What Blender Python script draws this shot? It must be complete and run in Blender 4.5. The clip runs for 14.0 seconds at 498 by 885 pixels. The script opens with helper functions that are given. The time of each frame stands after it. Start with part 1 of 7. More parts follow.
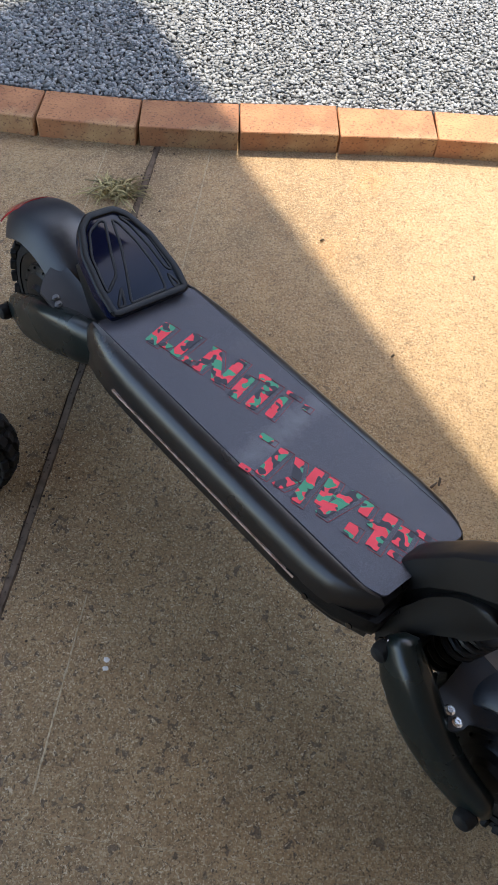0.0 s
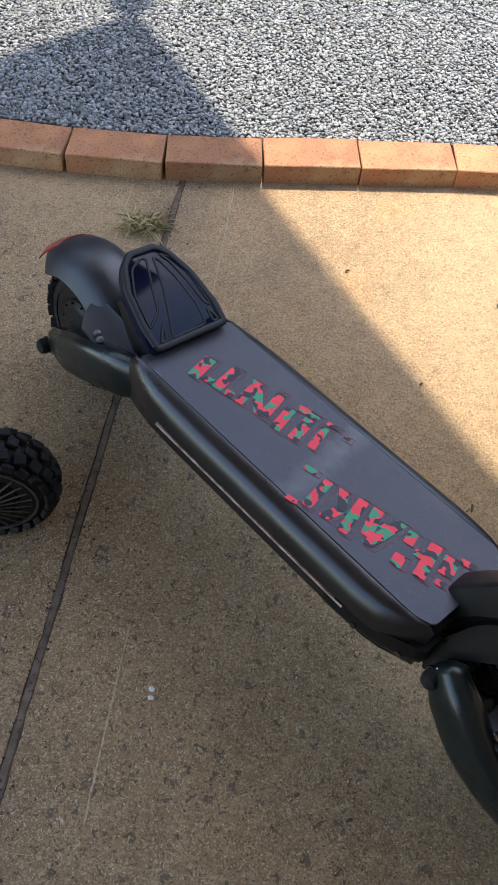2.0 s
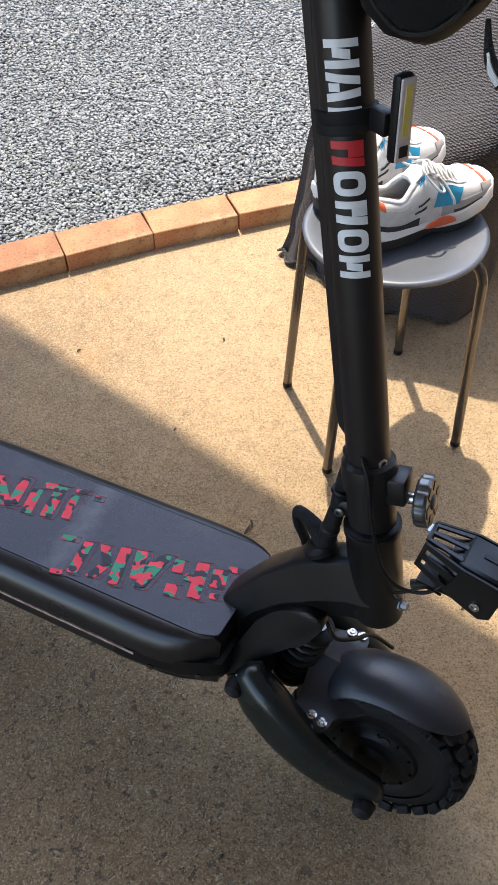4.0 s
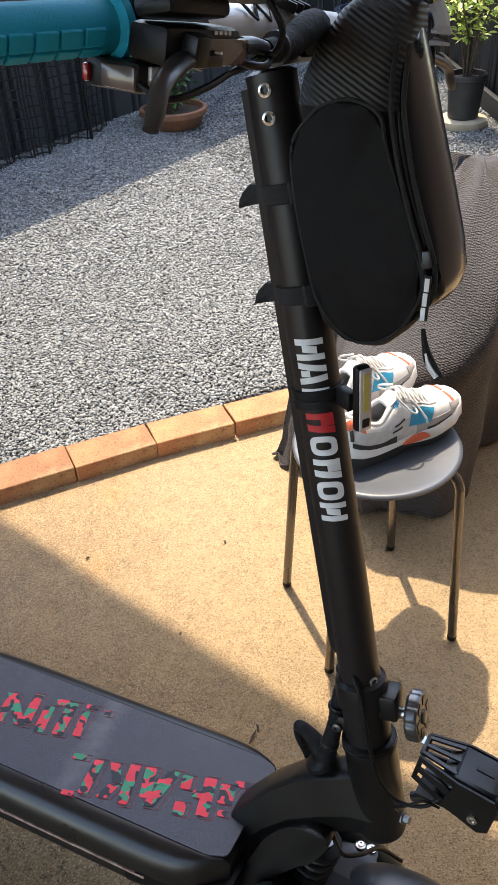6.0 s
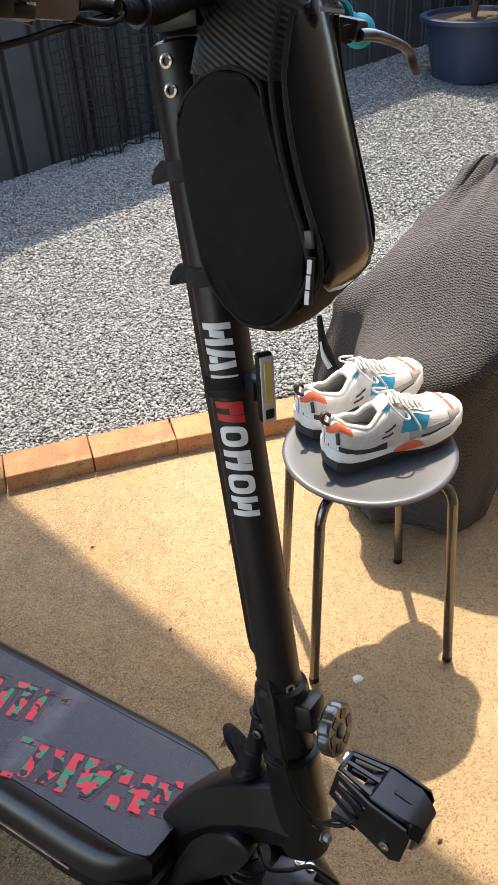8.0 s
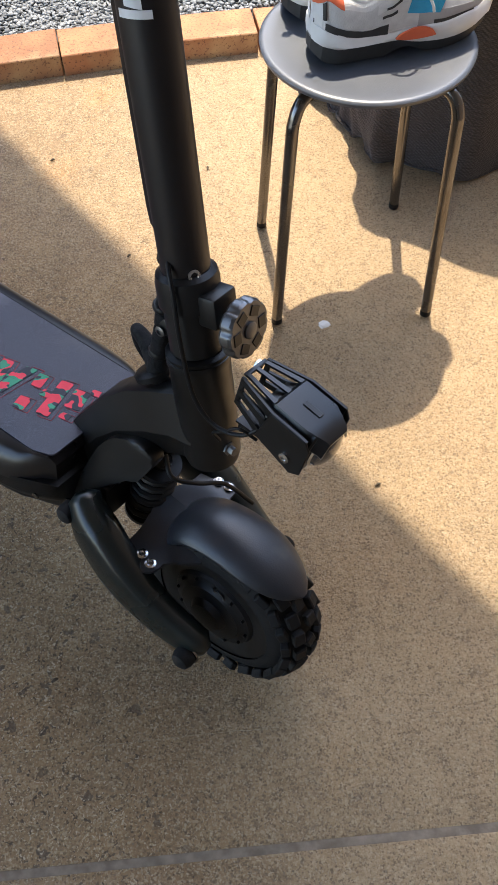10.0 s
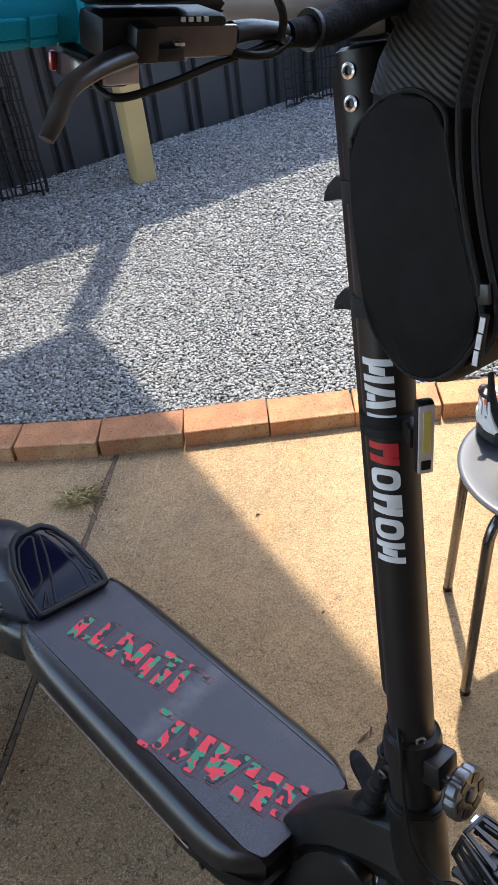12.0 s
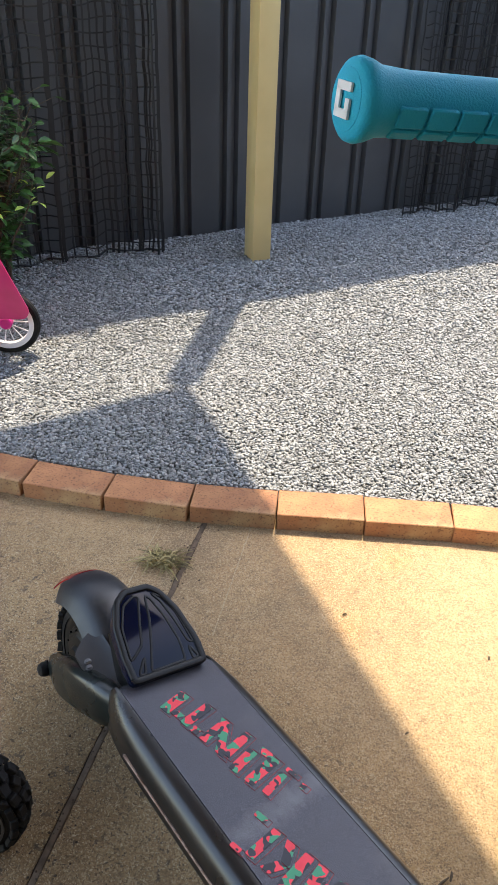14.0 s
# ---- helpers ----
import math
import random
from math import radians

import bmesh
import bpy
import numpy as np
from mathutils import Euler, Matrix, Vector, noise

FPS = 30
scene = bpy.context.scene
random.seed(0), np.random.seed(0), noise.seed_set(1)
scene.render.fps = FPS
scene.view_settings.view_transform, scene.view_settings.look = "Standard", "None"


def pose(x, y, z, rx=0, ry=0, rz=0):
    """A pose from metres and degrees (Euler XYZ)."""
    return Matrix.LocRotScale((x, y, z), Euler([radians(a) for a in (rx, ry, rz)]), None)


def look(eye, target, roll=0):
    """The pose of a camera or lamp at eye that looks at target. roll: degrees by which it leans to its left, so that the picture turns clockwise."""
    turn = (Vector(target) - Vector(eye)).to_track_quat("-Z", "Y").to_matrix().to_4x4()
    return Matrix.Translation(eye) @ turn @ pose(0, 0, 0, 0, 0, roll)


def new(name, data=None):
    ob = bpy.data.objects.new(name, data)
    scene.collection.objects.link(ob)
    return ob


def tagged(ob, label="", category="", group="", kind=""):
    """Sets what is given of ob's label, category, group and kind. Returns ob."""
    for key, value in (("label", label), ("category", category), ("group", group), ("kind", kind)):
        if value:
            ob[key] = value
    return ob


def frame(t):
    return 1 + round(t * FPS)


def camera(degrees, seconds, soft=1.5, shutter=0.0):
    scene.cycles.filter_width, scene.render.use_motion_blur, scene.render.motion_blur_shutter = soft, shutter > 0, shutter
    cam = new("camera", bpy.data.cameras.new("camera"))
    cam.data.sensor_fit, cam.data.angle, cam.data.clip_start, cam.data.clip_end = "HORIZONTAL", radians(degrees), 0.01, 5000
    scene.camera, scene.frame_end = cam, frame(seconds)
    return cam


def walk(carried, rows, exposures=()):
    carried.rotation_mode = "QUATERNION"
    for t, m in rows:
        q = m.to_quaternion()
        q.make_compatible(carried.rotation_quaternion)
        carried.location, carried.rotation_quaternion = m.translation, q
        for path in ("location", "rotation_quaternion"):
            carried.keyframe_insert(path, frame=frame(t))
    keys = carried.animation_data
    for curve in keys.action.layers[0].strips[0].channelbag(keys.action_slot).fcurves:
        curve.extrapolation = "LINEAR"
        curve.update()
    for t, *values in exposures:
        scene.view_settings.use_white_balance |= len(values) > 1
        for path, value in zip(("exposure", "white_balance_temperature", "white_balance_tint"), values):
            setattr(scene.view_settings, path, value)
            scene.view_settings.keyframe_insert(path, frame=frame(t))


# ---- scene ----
cam = camera(34.7, 14.0)
PATH = [
    (0, (-0.059, -1.612, 1.219), (0.04, -0.53, -0.46), 5.3),
    (0.5, (-0.125, -1.617, 1.23), (-0.027, -0.534, -0.448), 5.1),
    (1, (-0.154, -1.615, 1.249), (-0.067, -0.518, -0.421), 4.8),
    (1.5, (-0.143, -1.609, 1.245), (-0.061, -0.498, -0.416), 4.7),
    (2, (-0.122, -1.61, 1.247), (-0.026, -0.487, -0.405), 4.4),
    (2.5, (-0.082, -1.623, 1.234), (0.132, -0.51, -0.414), 6.0),
    (3, (-0.04, -1.65, 1.21), (0.344, -0.568, -0.427), 7.4),
    (3.5, (0.0, -1.686, 1.209), (0.454, -0.595, -0.405), 2.9),
    (3.7, (0.011, -1.697, 1.225), (0.489, -0.566, -0.353), 0.4),
    (5.8, (0.008, -1.743, 1.366), (0.629, -0.29, 0.14), -2.8),
    (6, (0.009, -1.743, 1.373), (0.634, -0.269, 0.175), -2.9),
    (6.5, (0.008, -1.747, 1.388), (0.641, -0.237, 0.239), -3.1),
    (7, (-0.005, -1.756, 1.383), (0.678, -0.264, 0.24), -1.8),
    (7.5, (0.014, -1.783, 1.376), (0.646, -0.27, 0.232), -2.9),
    (8, (0.17, -1.793, 1.333), (0.611, -0.235, 0.16), -3.5),
    (8.5, (0.229, -1.785, 1.191), (0.533, -0.499, -0.311), -1.1),
    (8.7, (0.252, -1.789, 1.141), (0.531, -0.607, -0.448), -0.9),
    (10.8, (0.287, -1.777, 1.134), (0.46, -0.742, -0.568), -2.2),
    (11, (0.284, -1.749, 1.187), (0.384, -0.612, -0.454), -6.5),
    (11.5, (0.266, -1.729, 1.344), (0.29, -0.248, -0.001), -9.5),
    (12, (0.228, -1.71, 1.37), (0.179, -0.154, 0.115), -8.0),
    (12.5, (0.207, -1.715, 1.406), (0.112, -0.081, 0.257), -5.4),
    (13, (0.178, -1.713, 1.406), (-0.015, -0.062, 0.294), -2.6),
    (13.5, (0.133, -1.696, 1.403), (-0.09, -0.038, 0.308), -1.0),
    (14, (0.03, -1.674, 1.37), (-0.079, -0.003, 0.276), 1.8),
]
EXPOSURES = [(0, 2.74, 7150, 10), (2, 2.72, 7050, 10), (3.5, 2.65, 6850, 10), (5.8, 2.69, 7600, 10), (7, 2.72, 7800, 10), (8.5, 2.77, 7850, 10), (10.8, 2.73, 6650, 10), (11.5, 2.75, 6650, 10), (12.5, 2.84, 7450, 10), (13, 2.94, 7750, 10), (14, 2.97, 7900, 10)]
walk(cam, [(t, look(eye, target, roll)) for t, eye, target, roll in PATH], EXPOSURES)


# ---- world and sun ----
SUN_EL = radians(64.5)
SUN_H = Vector((0.148, 0.989, 0)).normalized()
world = bpy.data.worlds.new("sky")
scene.world = world
world.use_nodes = True
wn = world.node_tree
sky = wn.nodes.new("ShaderNodeTexSky")
sky.sky_type, sky.sun_disc = "NISHITA", False
sky.sun_elevation, sky.sun_rotation = SUN_EL, math.atan2(SUN_H.x, SUN_H.y)
wn.links.new(sky.outputs[0], wn.nodes["Background"].inputs[0])
wn.nodes["Background"].inputs[1].default_value = 0.15
sun_data = bpy.data.lights.new("sun", "SUN")
sun_data.energy, sun_data.angle, sun_data.color = 1.18, radians(0.9), (1.0, 0.93, 0.82)
sun = new("sun", sun_data)
to_sun = SUN_H * math.cos(SUN_EL) + Vector((0, 0, math.sin(SUN_EL)))
sun.matrix_world = look(to_sun * 20, (0, 0, 0))

# ---- materials ----
def material(name, colour=(0.5, 0.5, 0.5), rough=0.5, metal=0.0, spec=0.5, colour2=None, scale=20.0, mix=(0.35, 0.65), bump=0.0, bump_scale=80.0,
             coat=0.0, detail=6.0, rough_var=0.0, dirt=None, dirt_scale=4.0, dirt_mix=(0.55, 0.8), random_obj=0.0, random_island=0.0, sheen=0.0, specks=None):
    """A surface with two scales of colour change, changing gloss and fine relief, in object space."""
    m = bpy.data.materials.new(name)
    m.use_nodes = True
    t = m.node_tree
    b = t.nodes["Principled BSDF"]
    b.inputs["Metallic"].default_value, b.inputs["Roughness"].default_value = metal, rough
    b.inputs["Specular IOR Level"].default_value = spec
    b.inputs["Coat Weight"].default_value = coat
    b.inputs["Sheen Weight"].default_value = sheen
    co = t.nodes.new("ShaderNodeTexCoord").outputs["Object"]

    def tex(sc, det=detail):
        n = t.nodes.new("ShaderNodeTexNoise")
        n.inputs["Scale"].default_value, n.inputs["Detail"].default_value = sc, det
        t.links.new(co, n.inputs["Vector"])
        return n.outputs["Fac"]

    def ramp(src, lo, hi, a=0.0, z=1.0):
        n = t.nodes.new("ShaderNodeMapRange")
        t.links.new(src, n.inputs[0])
        n.inputs[1].default_value, n.inputs[2].default_value, n.inputs[3].default_value, n.inputs[4].default_value = lo, hi, a, z
        return n.outputs[0]

    def blend(fac, a, c, kind="MIX"):
        n = t.nodes.new("ShaderNodeMix")
        n.data_type, n.blend_type = "RGBA", kind
        for v, k in ((fac, 0), (a, 6), (c, 7)):
            if isinstance(v, bpy.types.NodeSocket):
                t.links.new(v, n.inputs[k])
            else:
                n.inputs[k].default_value = v if k == 0 else (*v, 1)
        return n.outputs[2]

    c2 = colour2 or tuple(0.72 * v for v in colour)
    col = blend(ramp(tex(scale), *mix), colour, c2)
    if dirt:
        col = blend(ramp(tex(dirt_scale, 3), *dirt_mix), col, dirt)
    if specks:
        tone, size, lo, hi = specks
        col = blend(ramp(tex(size, 4), lo, hi, 0, 0.8), col, tone)
    if random_obj or random_island:
        src = t.nodes.new("ShaderNodeObjectInfo").outputs["Random"] if random_obj else t.nodes.new("ShaderNodeNewGeometry").outputs["Random Per Island"]
        amount = random_obj or random_island
        n = t.nodes.new("ShaderNodeHueSaturation")
        t.links.new(col, n.inputs["Color"])
        t.links.new(ramp(src, 0, 1, 1 - amount, 1 + amount), n.inputs["Value"])
        col = n.outputs[0]
    t.links.new(col, b.inputs["Base Color"])
    if rough_var:
        t.links.new(ramp(tex(scale * 0.6), 0.3, 0.7, max(0.03, rough - rough_var), min(1, rough + rough_var)), b.inputs["Roughness"])
    if bump:
        n = t.nodes.new("ShaderNodeBump")
        n.inputs["Strength"].default_value, n.inputs["Distance"].default_value = bump, 0.002
        t.links.new(tex(bump_scale), n.inputs["Height"])
        t.links.new(n.outputs[0], b.inputs["Normal"])
    return m


def concrete_material():
    """Weathered, sandy concrete with pale and dark aggregate, rust-brown stains and thin pale scratches."""
    m = material("concrete", (0.405, 0.272, 0.146), 0.82, colour2=(0.315, 0.210, 0.116), scale=11.0, mix=(0.35, 0.7), spec=0.3)
    t = m.node_tree
    b = t.nodes["Principled BSDF"]
    co = t.nodes.new("ShaderNodeTexCoord").outputs["Object"]
    base = b.inputs["Base Color"].links[0].from_socket

    def node(kind, **values):
        n = t.nodes.new(kind)
        for k, v in values.items():
            n.inputs[k].default_value = v
        return n

    def mixer(fac, a, c, kind="MIX"):
        n = t.nodes.new("ShaderNodeMix")
        n.data_type, n.blend_type = "RGBA", kind
        for v, k in ((fac, 0), (a, 6), (c, 7)):
            if isinstance(v, bpy.types.NodeSocket):
                t.links.new(v, n.inputs[k])
            else:
                n.inputs[k].default_value = v if k == 0 else (*v, 1)
        return n.outputs[2]

    def grade(src, lo, hi, a=0.0, z=1.0):
        n = t.nodes.new("ShaderNodeMapRange")
        t.links.new(src, n.inputs[0])
        n.inputs[1].default_value, n.inputs[2].default_value, n.inputs[3].default_value, n.inputs[4].default_value = lo, hi, a, z
        return n.outputs[0]

    # stains of soil, broad
    stain = node("ShaderNodeTexNoise", Scale=2.3, Detail=5.0, Roughness=0.62)
    t.links.new(co, stain.inputs["Vector"])
    col = mixer(grade(stain.outputs["Fac"], 0.52, 0.74, 0, 0.5), base, (0.33, 0.175, 0.075))
    grey = node("ShaderNodeTexNoise", Scale=2.9, Detail=8.0, Roughness=0.74, Distortion=0.8)
    t.links.new(co, grey.inputs["Vector"])
    col = mixer(grade(grey.outputs["Fac"], 0.50, 0.66, 0, 0.42), col, (0.17, 0.125, 0.075))
    # dirt swept out along the long joint
    place = t.nodes.new("ShaderNodeVectorMath")
    place.operation = "DOT_PRODUCT"
    place.inputs[1].default_value = (0.986, -0.165, 0)
    t.links.new(co, place.inputs[0])
    away = t.nodes.new("ShaderNodeMath")
    away.operation = "ADD"
    away.inputs[1].default_value = 0.192
    t.links.new(place.outputs["Value"], away.inputs[0])
    wide = t.nodes.new("ShaderNodeMath")
    wide.operation = "ABSOLUTE"
    t.links.new(away.outputs[0], wide.inputs[0])
    swept = node("ShaderNodeTexNoise", Scale=5.5, Detail=8.0, Roughness=0.72)
    t.links.new(co, swept.inputs["Vector"])
    reach = t.nodes.new("ShaderNodeMath")
    reach.operation = "MULTIPLY_ADD"
    reach.inputs[1].default_value = 0.85
    t.links.new(swept.outputs["Fac"], reach.inputs[0])
    t.links.new(wide.outputs[0], reach.inputs[2])
    col = mixer(grade(reach.outputs[0], 0.55, 0.34, 0, 0.62), col, (0.095, 0.070, 0.048))
    # rusty orange stains near the edging
    for at, reach_to in (((0.30, -0.085, 0), 0.15), ((0.195, -0.35, 0), 0.14), ((0.62, -0.16, 0), 0.12)):
        off = t.nodes.new("ShaderNodeVectorMath")
        off.operation = "DISTANCE"
        off.inputs[1].default_value = at
        t.links.new(co, off.inputs[0])
        ragged = t.nodes.new("ShaderNodeMath")
        ragged.operation = "MULTIPLY_ADD"
        ragged.inputs[1].default_value = 0.16
        t.links.new(swept.outputs["Fac"], ragged.inputs[0])
        t.links.new(off.outputs["Value"], ragged.inputs[2])
        col = mixer(grade(ragged.outputs[0], reach_to, reach_to - 0.09, 0, 0.6), col, (0.47, 0.235, 0.085))
    # a worn stretch of slab where the cement skin has gone, its brown partly painted shade tone
    split = t.nodes.new("ShaderNodeSeparateXYZ")
    t.links.new(co, split.inputs[0])
    edge = t.nodes.new("ShaderNodeMath")
    edge.operation = "MULTIPLY_ADD"
    edge.inputs[1].default_value = 1.1
    t.links.new(stain.outputs["Fac"], edge.inputs[0])
    lean = t.nodes.new("ShaderNodeMath")
    lean.operation = "MULTIPLY_ADD"
    lean.inputs[1].default_value = 0.7
    t.links.new(split.outputs["X"], lean.inputs[0])
    t.links.new(split.outputs["Y"], lean.inputs[2])
    t.links.new(lean.outputs[0], edge.inputs[2])
    across = t.nodes.new("ShaderNodeMath")
    across.operation = "MULTIPLY_ADD"
    across.inputs[1].default_value = 0.5
    t.links.new(swept.outputs["Fac"], across.inputs[0])
    t.links.new(split.outputs["X"], across.inputs[2])
    both = t.nodes.new("ShaderNodeMath")
    both.operation = "MULTIPLY"
    t.links.new(grade(edge.outputs[0], 0.10, -0.22), both.inputs[0])
    t.links.new(grade(across.outputs[0], 0.66, 0.36), both.inputs[1])
    worn = both.outputs[0]
    # slab colour turns paler towards +x, with a ragged edge
    col = mixer(grade(across.outputs[0], 0.50, 0.80, 0, 0.55), col, (0.50, 0.355, 0.205))
    tint = t.nodes.new("ShaderNodeMath")
    tint.operation = "MULTIPLY"
    t.links.new(worn, tint.inputs[0])
    t.links.new(grade(grey.outputs["Fac"], 0.36, 0.62, 0.25, 0.75), tint.inputs[1])
    # this brown also puts the warmer tone of the shaded slab into the colour
    col = mixer(tint.outputs[0], col, (0.285, 0.172, 0.080))
    # worn cement between the stones
    mottle = node("ShaderNodeTexNoise", Scale=34.0, Detail=9.0, Roughness=0.85)
    t.links.new(co, mottle.inputs["Vector"])
    col = mixer(grade(mottle.outputs["Fac"], 0.47, 0.32, 0, 0.72), col, (0.10, 0.074, 0.048))
    col = mixer(grade(mottle.outputs["Fac"], 0.53, 0.66, 0, 0.5), col, (0.56, 0.42, 0.26))
    fine = node("ShaderNodeTexNoise", Scale=170.0, Detail=5.0, Roughness=0.8)
    t.links.new(co, fine.inputs["Vector"])
    col = mixer(grade(fine.outputs["Fac"], 0.46, 0.36, 0, 0.55), col, (0.10, 0.072, 0.046))
    col = mixer(grade(fine.outputs["Fac"], 0.54, 0.65, 0, 0.5), col, (0.60, 0.46, 0.29))
    # aggregate: pale grains and dark stones
    grain = node("ShaderNodeTexVoronoi", Scale=420.0)
    t.links.new(co, grain.inputs["Vector"])
    hue = t.nodes.new("ShaderNodeSeparateColor")
    t.links.new(grain.outputs["Color"], hue.inputs[0])
    col = mixer(grade(hue.outputs[0], 0.72, 0.9, 0, 0.5), col, (0.54, 0.42, 0.27))
    col = mixer(grade(hue.outputs[1], 0.78, 0.92, 0, 0.5), col, (0.085, 0.060, 0.04))
    warp = node("ShaderNodeTexNoise", Scale=60.0, Detail=3.0)
    t.links.new(co, warp.inputs["Vector"])
    bent = t.nodes.new("ShaderNodeMix")
    bent.data_type, bent.blend_type = "RGBA", "LINEAR_LIGHT"
    bent.inputs[0].default_value = 0.022
    t.links.new(co, bent.inputs[6])
    t.links.new(warp.outputs["Color"], bent.inputs[7])
    for scale, cut, tone, most in ((58.0, 0.92, (0.080, 0.064, 0.052), 0.62), (95.0, 0.88, (0.070, 0.056, 0.044), 0.66), (190.0, 0.83, (0.066, 0.050, 0.035), 0.75), (230.0, 0.82, (0.62, 0.50, 0.34), 0.75)):
        stones = node("ShaderNodeTexVoronoi", Scale=scale)
        t.links.new(bent.outputs[2], stones.inputs["Vector"])
        big = t.nodes.new("ShaderNodeSeparateColor")
        t.links.new(stones.outputs["Color"], big.inputs[0])
        pick = t.nodes.new("ShaderNodeMath")
        pick.operation = "MULTIPLY"
        t.links.new(grade(big.outputs[2], cut, cut + 0.05, 0, most), pick.inputs[0])
        t.links.new(grade(stones.outputs["Distance"], 0.44, 0.37), pick.inputs[1])
        bare = t.nodes.new("ShaderNodeMath")
        bare.operation = "MULTIPLY"
        t.links.new(pick.outputs[0], bare.inputs[0])
        t.links.new(grade(worn, 0, 1, 0.32, 1.0), bare.inputs[1])
        col = mixer(bare.outputs[0], col, tone)
    t.links.new(col, b.inputs["Base Color"])
    rough = node("ShaderNodeBump", Strength=1.0, Distance=0.006)
    pits = node("ShaderNodeTexNoise", Scale=170.0, Detail=7.0, Roughness=0.7)
    t.links.new(co, pits.inputs["Vector"])
    t.links.new(pits.outputs["Fac"], rough.inputs["Height"])
    t.links.new(rough.outputs[0], b.inputs["Normal"])
    return m


def scuff_band(m):
    """A hazy pale band worn across the grip tape by shoes."""
    t = m.node_tree
    b = t.nodes["Principled BSDF"]
    base = b.inputs["Base Color"].links[0].from_socket
    co = t.nodes.new("ShaderNodeTexCoord").outputs["Object"]
    dot = t.nodes.new("ShaderNodeVectorMath")
    dot.operation = "DOT_PRODUCT"
    dot.inputs[1].default_value = (1, 0.12, 0)
    t.links.new(co, dot.inputs[0])
    off = t.nodes.new("ShaderNodeMath")
    off.operation = "SUBTRACT"
    off.inputs[1].default_value = 0.567
    t.links.new(dot.outputs["Value"], off.inputs[0])
    size = t.nodes.new("ShaderNodeMath")
    size.operation = "ABSOLUTE"
    t.links.new(off.outputs[0], size.inputs[0])
    n = t.nodes.new("ShaderNodeTexNoise")
    n.inputs["Scale"].default_value, n.inputs["Detail"].default_value, n.inputs["Roughness"].default_value = 26.0, 8.0, 0.75
    t.links.new(co, n.inputs["Vector"])
    far = t.nodes.new("ShaderNodeMath")
    far.operation = "MULTIPLY_ADD"
    far.inputs[1].default_value = 0.09
    t.links.new(n.outputs["Fac"], far.inputs[0])
    t.links.new(size.outputs[0], far.inputs[2])
    r = t.nodes.new("ShaderNodeMapRange")
    r.inputs[1].default_value, r.inputs[2].default_value, r.inputs[3].default_value, r.inputs[4].default_value = 0.072, 0.035, 0.0, 0.6
    t.links.new(far.outputs[0], r.inputs[0])
    x = t.nodes.new("ShaderNodeMix")
    x.data_type = "RGBA"
    t.links.new(r.outputs[0], x.inputs[0])
    t.links.new(base, x.inputs[6])
    x.inputs[7].default_value = (0.17, 0.17, 0.185, 1)
    t.links.new(x.outputs[2], b.inputs["Base Color"])
    return m


def camo_material():
    """Red print with green and near-black blotches."""
    m = material("camo_print", (0.80, 0.06, 0.085), 0.75, colour2=(0.74, 0.05, 0.07), scale=60)
    t = m.node_tree
    b = t.nodes["Principled BSDF"]
    co = t.nodes.new("ShaderNodeTexCoord").outputs["Object"]
    base = b.inputs["Base Color"].links[0].from_socket
    for offset, colour, lo in ((0.0, (0.045, 0.27, 0.15), 0.55), (7.3, (0.036, 0.036, 0.046), 0.55)):
        mp = t.nodes.new("ShaderNodeMapping")
        mp.inputs["Location"].default_value = (offset, offset, offset)
        t.links.new(co, mp.inputs["Vector"])
        n = t.nodes.new("ShaderNodeTexNoise")
        n.inputs["Scale"].default_value, n.inputs["Detail"].default_value = 52.0, 1.0
        t.links.new(mp.outputs[0], n.inputs["Vector"])
        r = t.nodes.new("ShaderNodeMapRange")
        r.inputs[1].default_value, r.inputs[2].default_value = lo, lo + 0.012
        t.links.new(n.outputs["Fac"], r.inputs[0])
        x = t.nodes.new("ShaderNodeMix")
        x.data_type = "RGBA"
        t.links.new(r.outputs[0], x.inputs[0])
        t.links.new(base, x.inputs[6])
        x.inputs[7].default_value = (*colour, 1)
        base = x.outputs[2]
    t.links.new(base, b.inputs["Base Color"])
    return m


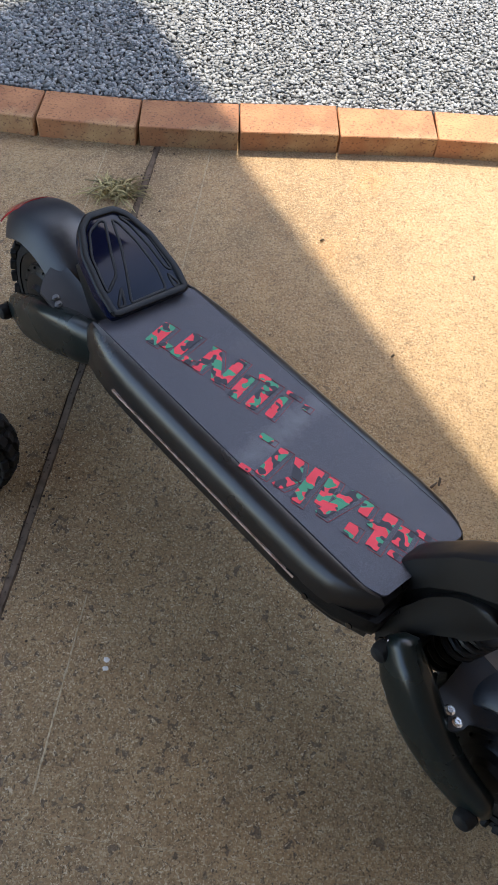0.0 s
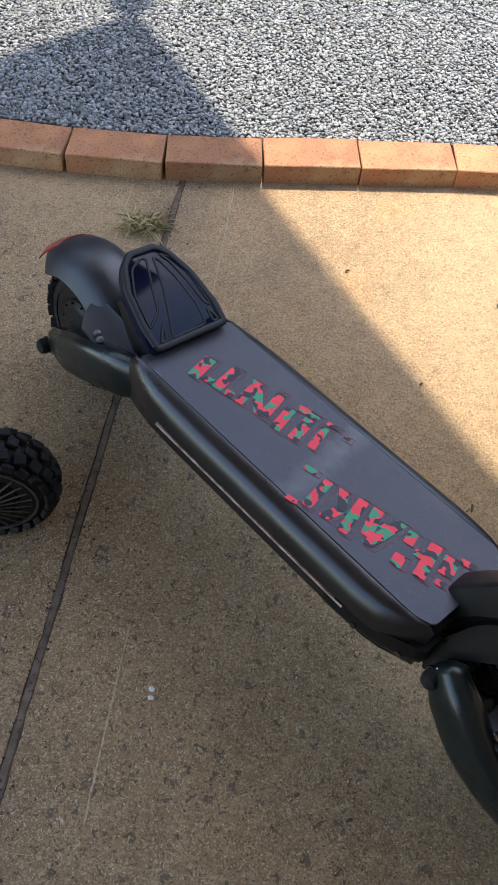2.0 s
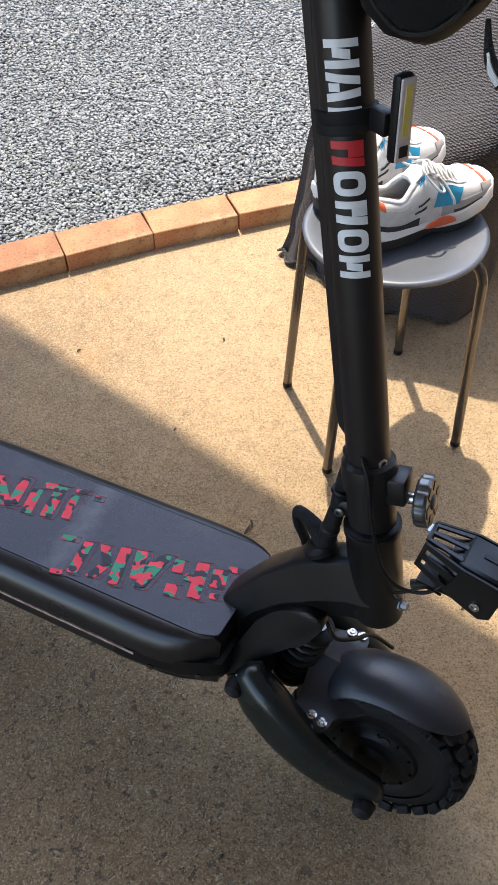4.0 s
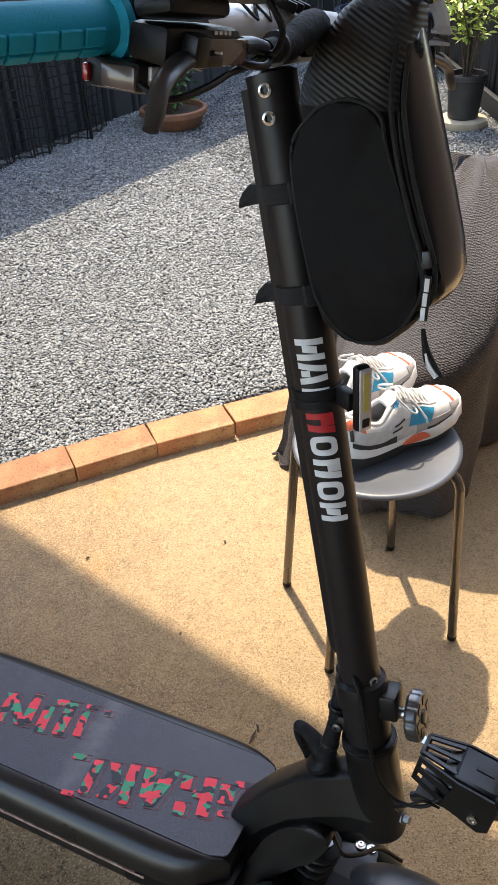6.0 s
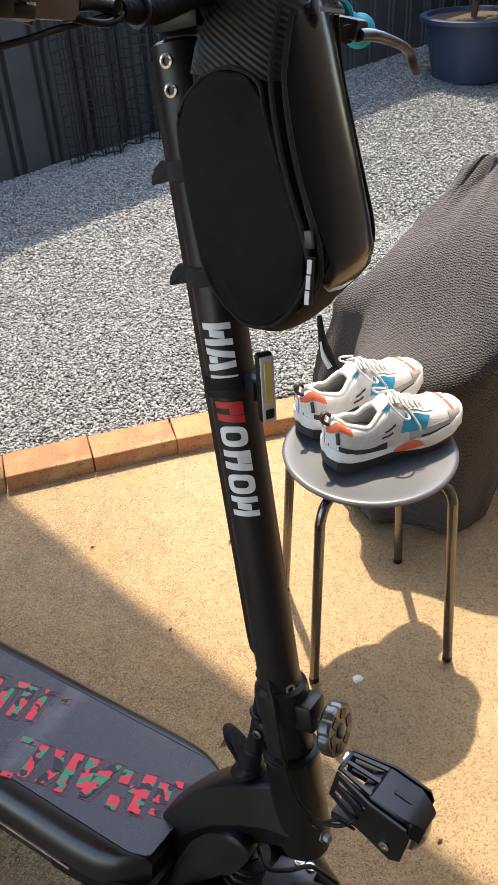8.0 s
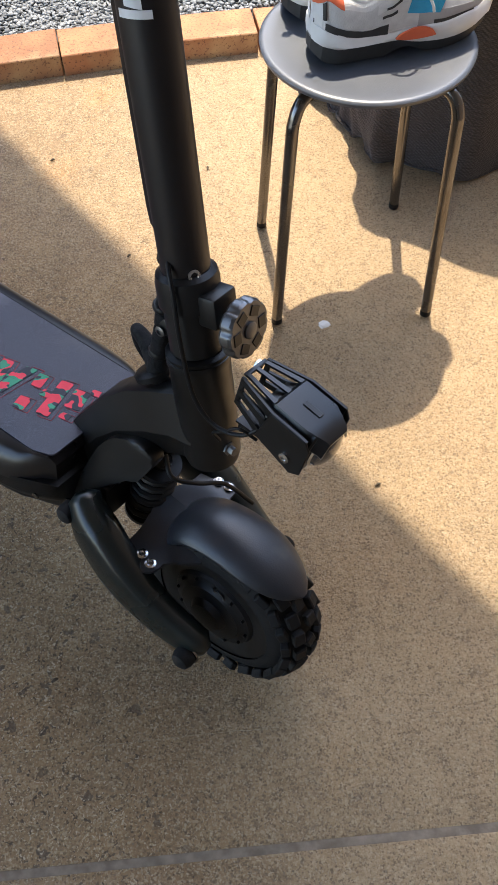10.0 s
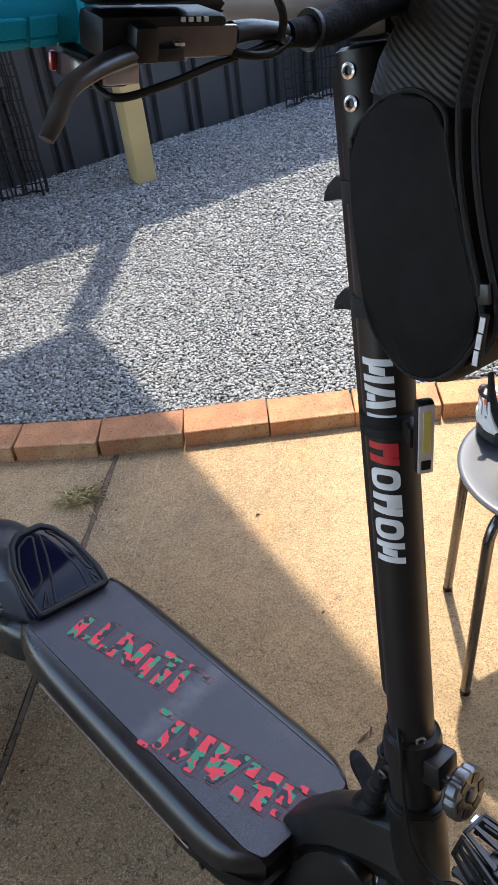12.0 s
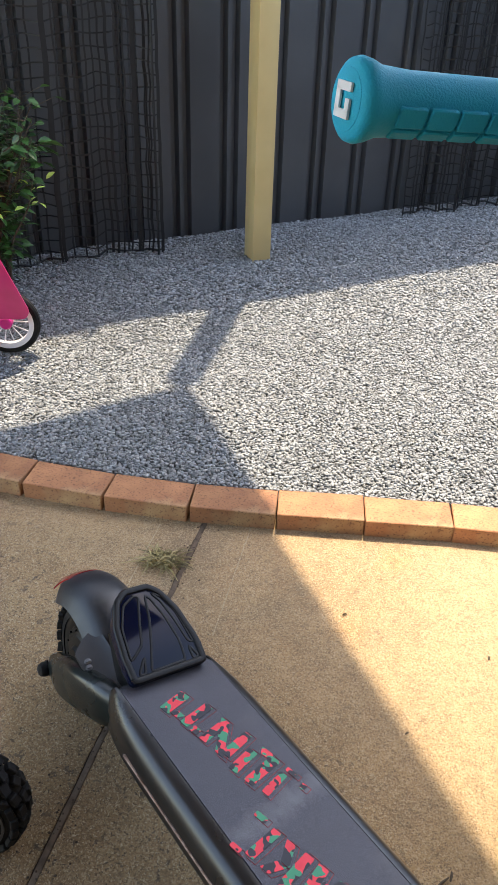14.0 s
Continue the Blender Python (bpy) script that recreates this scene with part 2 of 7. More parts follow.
def weave_material(name, colour, colour2, scale, rough=0.8, strength=0.9, axis_turn=0.0):
    """Cloth with an over-and-under weave in its relief; the same height darkens the colour in the hollows."""
    m = material(name, colour, rough, colour2=colour2, scale=5.0, sheen=0.1, spec=0.5)
    t = m.node_tree
    b = t.nodes["Principled BSDF"]
    base = b.inputs["Base Color"].links[0].from_socket
    co = t.nodes.new("ShaderNodeTexCoord").outputs["Object"]
    mp = t.nodes.new("ShaderNodeMapping")
    mp.inputs["Rotation"].default_value, mp.inputs["Scale"].default_value = (radians(20), radians(30), axis_turn), (1.0, 1.0, 1.7)
    t.links.new(co, mp.inputs["Vector"])
    cell = t.nodes.new("ShaderNodeTexVoronoi")
    cell.inputs["Scale"].default_value, cell.inputs["Randomness"].default_value = scale, 0.35
    t.links.new(mp.outputs[0], cell.inputs["Vector"])
    v = t.nodes.new("ShaderNodeMath")
    v.operation = "SUBTRACT"
    v.inputs[0].default_value = 0.75
    t.links.new(cell.outputs["Distance"], v.inputs[1])
    n = t.nodes.new("ShaderNodeBump")
    n.inputs["Strength"].default_value, n.inputs["Distance"].default_value = strength, 0.004
    t.links.new(v.outputs[0], n.inputs["Height"])
    t.links.new(n.outputs[0], b.inputs["Normal"])
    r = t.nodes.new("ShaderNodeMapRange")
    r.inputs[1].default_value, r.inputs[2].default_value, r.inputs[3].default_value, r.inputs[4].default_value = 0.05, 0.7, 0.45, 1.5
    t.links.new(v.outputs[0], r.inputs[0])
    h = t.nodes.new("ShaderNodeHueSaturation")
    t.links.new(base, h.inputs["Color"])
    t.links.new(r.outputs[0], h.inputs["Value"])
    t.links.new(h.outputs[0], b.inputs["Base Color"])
    return m


def ribbed_material(name, colour, scale, rough=0.55):
    """Carbon-look cloth with slanted ribs."""
    m = material(name, colour, rough, colour2=tuple(1.6 * v for v in colour), scale=40)
    t = m.node_tree
    b = t.nodes["Principled BSDF"]
    co = t.nodes.new("ShaderNodeTexCoord").outputs["Object"]
    mp = t.nodes.new("ShaderNodeMapping")
    mp.inputs["Rotation"].default_value = (0, radians(62), 0)
    t.links.new(co, mp.inputs["Vector"])
    w = t.nodes.new("ShaderNodeTexWave")
    w.inputs["Scale"].default_value, w.inputs["Distortion"].default_value = scale, 0.6
    t.links.new(mp.outputs[0], w.inputs["Vector"])
    n = t.nodes.new("ShaderNodeBump")
    n.inputs["Strength"].default_value, n.inputs["Distance"].default_value = 0.5, 0.0015
    t.links.new(w.outputs["Fac"], n.inputs["Height"])
    t.links.new(n.outputs[0], b.inputs["Normal"])
    return m


M = {
    "concrete": concrete_material(),
    "soil": material("joint_soil", (0.075, 0.05, 0.032), 0.95, colour2=(0.045, 0.03, 0.02), scale=60, bump=0.8, bump_scale=120),
    "joint_dirt": material("packed_joint_dirt", (0.25, 0.20, 0.15), 0.97, spec=0.1, colour2=(0.16, 0.125, 0.09), scale=60, bump=0.7, bump_scale=140),
    "joint_filler": material("grey_brown_sealant", (0.155, 0.115, 0.085), 0.95, spec=0.15, colour2=(0.085, 0.063, 0.047), scale=45, bump=0.6, bump_scale=120),
    "scratch": material("pale_scratch", (0.50, 0.40, 0.26), 0.9, colour2=(0.28, 0.205, 0.12), scale=160),
    "brick": material("clay_brick", (0.43, 0.195, 0.088), 0.8, colour2=(0.26, 0.105, 0.05), scale=9, detail=9, bump=0.9, bump_scale=130, dirt=(0.52, 0.34, 0.17), dirt_scale=7, dirt_mix=(0.50, 0.72), random_obj=0.26, specks=((0.12, 0.055, 0.035), 190, 0.565, 0.66)),
    "gravel": material("grey_gravel", (0.258, 0.266, 0.264), 0.85, colour2=(0.204, 0.213, 0.217), scale=50, random_island=0.40, spec=0.4, bump=0.3, bump_scale=300),
    "gravel_bed": material("gravel_bed", (0.11, 0.113, 0.115), 0.95, colour2=(0.07, 0.073, 0.076), scale=70, bump=1.0, bump_scale=60),
    "fence": material("grey_steel_sheet", (0.062, 0.066, 0.071), 0.45, colour2=(0.05, 0.053, 0.058), scale=3, rough_var=0.1, dirt=(0.11, 0.108, 0.10), dirt_scale=1.6, dirt_mix=(0.6, 0.9)),
    "fence_dark": material("black_steel_sheet", (0.022, 0.024, 0.027), 0.5, colour2=(0.016, 0.017, 0.019), scale=3),
    "cream": material("cream_paint", (0.62, 0.47, 0.22), 0.5, colour2=(0.56, 0.42, 0.19), scale=5, bump=0.1, bump_scale=90, dirt=(0.5, 0.38, 0.2), dirt_scale=6, dirt_mix=(0.6, 0.85)),
    "render": material("blocker_wall_paint", (0.19, 0.145, 0.11), 0.8, colour2=(0.16, 0.12, 0.09), scale=4, bump=0.4, bump_scale=60),
    "roof": material("roof_sheet", (0.50, 0.45, 0.37), 0.6, colour2=(0.46, 0.41, 0.34), scale=3),
    "net": material("black_netting", (0.006, 0.006, 0.0065), 0.6, colour2=(0.010, 0.010, 0.010), scale=30),
    "black": material("satin_black_paint", (0.0052, 0.0050, 0.0050), 0.40, colour2=(0.0075, 0.0070, 0.0068), scale=25, spec=0.34, rough_var=0.1, dirt=(0.016, 0.014, 0.012), dirt_scale=14, dirt_mix=(0.6, 0.9)),
    "anodised": material("black_tube", (0.0085, 0.0064, 0.0062), 0.42, colour2=(0.0110, 0.0085, 0.0084), scale=30, rough_var=0.06, spec=0.36),
    "plastic": material("black_plastic", (0.0042, 0.0042, 0.0045), 0.45, colour2=(0.007, 0.007, 0.0075), scale=40, spec=0.25, bump=0.15, bump_scale=400, dirt=(0.028, 0.025, 0.021), dirt_scale=18, dirt_mix=(0.62, 0.9)),
    "plate_black": material("satin_black_plate", (0.006, 0.0064, 0.0075), 0.34, colour2=(0.009, 0.0095, 0.011), scale=30, spec=0.4, rough_var=0.08),
    "fender": material("dark_grey_plastic", (0.012, 0.0132, 0.0165), 0.42, colour2=(0.016, 0.0172, 0.021), spec=0.5, scale=25, bump=0.12, bump_scale=500, dirt=(0.06, 0.056, 0.05), dirt_scale=20, dirt_mix=(0.62, 0.95), rough_var=0.08),
    "rubber": material("tyre_rubber", (0.0045, 0.0045, 0.005), 0.7, colour2=(0.010, 0.0095, 0.009), scale=30, bump=0.3, bump_scale=200, dirt=(0.045, 0.038, 0.03), dirt_scale=26, dirt_mix=(0.58, 0.88), spec=0.25),
    "arm": material("green_grey_paint", (0.0065, 0.0105, 0.0098), 0.3, colour2=(0.009, 0.0135, 0.0128), scale=12, rough_var=0.1, dirt=(0.035, 0.036, 0.032), dirt_scale=15, dirt_mix=(0.64, 0.95), spec=0.45),
    "grip_tape": scuff_band(material("grip_tape", (0.036, 0.036, 0.046), 0.55, colour2=(0.13, 0.13, 0.165), scale=700, mix=(0.45, 0.75), detail=2, bump=0.35, bump_scale=1100, dirt=(0.10, 0.097, 0.10), dirt_scale=9, dirt_mix=(0.60, 0.95), spec=0.5)),
    "camo": camo_material(),
    "outline": material("red_outline", (0.42, 0.03, 0.04), 0.75, scale=90, colour2=(0.10, 0.02, 0.025), mix=(0.3, 0.6)),
    "deck_side": material("deck_side", (0.0085, 0.0074, 0.0074), 0.32, colour2=(0.012, 0.0105, 0.0104), scale=15, rough_var=0.06, spec=0.5, dirt=(0.028, 0.027, 0.025), dirt_scale=10, dirt_mix=(0.6, 0.9)),
    "led": material("led_strip", (0.50, 0.36, 0.30), 0.3, colour2=(0.25, 0.16, 0.12), scale=80),
    "kick": material("gloss_navy_black", (0.0020, 0.0042, 0.020), 0.10, colour2=(0.003, 0.0055, 0.018), scale=10, spec=0.14, coat=0.0, rough_var=0.05),
    "steel": material("bright_steel", (0.7, 0.69, 0.67), 0.25, 1.0, colour2=(0.5, 0.49, 0.48), scale=60, rough_var=0.1),
    "dark_steel": material("dark_chrome", (0.18, 0.172, 0.168), 0.24, 1.0, colour2=(0.145, 0.138, 0.134), scale=9, rough_var=0.1),
    "grey_metal": material("grey_knob", (0.16, 0.163, 0.166), 0.42, 0.9, colour2=(0.11, 0.11, 0.115), scale=40, rough_var=0.1),
    "teal": material("teal_rubber", (0.0005, 0.36, 0.55), 0.62, spec=0.13, colour2=(0.001, 0.33, 0.47), scale=14, bump=0.35, bump_scale=900, rough_var=0.08),
    "bar_white": material("white_bar", (0.78, 0.79, 0.8), 0.3, colour2=(0.66, 0.67, 0.69), scale=30, coat=0.4),
    "white_print": material("white_print", (0.72, 0.72, 0.72), 0.5, colour2=(0.6, 0.6, 0.6), scale=60),
    "red_print": material("red_print", (0.5, 0.02, 0.025), 0.5, colour2=(0.4, 0.015, 0.02), scale=60),
    "red_lens": material("red_lens", (0.36, 0.012, 0.016), 0.25, colour2=(0.15, 0.008, 0.01), scale=40, coat=0.5),
    "switch": material("smoky_switch_plastic", (0.085, 0.055, 0.05), 0.25, colour2=(0.055, 0.038, 0.036), scale=30, coat=0.4),
    "lever": material("lever_alloy", (0.10, 0.10, 0.105), 0.35, 0.8, colour2=(0.06, 0.055, 0.055), scale=40, rough_var=0.1),
    "bag_side": material("black_bag_cloth", (0.0075, 0.0068, 0.0068), 0.7, colour2=(0.010, 0.0092, 0.0092), scale=60, spec=0.14, bump=0.3, bump_scale=900),
    "bag_shell": material("glossy_bag_shell", (0.0055, 0.0055, 0.0085), 0.20, colour2=(0.008, 0.0075, 0.010), scale=7, coat=0.0, spec=0.42, rough_var=0.05),
    "bag_rib": ribbed_material("carbon_bag_cloth", (0.0050, 0.0050, 0.0054), 78.0),
    "strap": material("webbing", (0.004, 0.004, 0.004), 0.8, colour2=(0.008, 0.008, 0.008), scale=200, bump=0.6, bump_scale=500),
    "sleeve": material("cable_sleeve", (0.004, 0.004, 0.0044), 0.75, spec=0.2, colour2=(0.012, 0.012, 0.013), scale=90, bump=0.9, bump_scale=160),
    "yellow": material("yellow_tag", (0.7, 0.48, 0.02), 0.5, colour2=(0.6, 0.4, 0.02), scale=40),
    "lamp_lens": material("clear_led_lens", (0.5, 0.44, 0.43), 0.12, colour2=(0.42, 0.38, 0.36), scale=40, coat=0.7),
    "lamp_glass": material("dark_lamp_glass", (0.03, 0.03, 0.034), 0.05, colour2=(0.055, 0.05, 0.05), scale=60, coat=1.0),
    "lamp_yellow": material("yellow_led", (0.56, 0.47, 0.12), 0.35, colour2=(0.48, 0.40, 0.10), scale=90),
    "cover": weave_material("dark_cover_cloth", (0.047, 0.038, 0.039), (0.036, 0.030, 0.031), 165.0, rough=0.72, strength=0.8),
    "seat": material("blue_grey_seat", (0.048, 0.057, 0.072), 0.42, colour2=(0.056, 0.064, 0.079), scale=8, spec=0.9, bump=0.12, bump_scale=500, rough_var=0.08, dirt=(0.10, 0.10, 0.10), dirt_scale=12, dirt_mix=(0.62, 0.9)),
    "shoe_white": material("shoe_white", (0.70, 0.69, 0.67), 0.7, colour2=(0.62, 0.61, 0.6), scale=70, bump=0.5, bump_scale=420),
    "shoe_pale": material("shoe_pale_grey", (0.60, 0.59, 0.575), 0.75, colour2=(0.52, 0.51, 0.50), scale=70, bump=0.5, bump_scale=500),
    "shoe_grey": material("shoe_grey", (0.36, 0.345, 0.335), 0.75, colour2=(0.34, 0.33, 0.33), scale=70, bump=0.3, bump_scale=500),
    "shoe_sole": material("shoe_sole", (0.72, 0.71, 0.69), 0.6, colour2=(0.62, 0.6, 0.57), scale=18),
    "shoe_black": material("shoe_black", (0.018, 0.018, 0.019), 0.6, colour2=(0.03, 0.03, 0.03), scale=40),
    "shoe_orange": material("shoe_orange", (0.72, 0.14, 0.055), 0.6, colour2=(0.66, 0.12, 0.05), scale=50, bump=0.2, bump_scale=500),
    "shoe_blue": material("shoe_blue", (0.01, 0.33, 0.55), 0.45, colour2=(0.008, 0.28, 0.5), scale=50, bump=0.6, bump_scale=600),
    "pot_blue": material("dark_blue_pot", (0.03, 0.045, 0.09), 0.4, colour2=(0.036, 0.052, 0.1), scale=10),
    "pot_black": material("black_pot", (0.02, 0.021, 0.022), 0.5, colour2=(0.03, 0.03, 0.03), scale=12),
    "saucer": material("stone_saucer", (0.5, 0.42, 0.3), 0.8, colour2=(0.42, 0.35, 0.25), scale=20, bump=0.3),
    "terracotta": material("terracotta", (0.24, 0.11, 0.06), 0.8, colour2=(0.18, 0.085, 0.05), scale=16, bump=0.3),
    "leaf": material("leaf_green", (0.05, 0.14, 0.03), 0.42, colour2=(0.02, 0.065, 0.016), scale=20, random_island=0.5),
    "leaf_lime": material("leaf_lime", (0.58, 0.68, 0.17), 0.42, colour2=(0.42, 0.55, 0.11), scale=20, random_island=0.5),
    "bark": material("bark", (0.10, 0.075, 0.05), 0.9, colour2=(0.06, 0.045, 0.03), scale=60, bump=0.6),
    "straw": material("dry_grass", (0.42, 0.34, 0.17), 0.8, colour2=(0.21, 0.175, 0.075), scale=30, random_island=0.5),
    "pink": material("pink_plastic", (0.62, 0.035, 0.17), 0.35, colour2=(0.55, 0.03, 0.14), scale=14, coat=0.3),
    "hot_pink": material("hot_pink_plastic", (0.72, 0.012, 0.26), 0.35, colour2=(0.62, 0.012, 0.22), scale=14, coat=0.3),
    "white_plastic": material("white_plastic", (0.75, 0.73, 0.74), 0.4, colour2=(0.66, 0.64, 0.65), scale=20),
}


# ---- shape helpers ----
def empty(name, m, label, category, group="", kind=""):
    ob = new(name)
    ob.empty_display_size = 0.05
    ob.matrix_basis = m
    return tagged(ob, label, category, group, kind)


def finish(bm, smooth=38.0):
    bmesh.ops.recalc_face_normals(bm, faces=bm.faces)
    me = bpy.data.meshes.new("mesh")
    bm.to_mesh(me)
    bm.free()
    if smooth:
        me.polygons.foreach_set("use_smooth", [True] * len(me.polygons))
        me.set_sharp_from_angle(angle=radians(smooth))
    return me


def part(name, bm, mat, parent=None, label="", smooth=38.0, at=None):
    """Links a bmesh as one mesh object under a thing or part. at: the parent's origin, in the coordinates that the mesh was drawn in."""
    if at is not None:
        bmesh.ops.translate(bm, verts=bm.verts, vec=-Vector(at))
    me = finish(bm, smooth)
    me.name = name
    me.materials.append(M[mat] if isinstance(mat, str) else mat)
    ob = new(name, me)
    ob.parent = parent
    return tagged(ob, label) if label else ob


def box(bm, centre, size, turn=None, bevel=0.0, seg=2):
    got = bmesh.ops.create_cube(bm, size=1.0)["verts"]
    m = Matrix.Translation(centre) @ (turn.to_4x4() if turn else Matrix.Identity(4)) @ Matrix.Diagonal((*size, 1))
    bmesh.ops.transform(bm, matrix=m, verts=got)
    if bevel:
        edges = list({e for v in got for e in v.link_edges})
        bmesh.ops.bevel(bm, geom=edges, offset=bevel, segments=seg, affect="EDGES", profile=0.5)
    return bm


def rotation(rx=0, ry=0, rz=0):
    return Euler((radians(rx), radians(ry), radians(rz))).to_matrix()


def lathe(bm, profile, base, axis, n=32, cap=True):
    """Turns a profile of (radius, height) round an axis from base."""
    axis = Vector(axis).normalized()
    q = axis.to_track_quat("Z", "Y").to_matrix()
    rings = []
    for r, h in profile:
        ring = []
        for i in range(n):
            a = 2 * math.pi * i / n
            ring.append(bm.verts.new(Vector(base) + q @ Vector((r * math.cos(a), r * math.sin(a), h))))
        rings.append(ring)
    for a, b in zip(rings, rings[1:]):
        for i in range(n):
            bm.faces.new((a[i], a[(i + 1) % n], b[(i + 1) % n], b[i]))
    if cap:
        for ring in (rings[0], rings[-1]):
            bm.faces.new(ring)
    return bm


def smooth_line(points, steps=6):
    """A Catmull-Rom line through the points."""
    p = [Vector(v) for v in points]
    if len(p) < 3:
        return p
    p = [2 * p[0] - p[1]] + p + [2 * p[-1] - p[-2]]
    out = []
    for i in range(1, len(p) - 2):
        for k in range(steps):
            t = k / steps
            a, b, c, d = p[i - 1:i + 3]
            out.append(0.5 * (2 * b + (c - a) * t + (2 * a - 5 * b + 4 * c - d) * t * t + (3 * b - a - 3 * c + d) * t ** 3))
    return out + [p[-2]]


def tube(bm, points, radius, n=12, steps=6, squash=1.0, up=(0, 0, 1)):
    """A round tube along a smoothed line; radius may be a list, one for each given point."""
    line = smooth_line(points, steps)
    k = len(line)
    rings = []
    for i, c in enumerate(line):
        d = (line[min(i + 1, k - 1)] - line[max(i - 1, 0)]).normalized()
        s = d.cross(Vector(up))
        s = s.normalized() if s.length > 0.05 else d.orthogonal().normalized()
        w = s.cross(d).normalized()
        if isinstance(radius, (list, tuple)):
            f = i / (k - 1) * (len(radius) - 1)
            j = min(int(f), len(radius) - 2)
            r = radius[j] + (radius[j + 1] - radius[j]) * (f - j)
        else:
            r = radius
        rings.append([bm.verts.new(c + s * (r * squash * math.cos(a)) + w * (r * math.sin(a))) for a in (2 * math.pi * q / n for q in range(n))])
    for a, b in zip(rings, rings[1:]):
        for q in range(n):
            bm.faces.new((a[q], a[(q + 1) % n], b[(q + 1) % n], b[q]))
    bm.faces.new(rings[0])
    bm.faces.new(rings[-1])
    return bm


def loft(bm, rings, cap=True, closed=True):
    made = [[bm.verts.new(p) for p in ring] for ring in rings]
    n = len(made[0])
    for a, b in zip(made, made[1:]):
        for q in range(n if closed else n - 1):
            bm.faces.new((a[q], a[(q + 1) % n], b[(q + 1) % n], b[q]))
    if cap and closed:
        bm.faces.new(made[0])
        bm.faces.new(made[-1])
    return bm


def super_ring(centre, ax, ay, rx, ry, n=24, power=2.6):
    """A rounded-rectangle ring in the plane of ax and ay."""
    out = []
    for i in range(n):
        a = 2 * math.pi * i / n
        c, s = math.cos(a), math.sin(a)
        out.append(Vector(centre) + Vector(ax) * (rx * math.copysign(abs(c) ** (2 / power), c)) + Vector(ay) * (ry * math.copysign(abs(s) ** (2 / power), s)))
    return out


def prism(bm, outline, place, depth, bevel=0.0, seg=2):
    """Extrudes a 2D outline; place maps (u, v, w) to a point, w from 0 to depth."""
    a = [bm.verts.new(place(u, v, 0)) for u, v in outline]
    b = [bm.verts.new(place(u, v, depth)) for u, v in outline]
    n = len(a)
    faces = [bm.faces.new(a), bm.faces.new(b)]
    for i in range(n):
        faces.append(bm.faces.new((a[i], a[(i + 1) % n], b[(i + 1) % n], b[i])))
    if bevel:
        edges = list({e for f in faces[:2] for e in f.edges})
        bmesh.ops.bevel(bm, geom=edges, offset=bevel, segments=seg, affect="EDGES", profile=0.5)
    return bm


def rounded(points, r, n=4):
    """Rounds the corners of a 2D outline."""
    out = []
    k = len(points)
    for i in range(k):
        p, a, b = (Vector((*points[j % k], 0)) for j in (i, i - 1, i + 1))
        u, v = (a - p), (b - p)
        q = min(r, u.length * 0.45, v.length * 0.45)
        s, e = p + u.normalized() * q, p + v.normalized() * q
        for j in range(n + 1):
            t = j / n
            c = s * (1 - t) ** 2 + p * 2 * t * (1 - t) + e * t * t
            out.append((c.x, c.y))
    return out


B = bmesh.new


# ---- ground, patio, edging ----
FENCE_P, FENCE_D = Vector((-0.07, 2.36, 0)), Vector((0.865, 0.502, 0)).normalized()
FENCE_N = Vector((FENCE_D.y, -FENCE_D.x, 0))
FENCE_YAW = math.degrees(math.atan2(FENCE_D.y, FENCE_D.x))


def gravel_z(x, y):
    """The gravel lies level behind the edging and is banked up along the fence."""
    d = (Vector((x, y, 0)) - FENCE_P).dot(FENCE_N)
    t = min(1, max(0, (1.1 - d) / 0.9))
    return 0.042 + 0.045 * t * t * (3 - 2 * t) + 0.012 * noise.noise(Vector((x * 2.3, y * 2.3, 0.5)))


def edging_y(x):
    return 0.125 * x * x if x < 0 else -0.05 * max(0, x - 0.47)


bm = B()
bmesh.ops.create_grid(bm, x_segments=2, y_segments=2, size=60)
bmesh.ops.translate(bm, verts=bm.verts, vec=(0, 0, -0.0025))
tagged(part("ground", bm, "soil", smooth=0), "dark brown packed soil under the patio", "ground", kind="structure")

pavement = empty("pavement", Matrix.Identity(4), "sandy brown weathered concrete patio slabs with dirt joints", "patio", kind="structure")
J1, D1 = Vector((-0.315, -0.72)), Vector((0.165, 0.986))
J2, D2 = Vector((0.28, -1.688)), Vector((0.991, -0.133))


def cross(p, d, q, e):
    k = ((q - p).x * e.y - (q - p).y * e.x) / (d.x * e.y - d.y * e.x)
    return p + d * k


LEFT, RIGHT = (Vector((-4.2, 0)), Vector((0, 1))), (Vector((5.2, 0)), Vector((0, 1)))
FRONT, BACK = (Vector((0, 0.07)), Vector((1, -0.012))), (Vector((0, -5.6)), Vector((1, 0)))


def shifted(line, amount):
    p, d = line
    return p + Vector((-d.y, d.x)) * amount, d


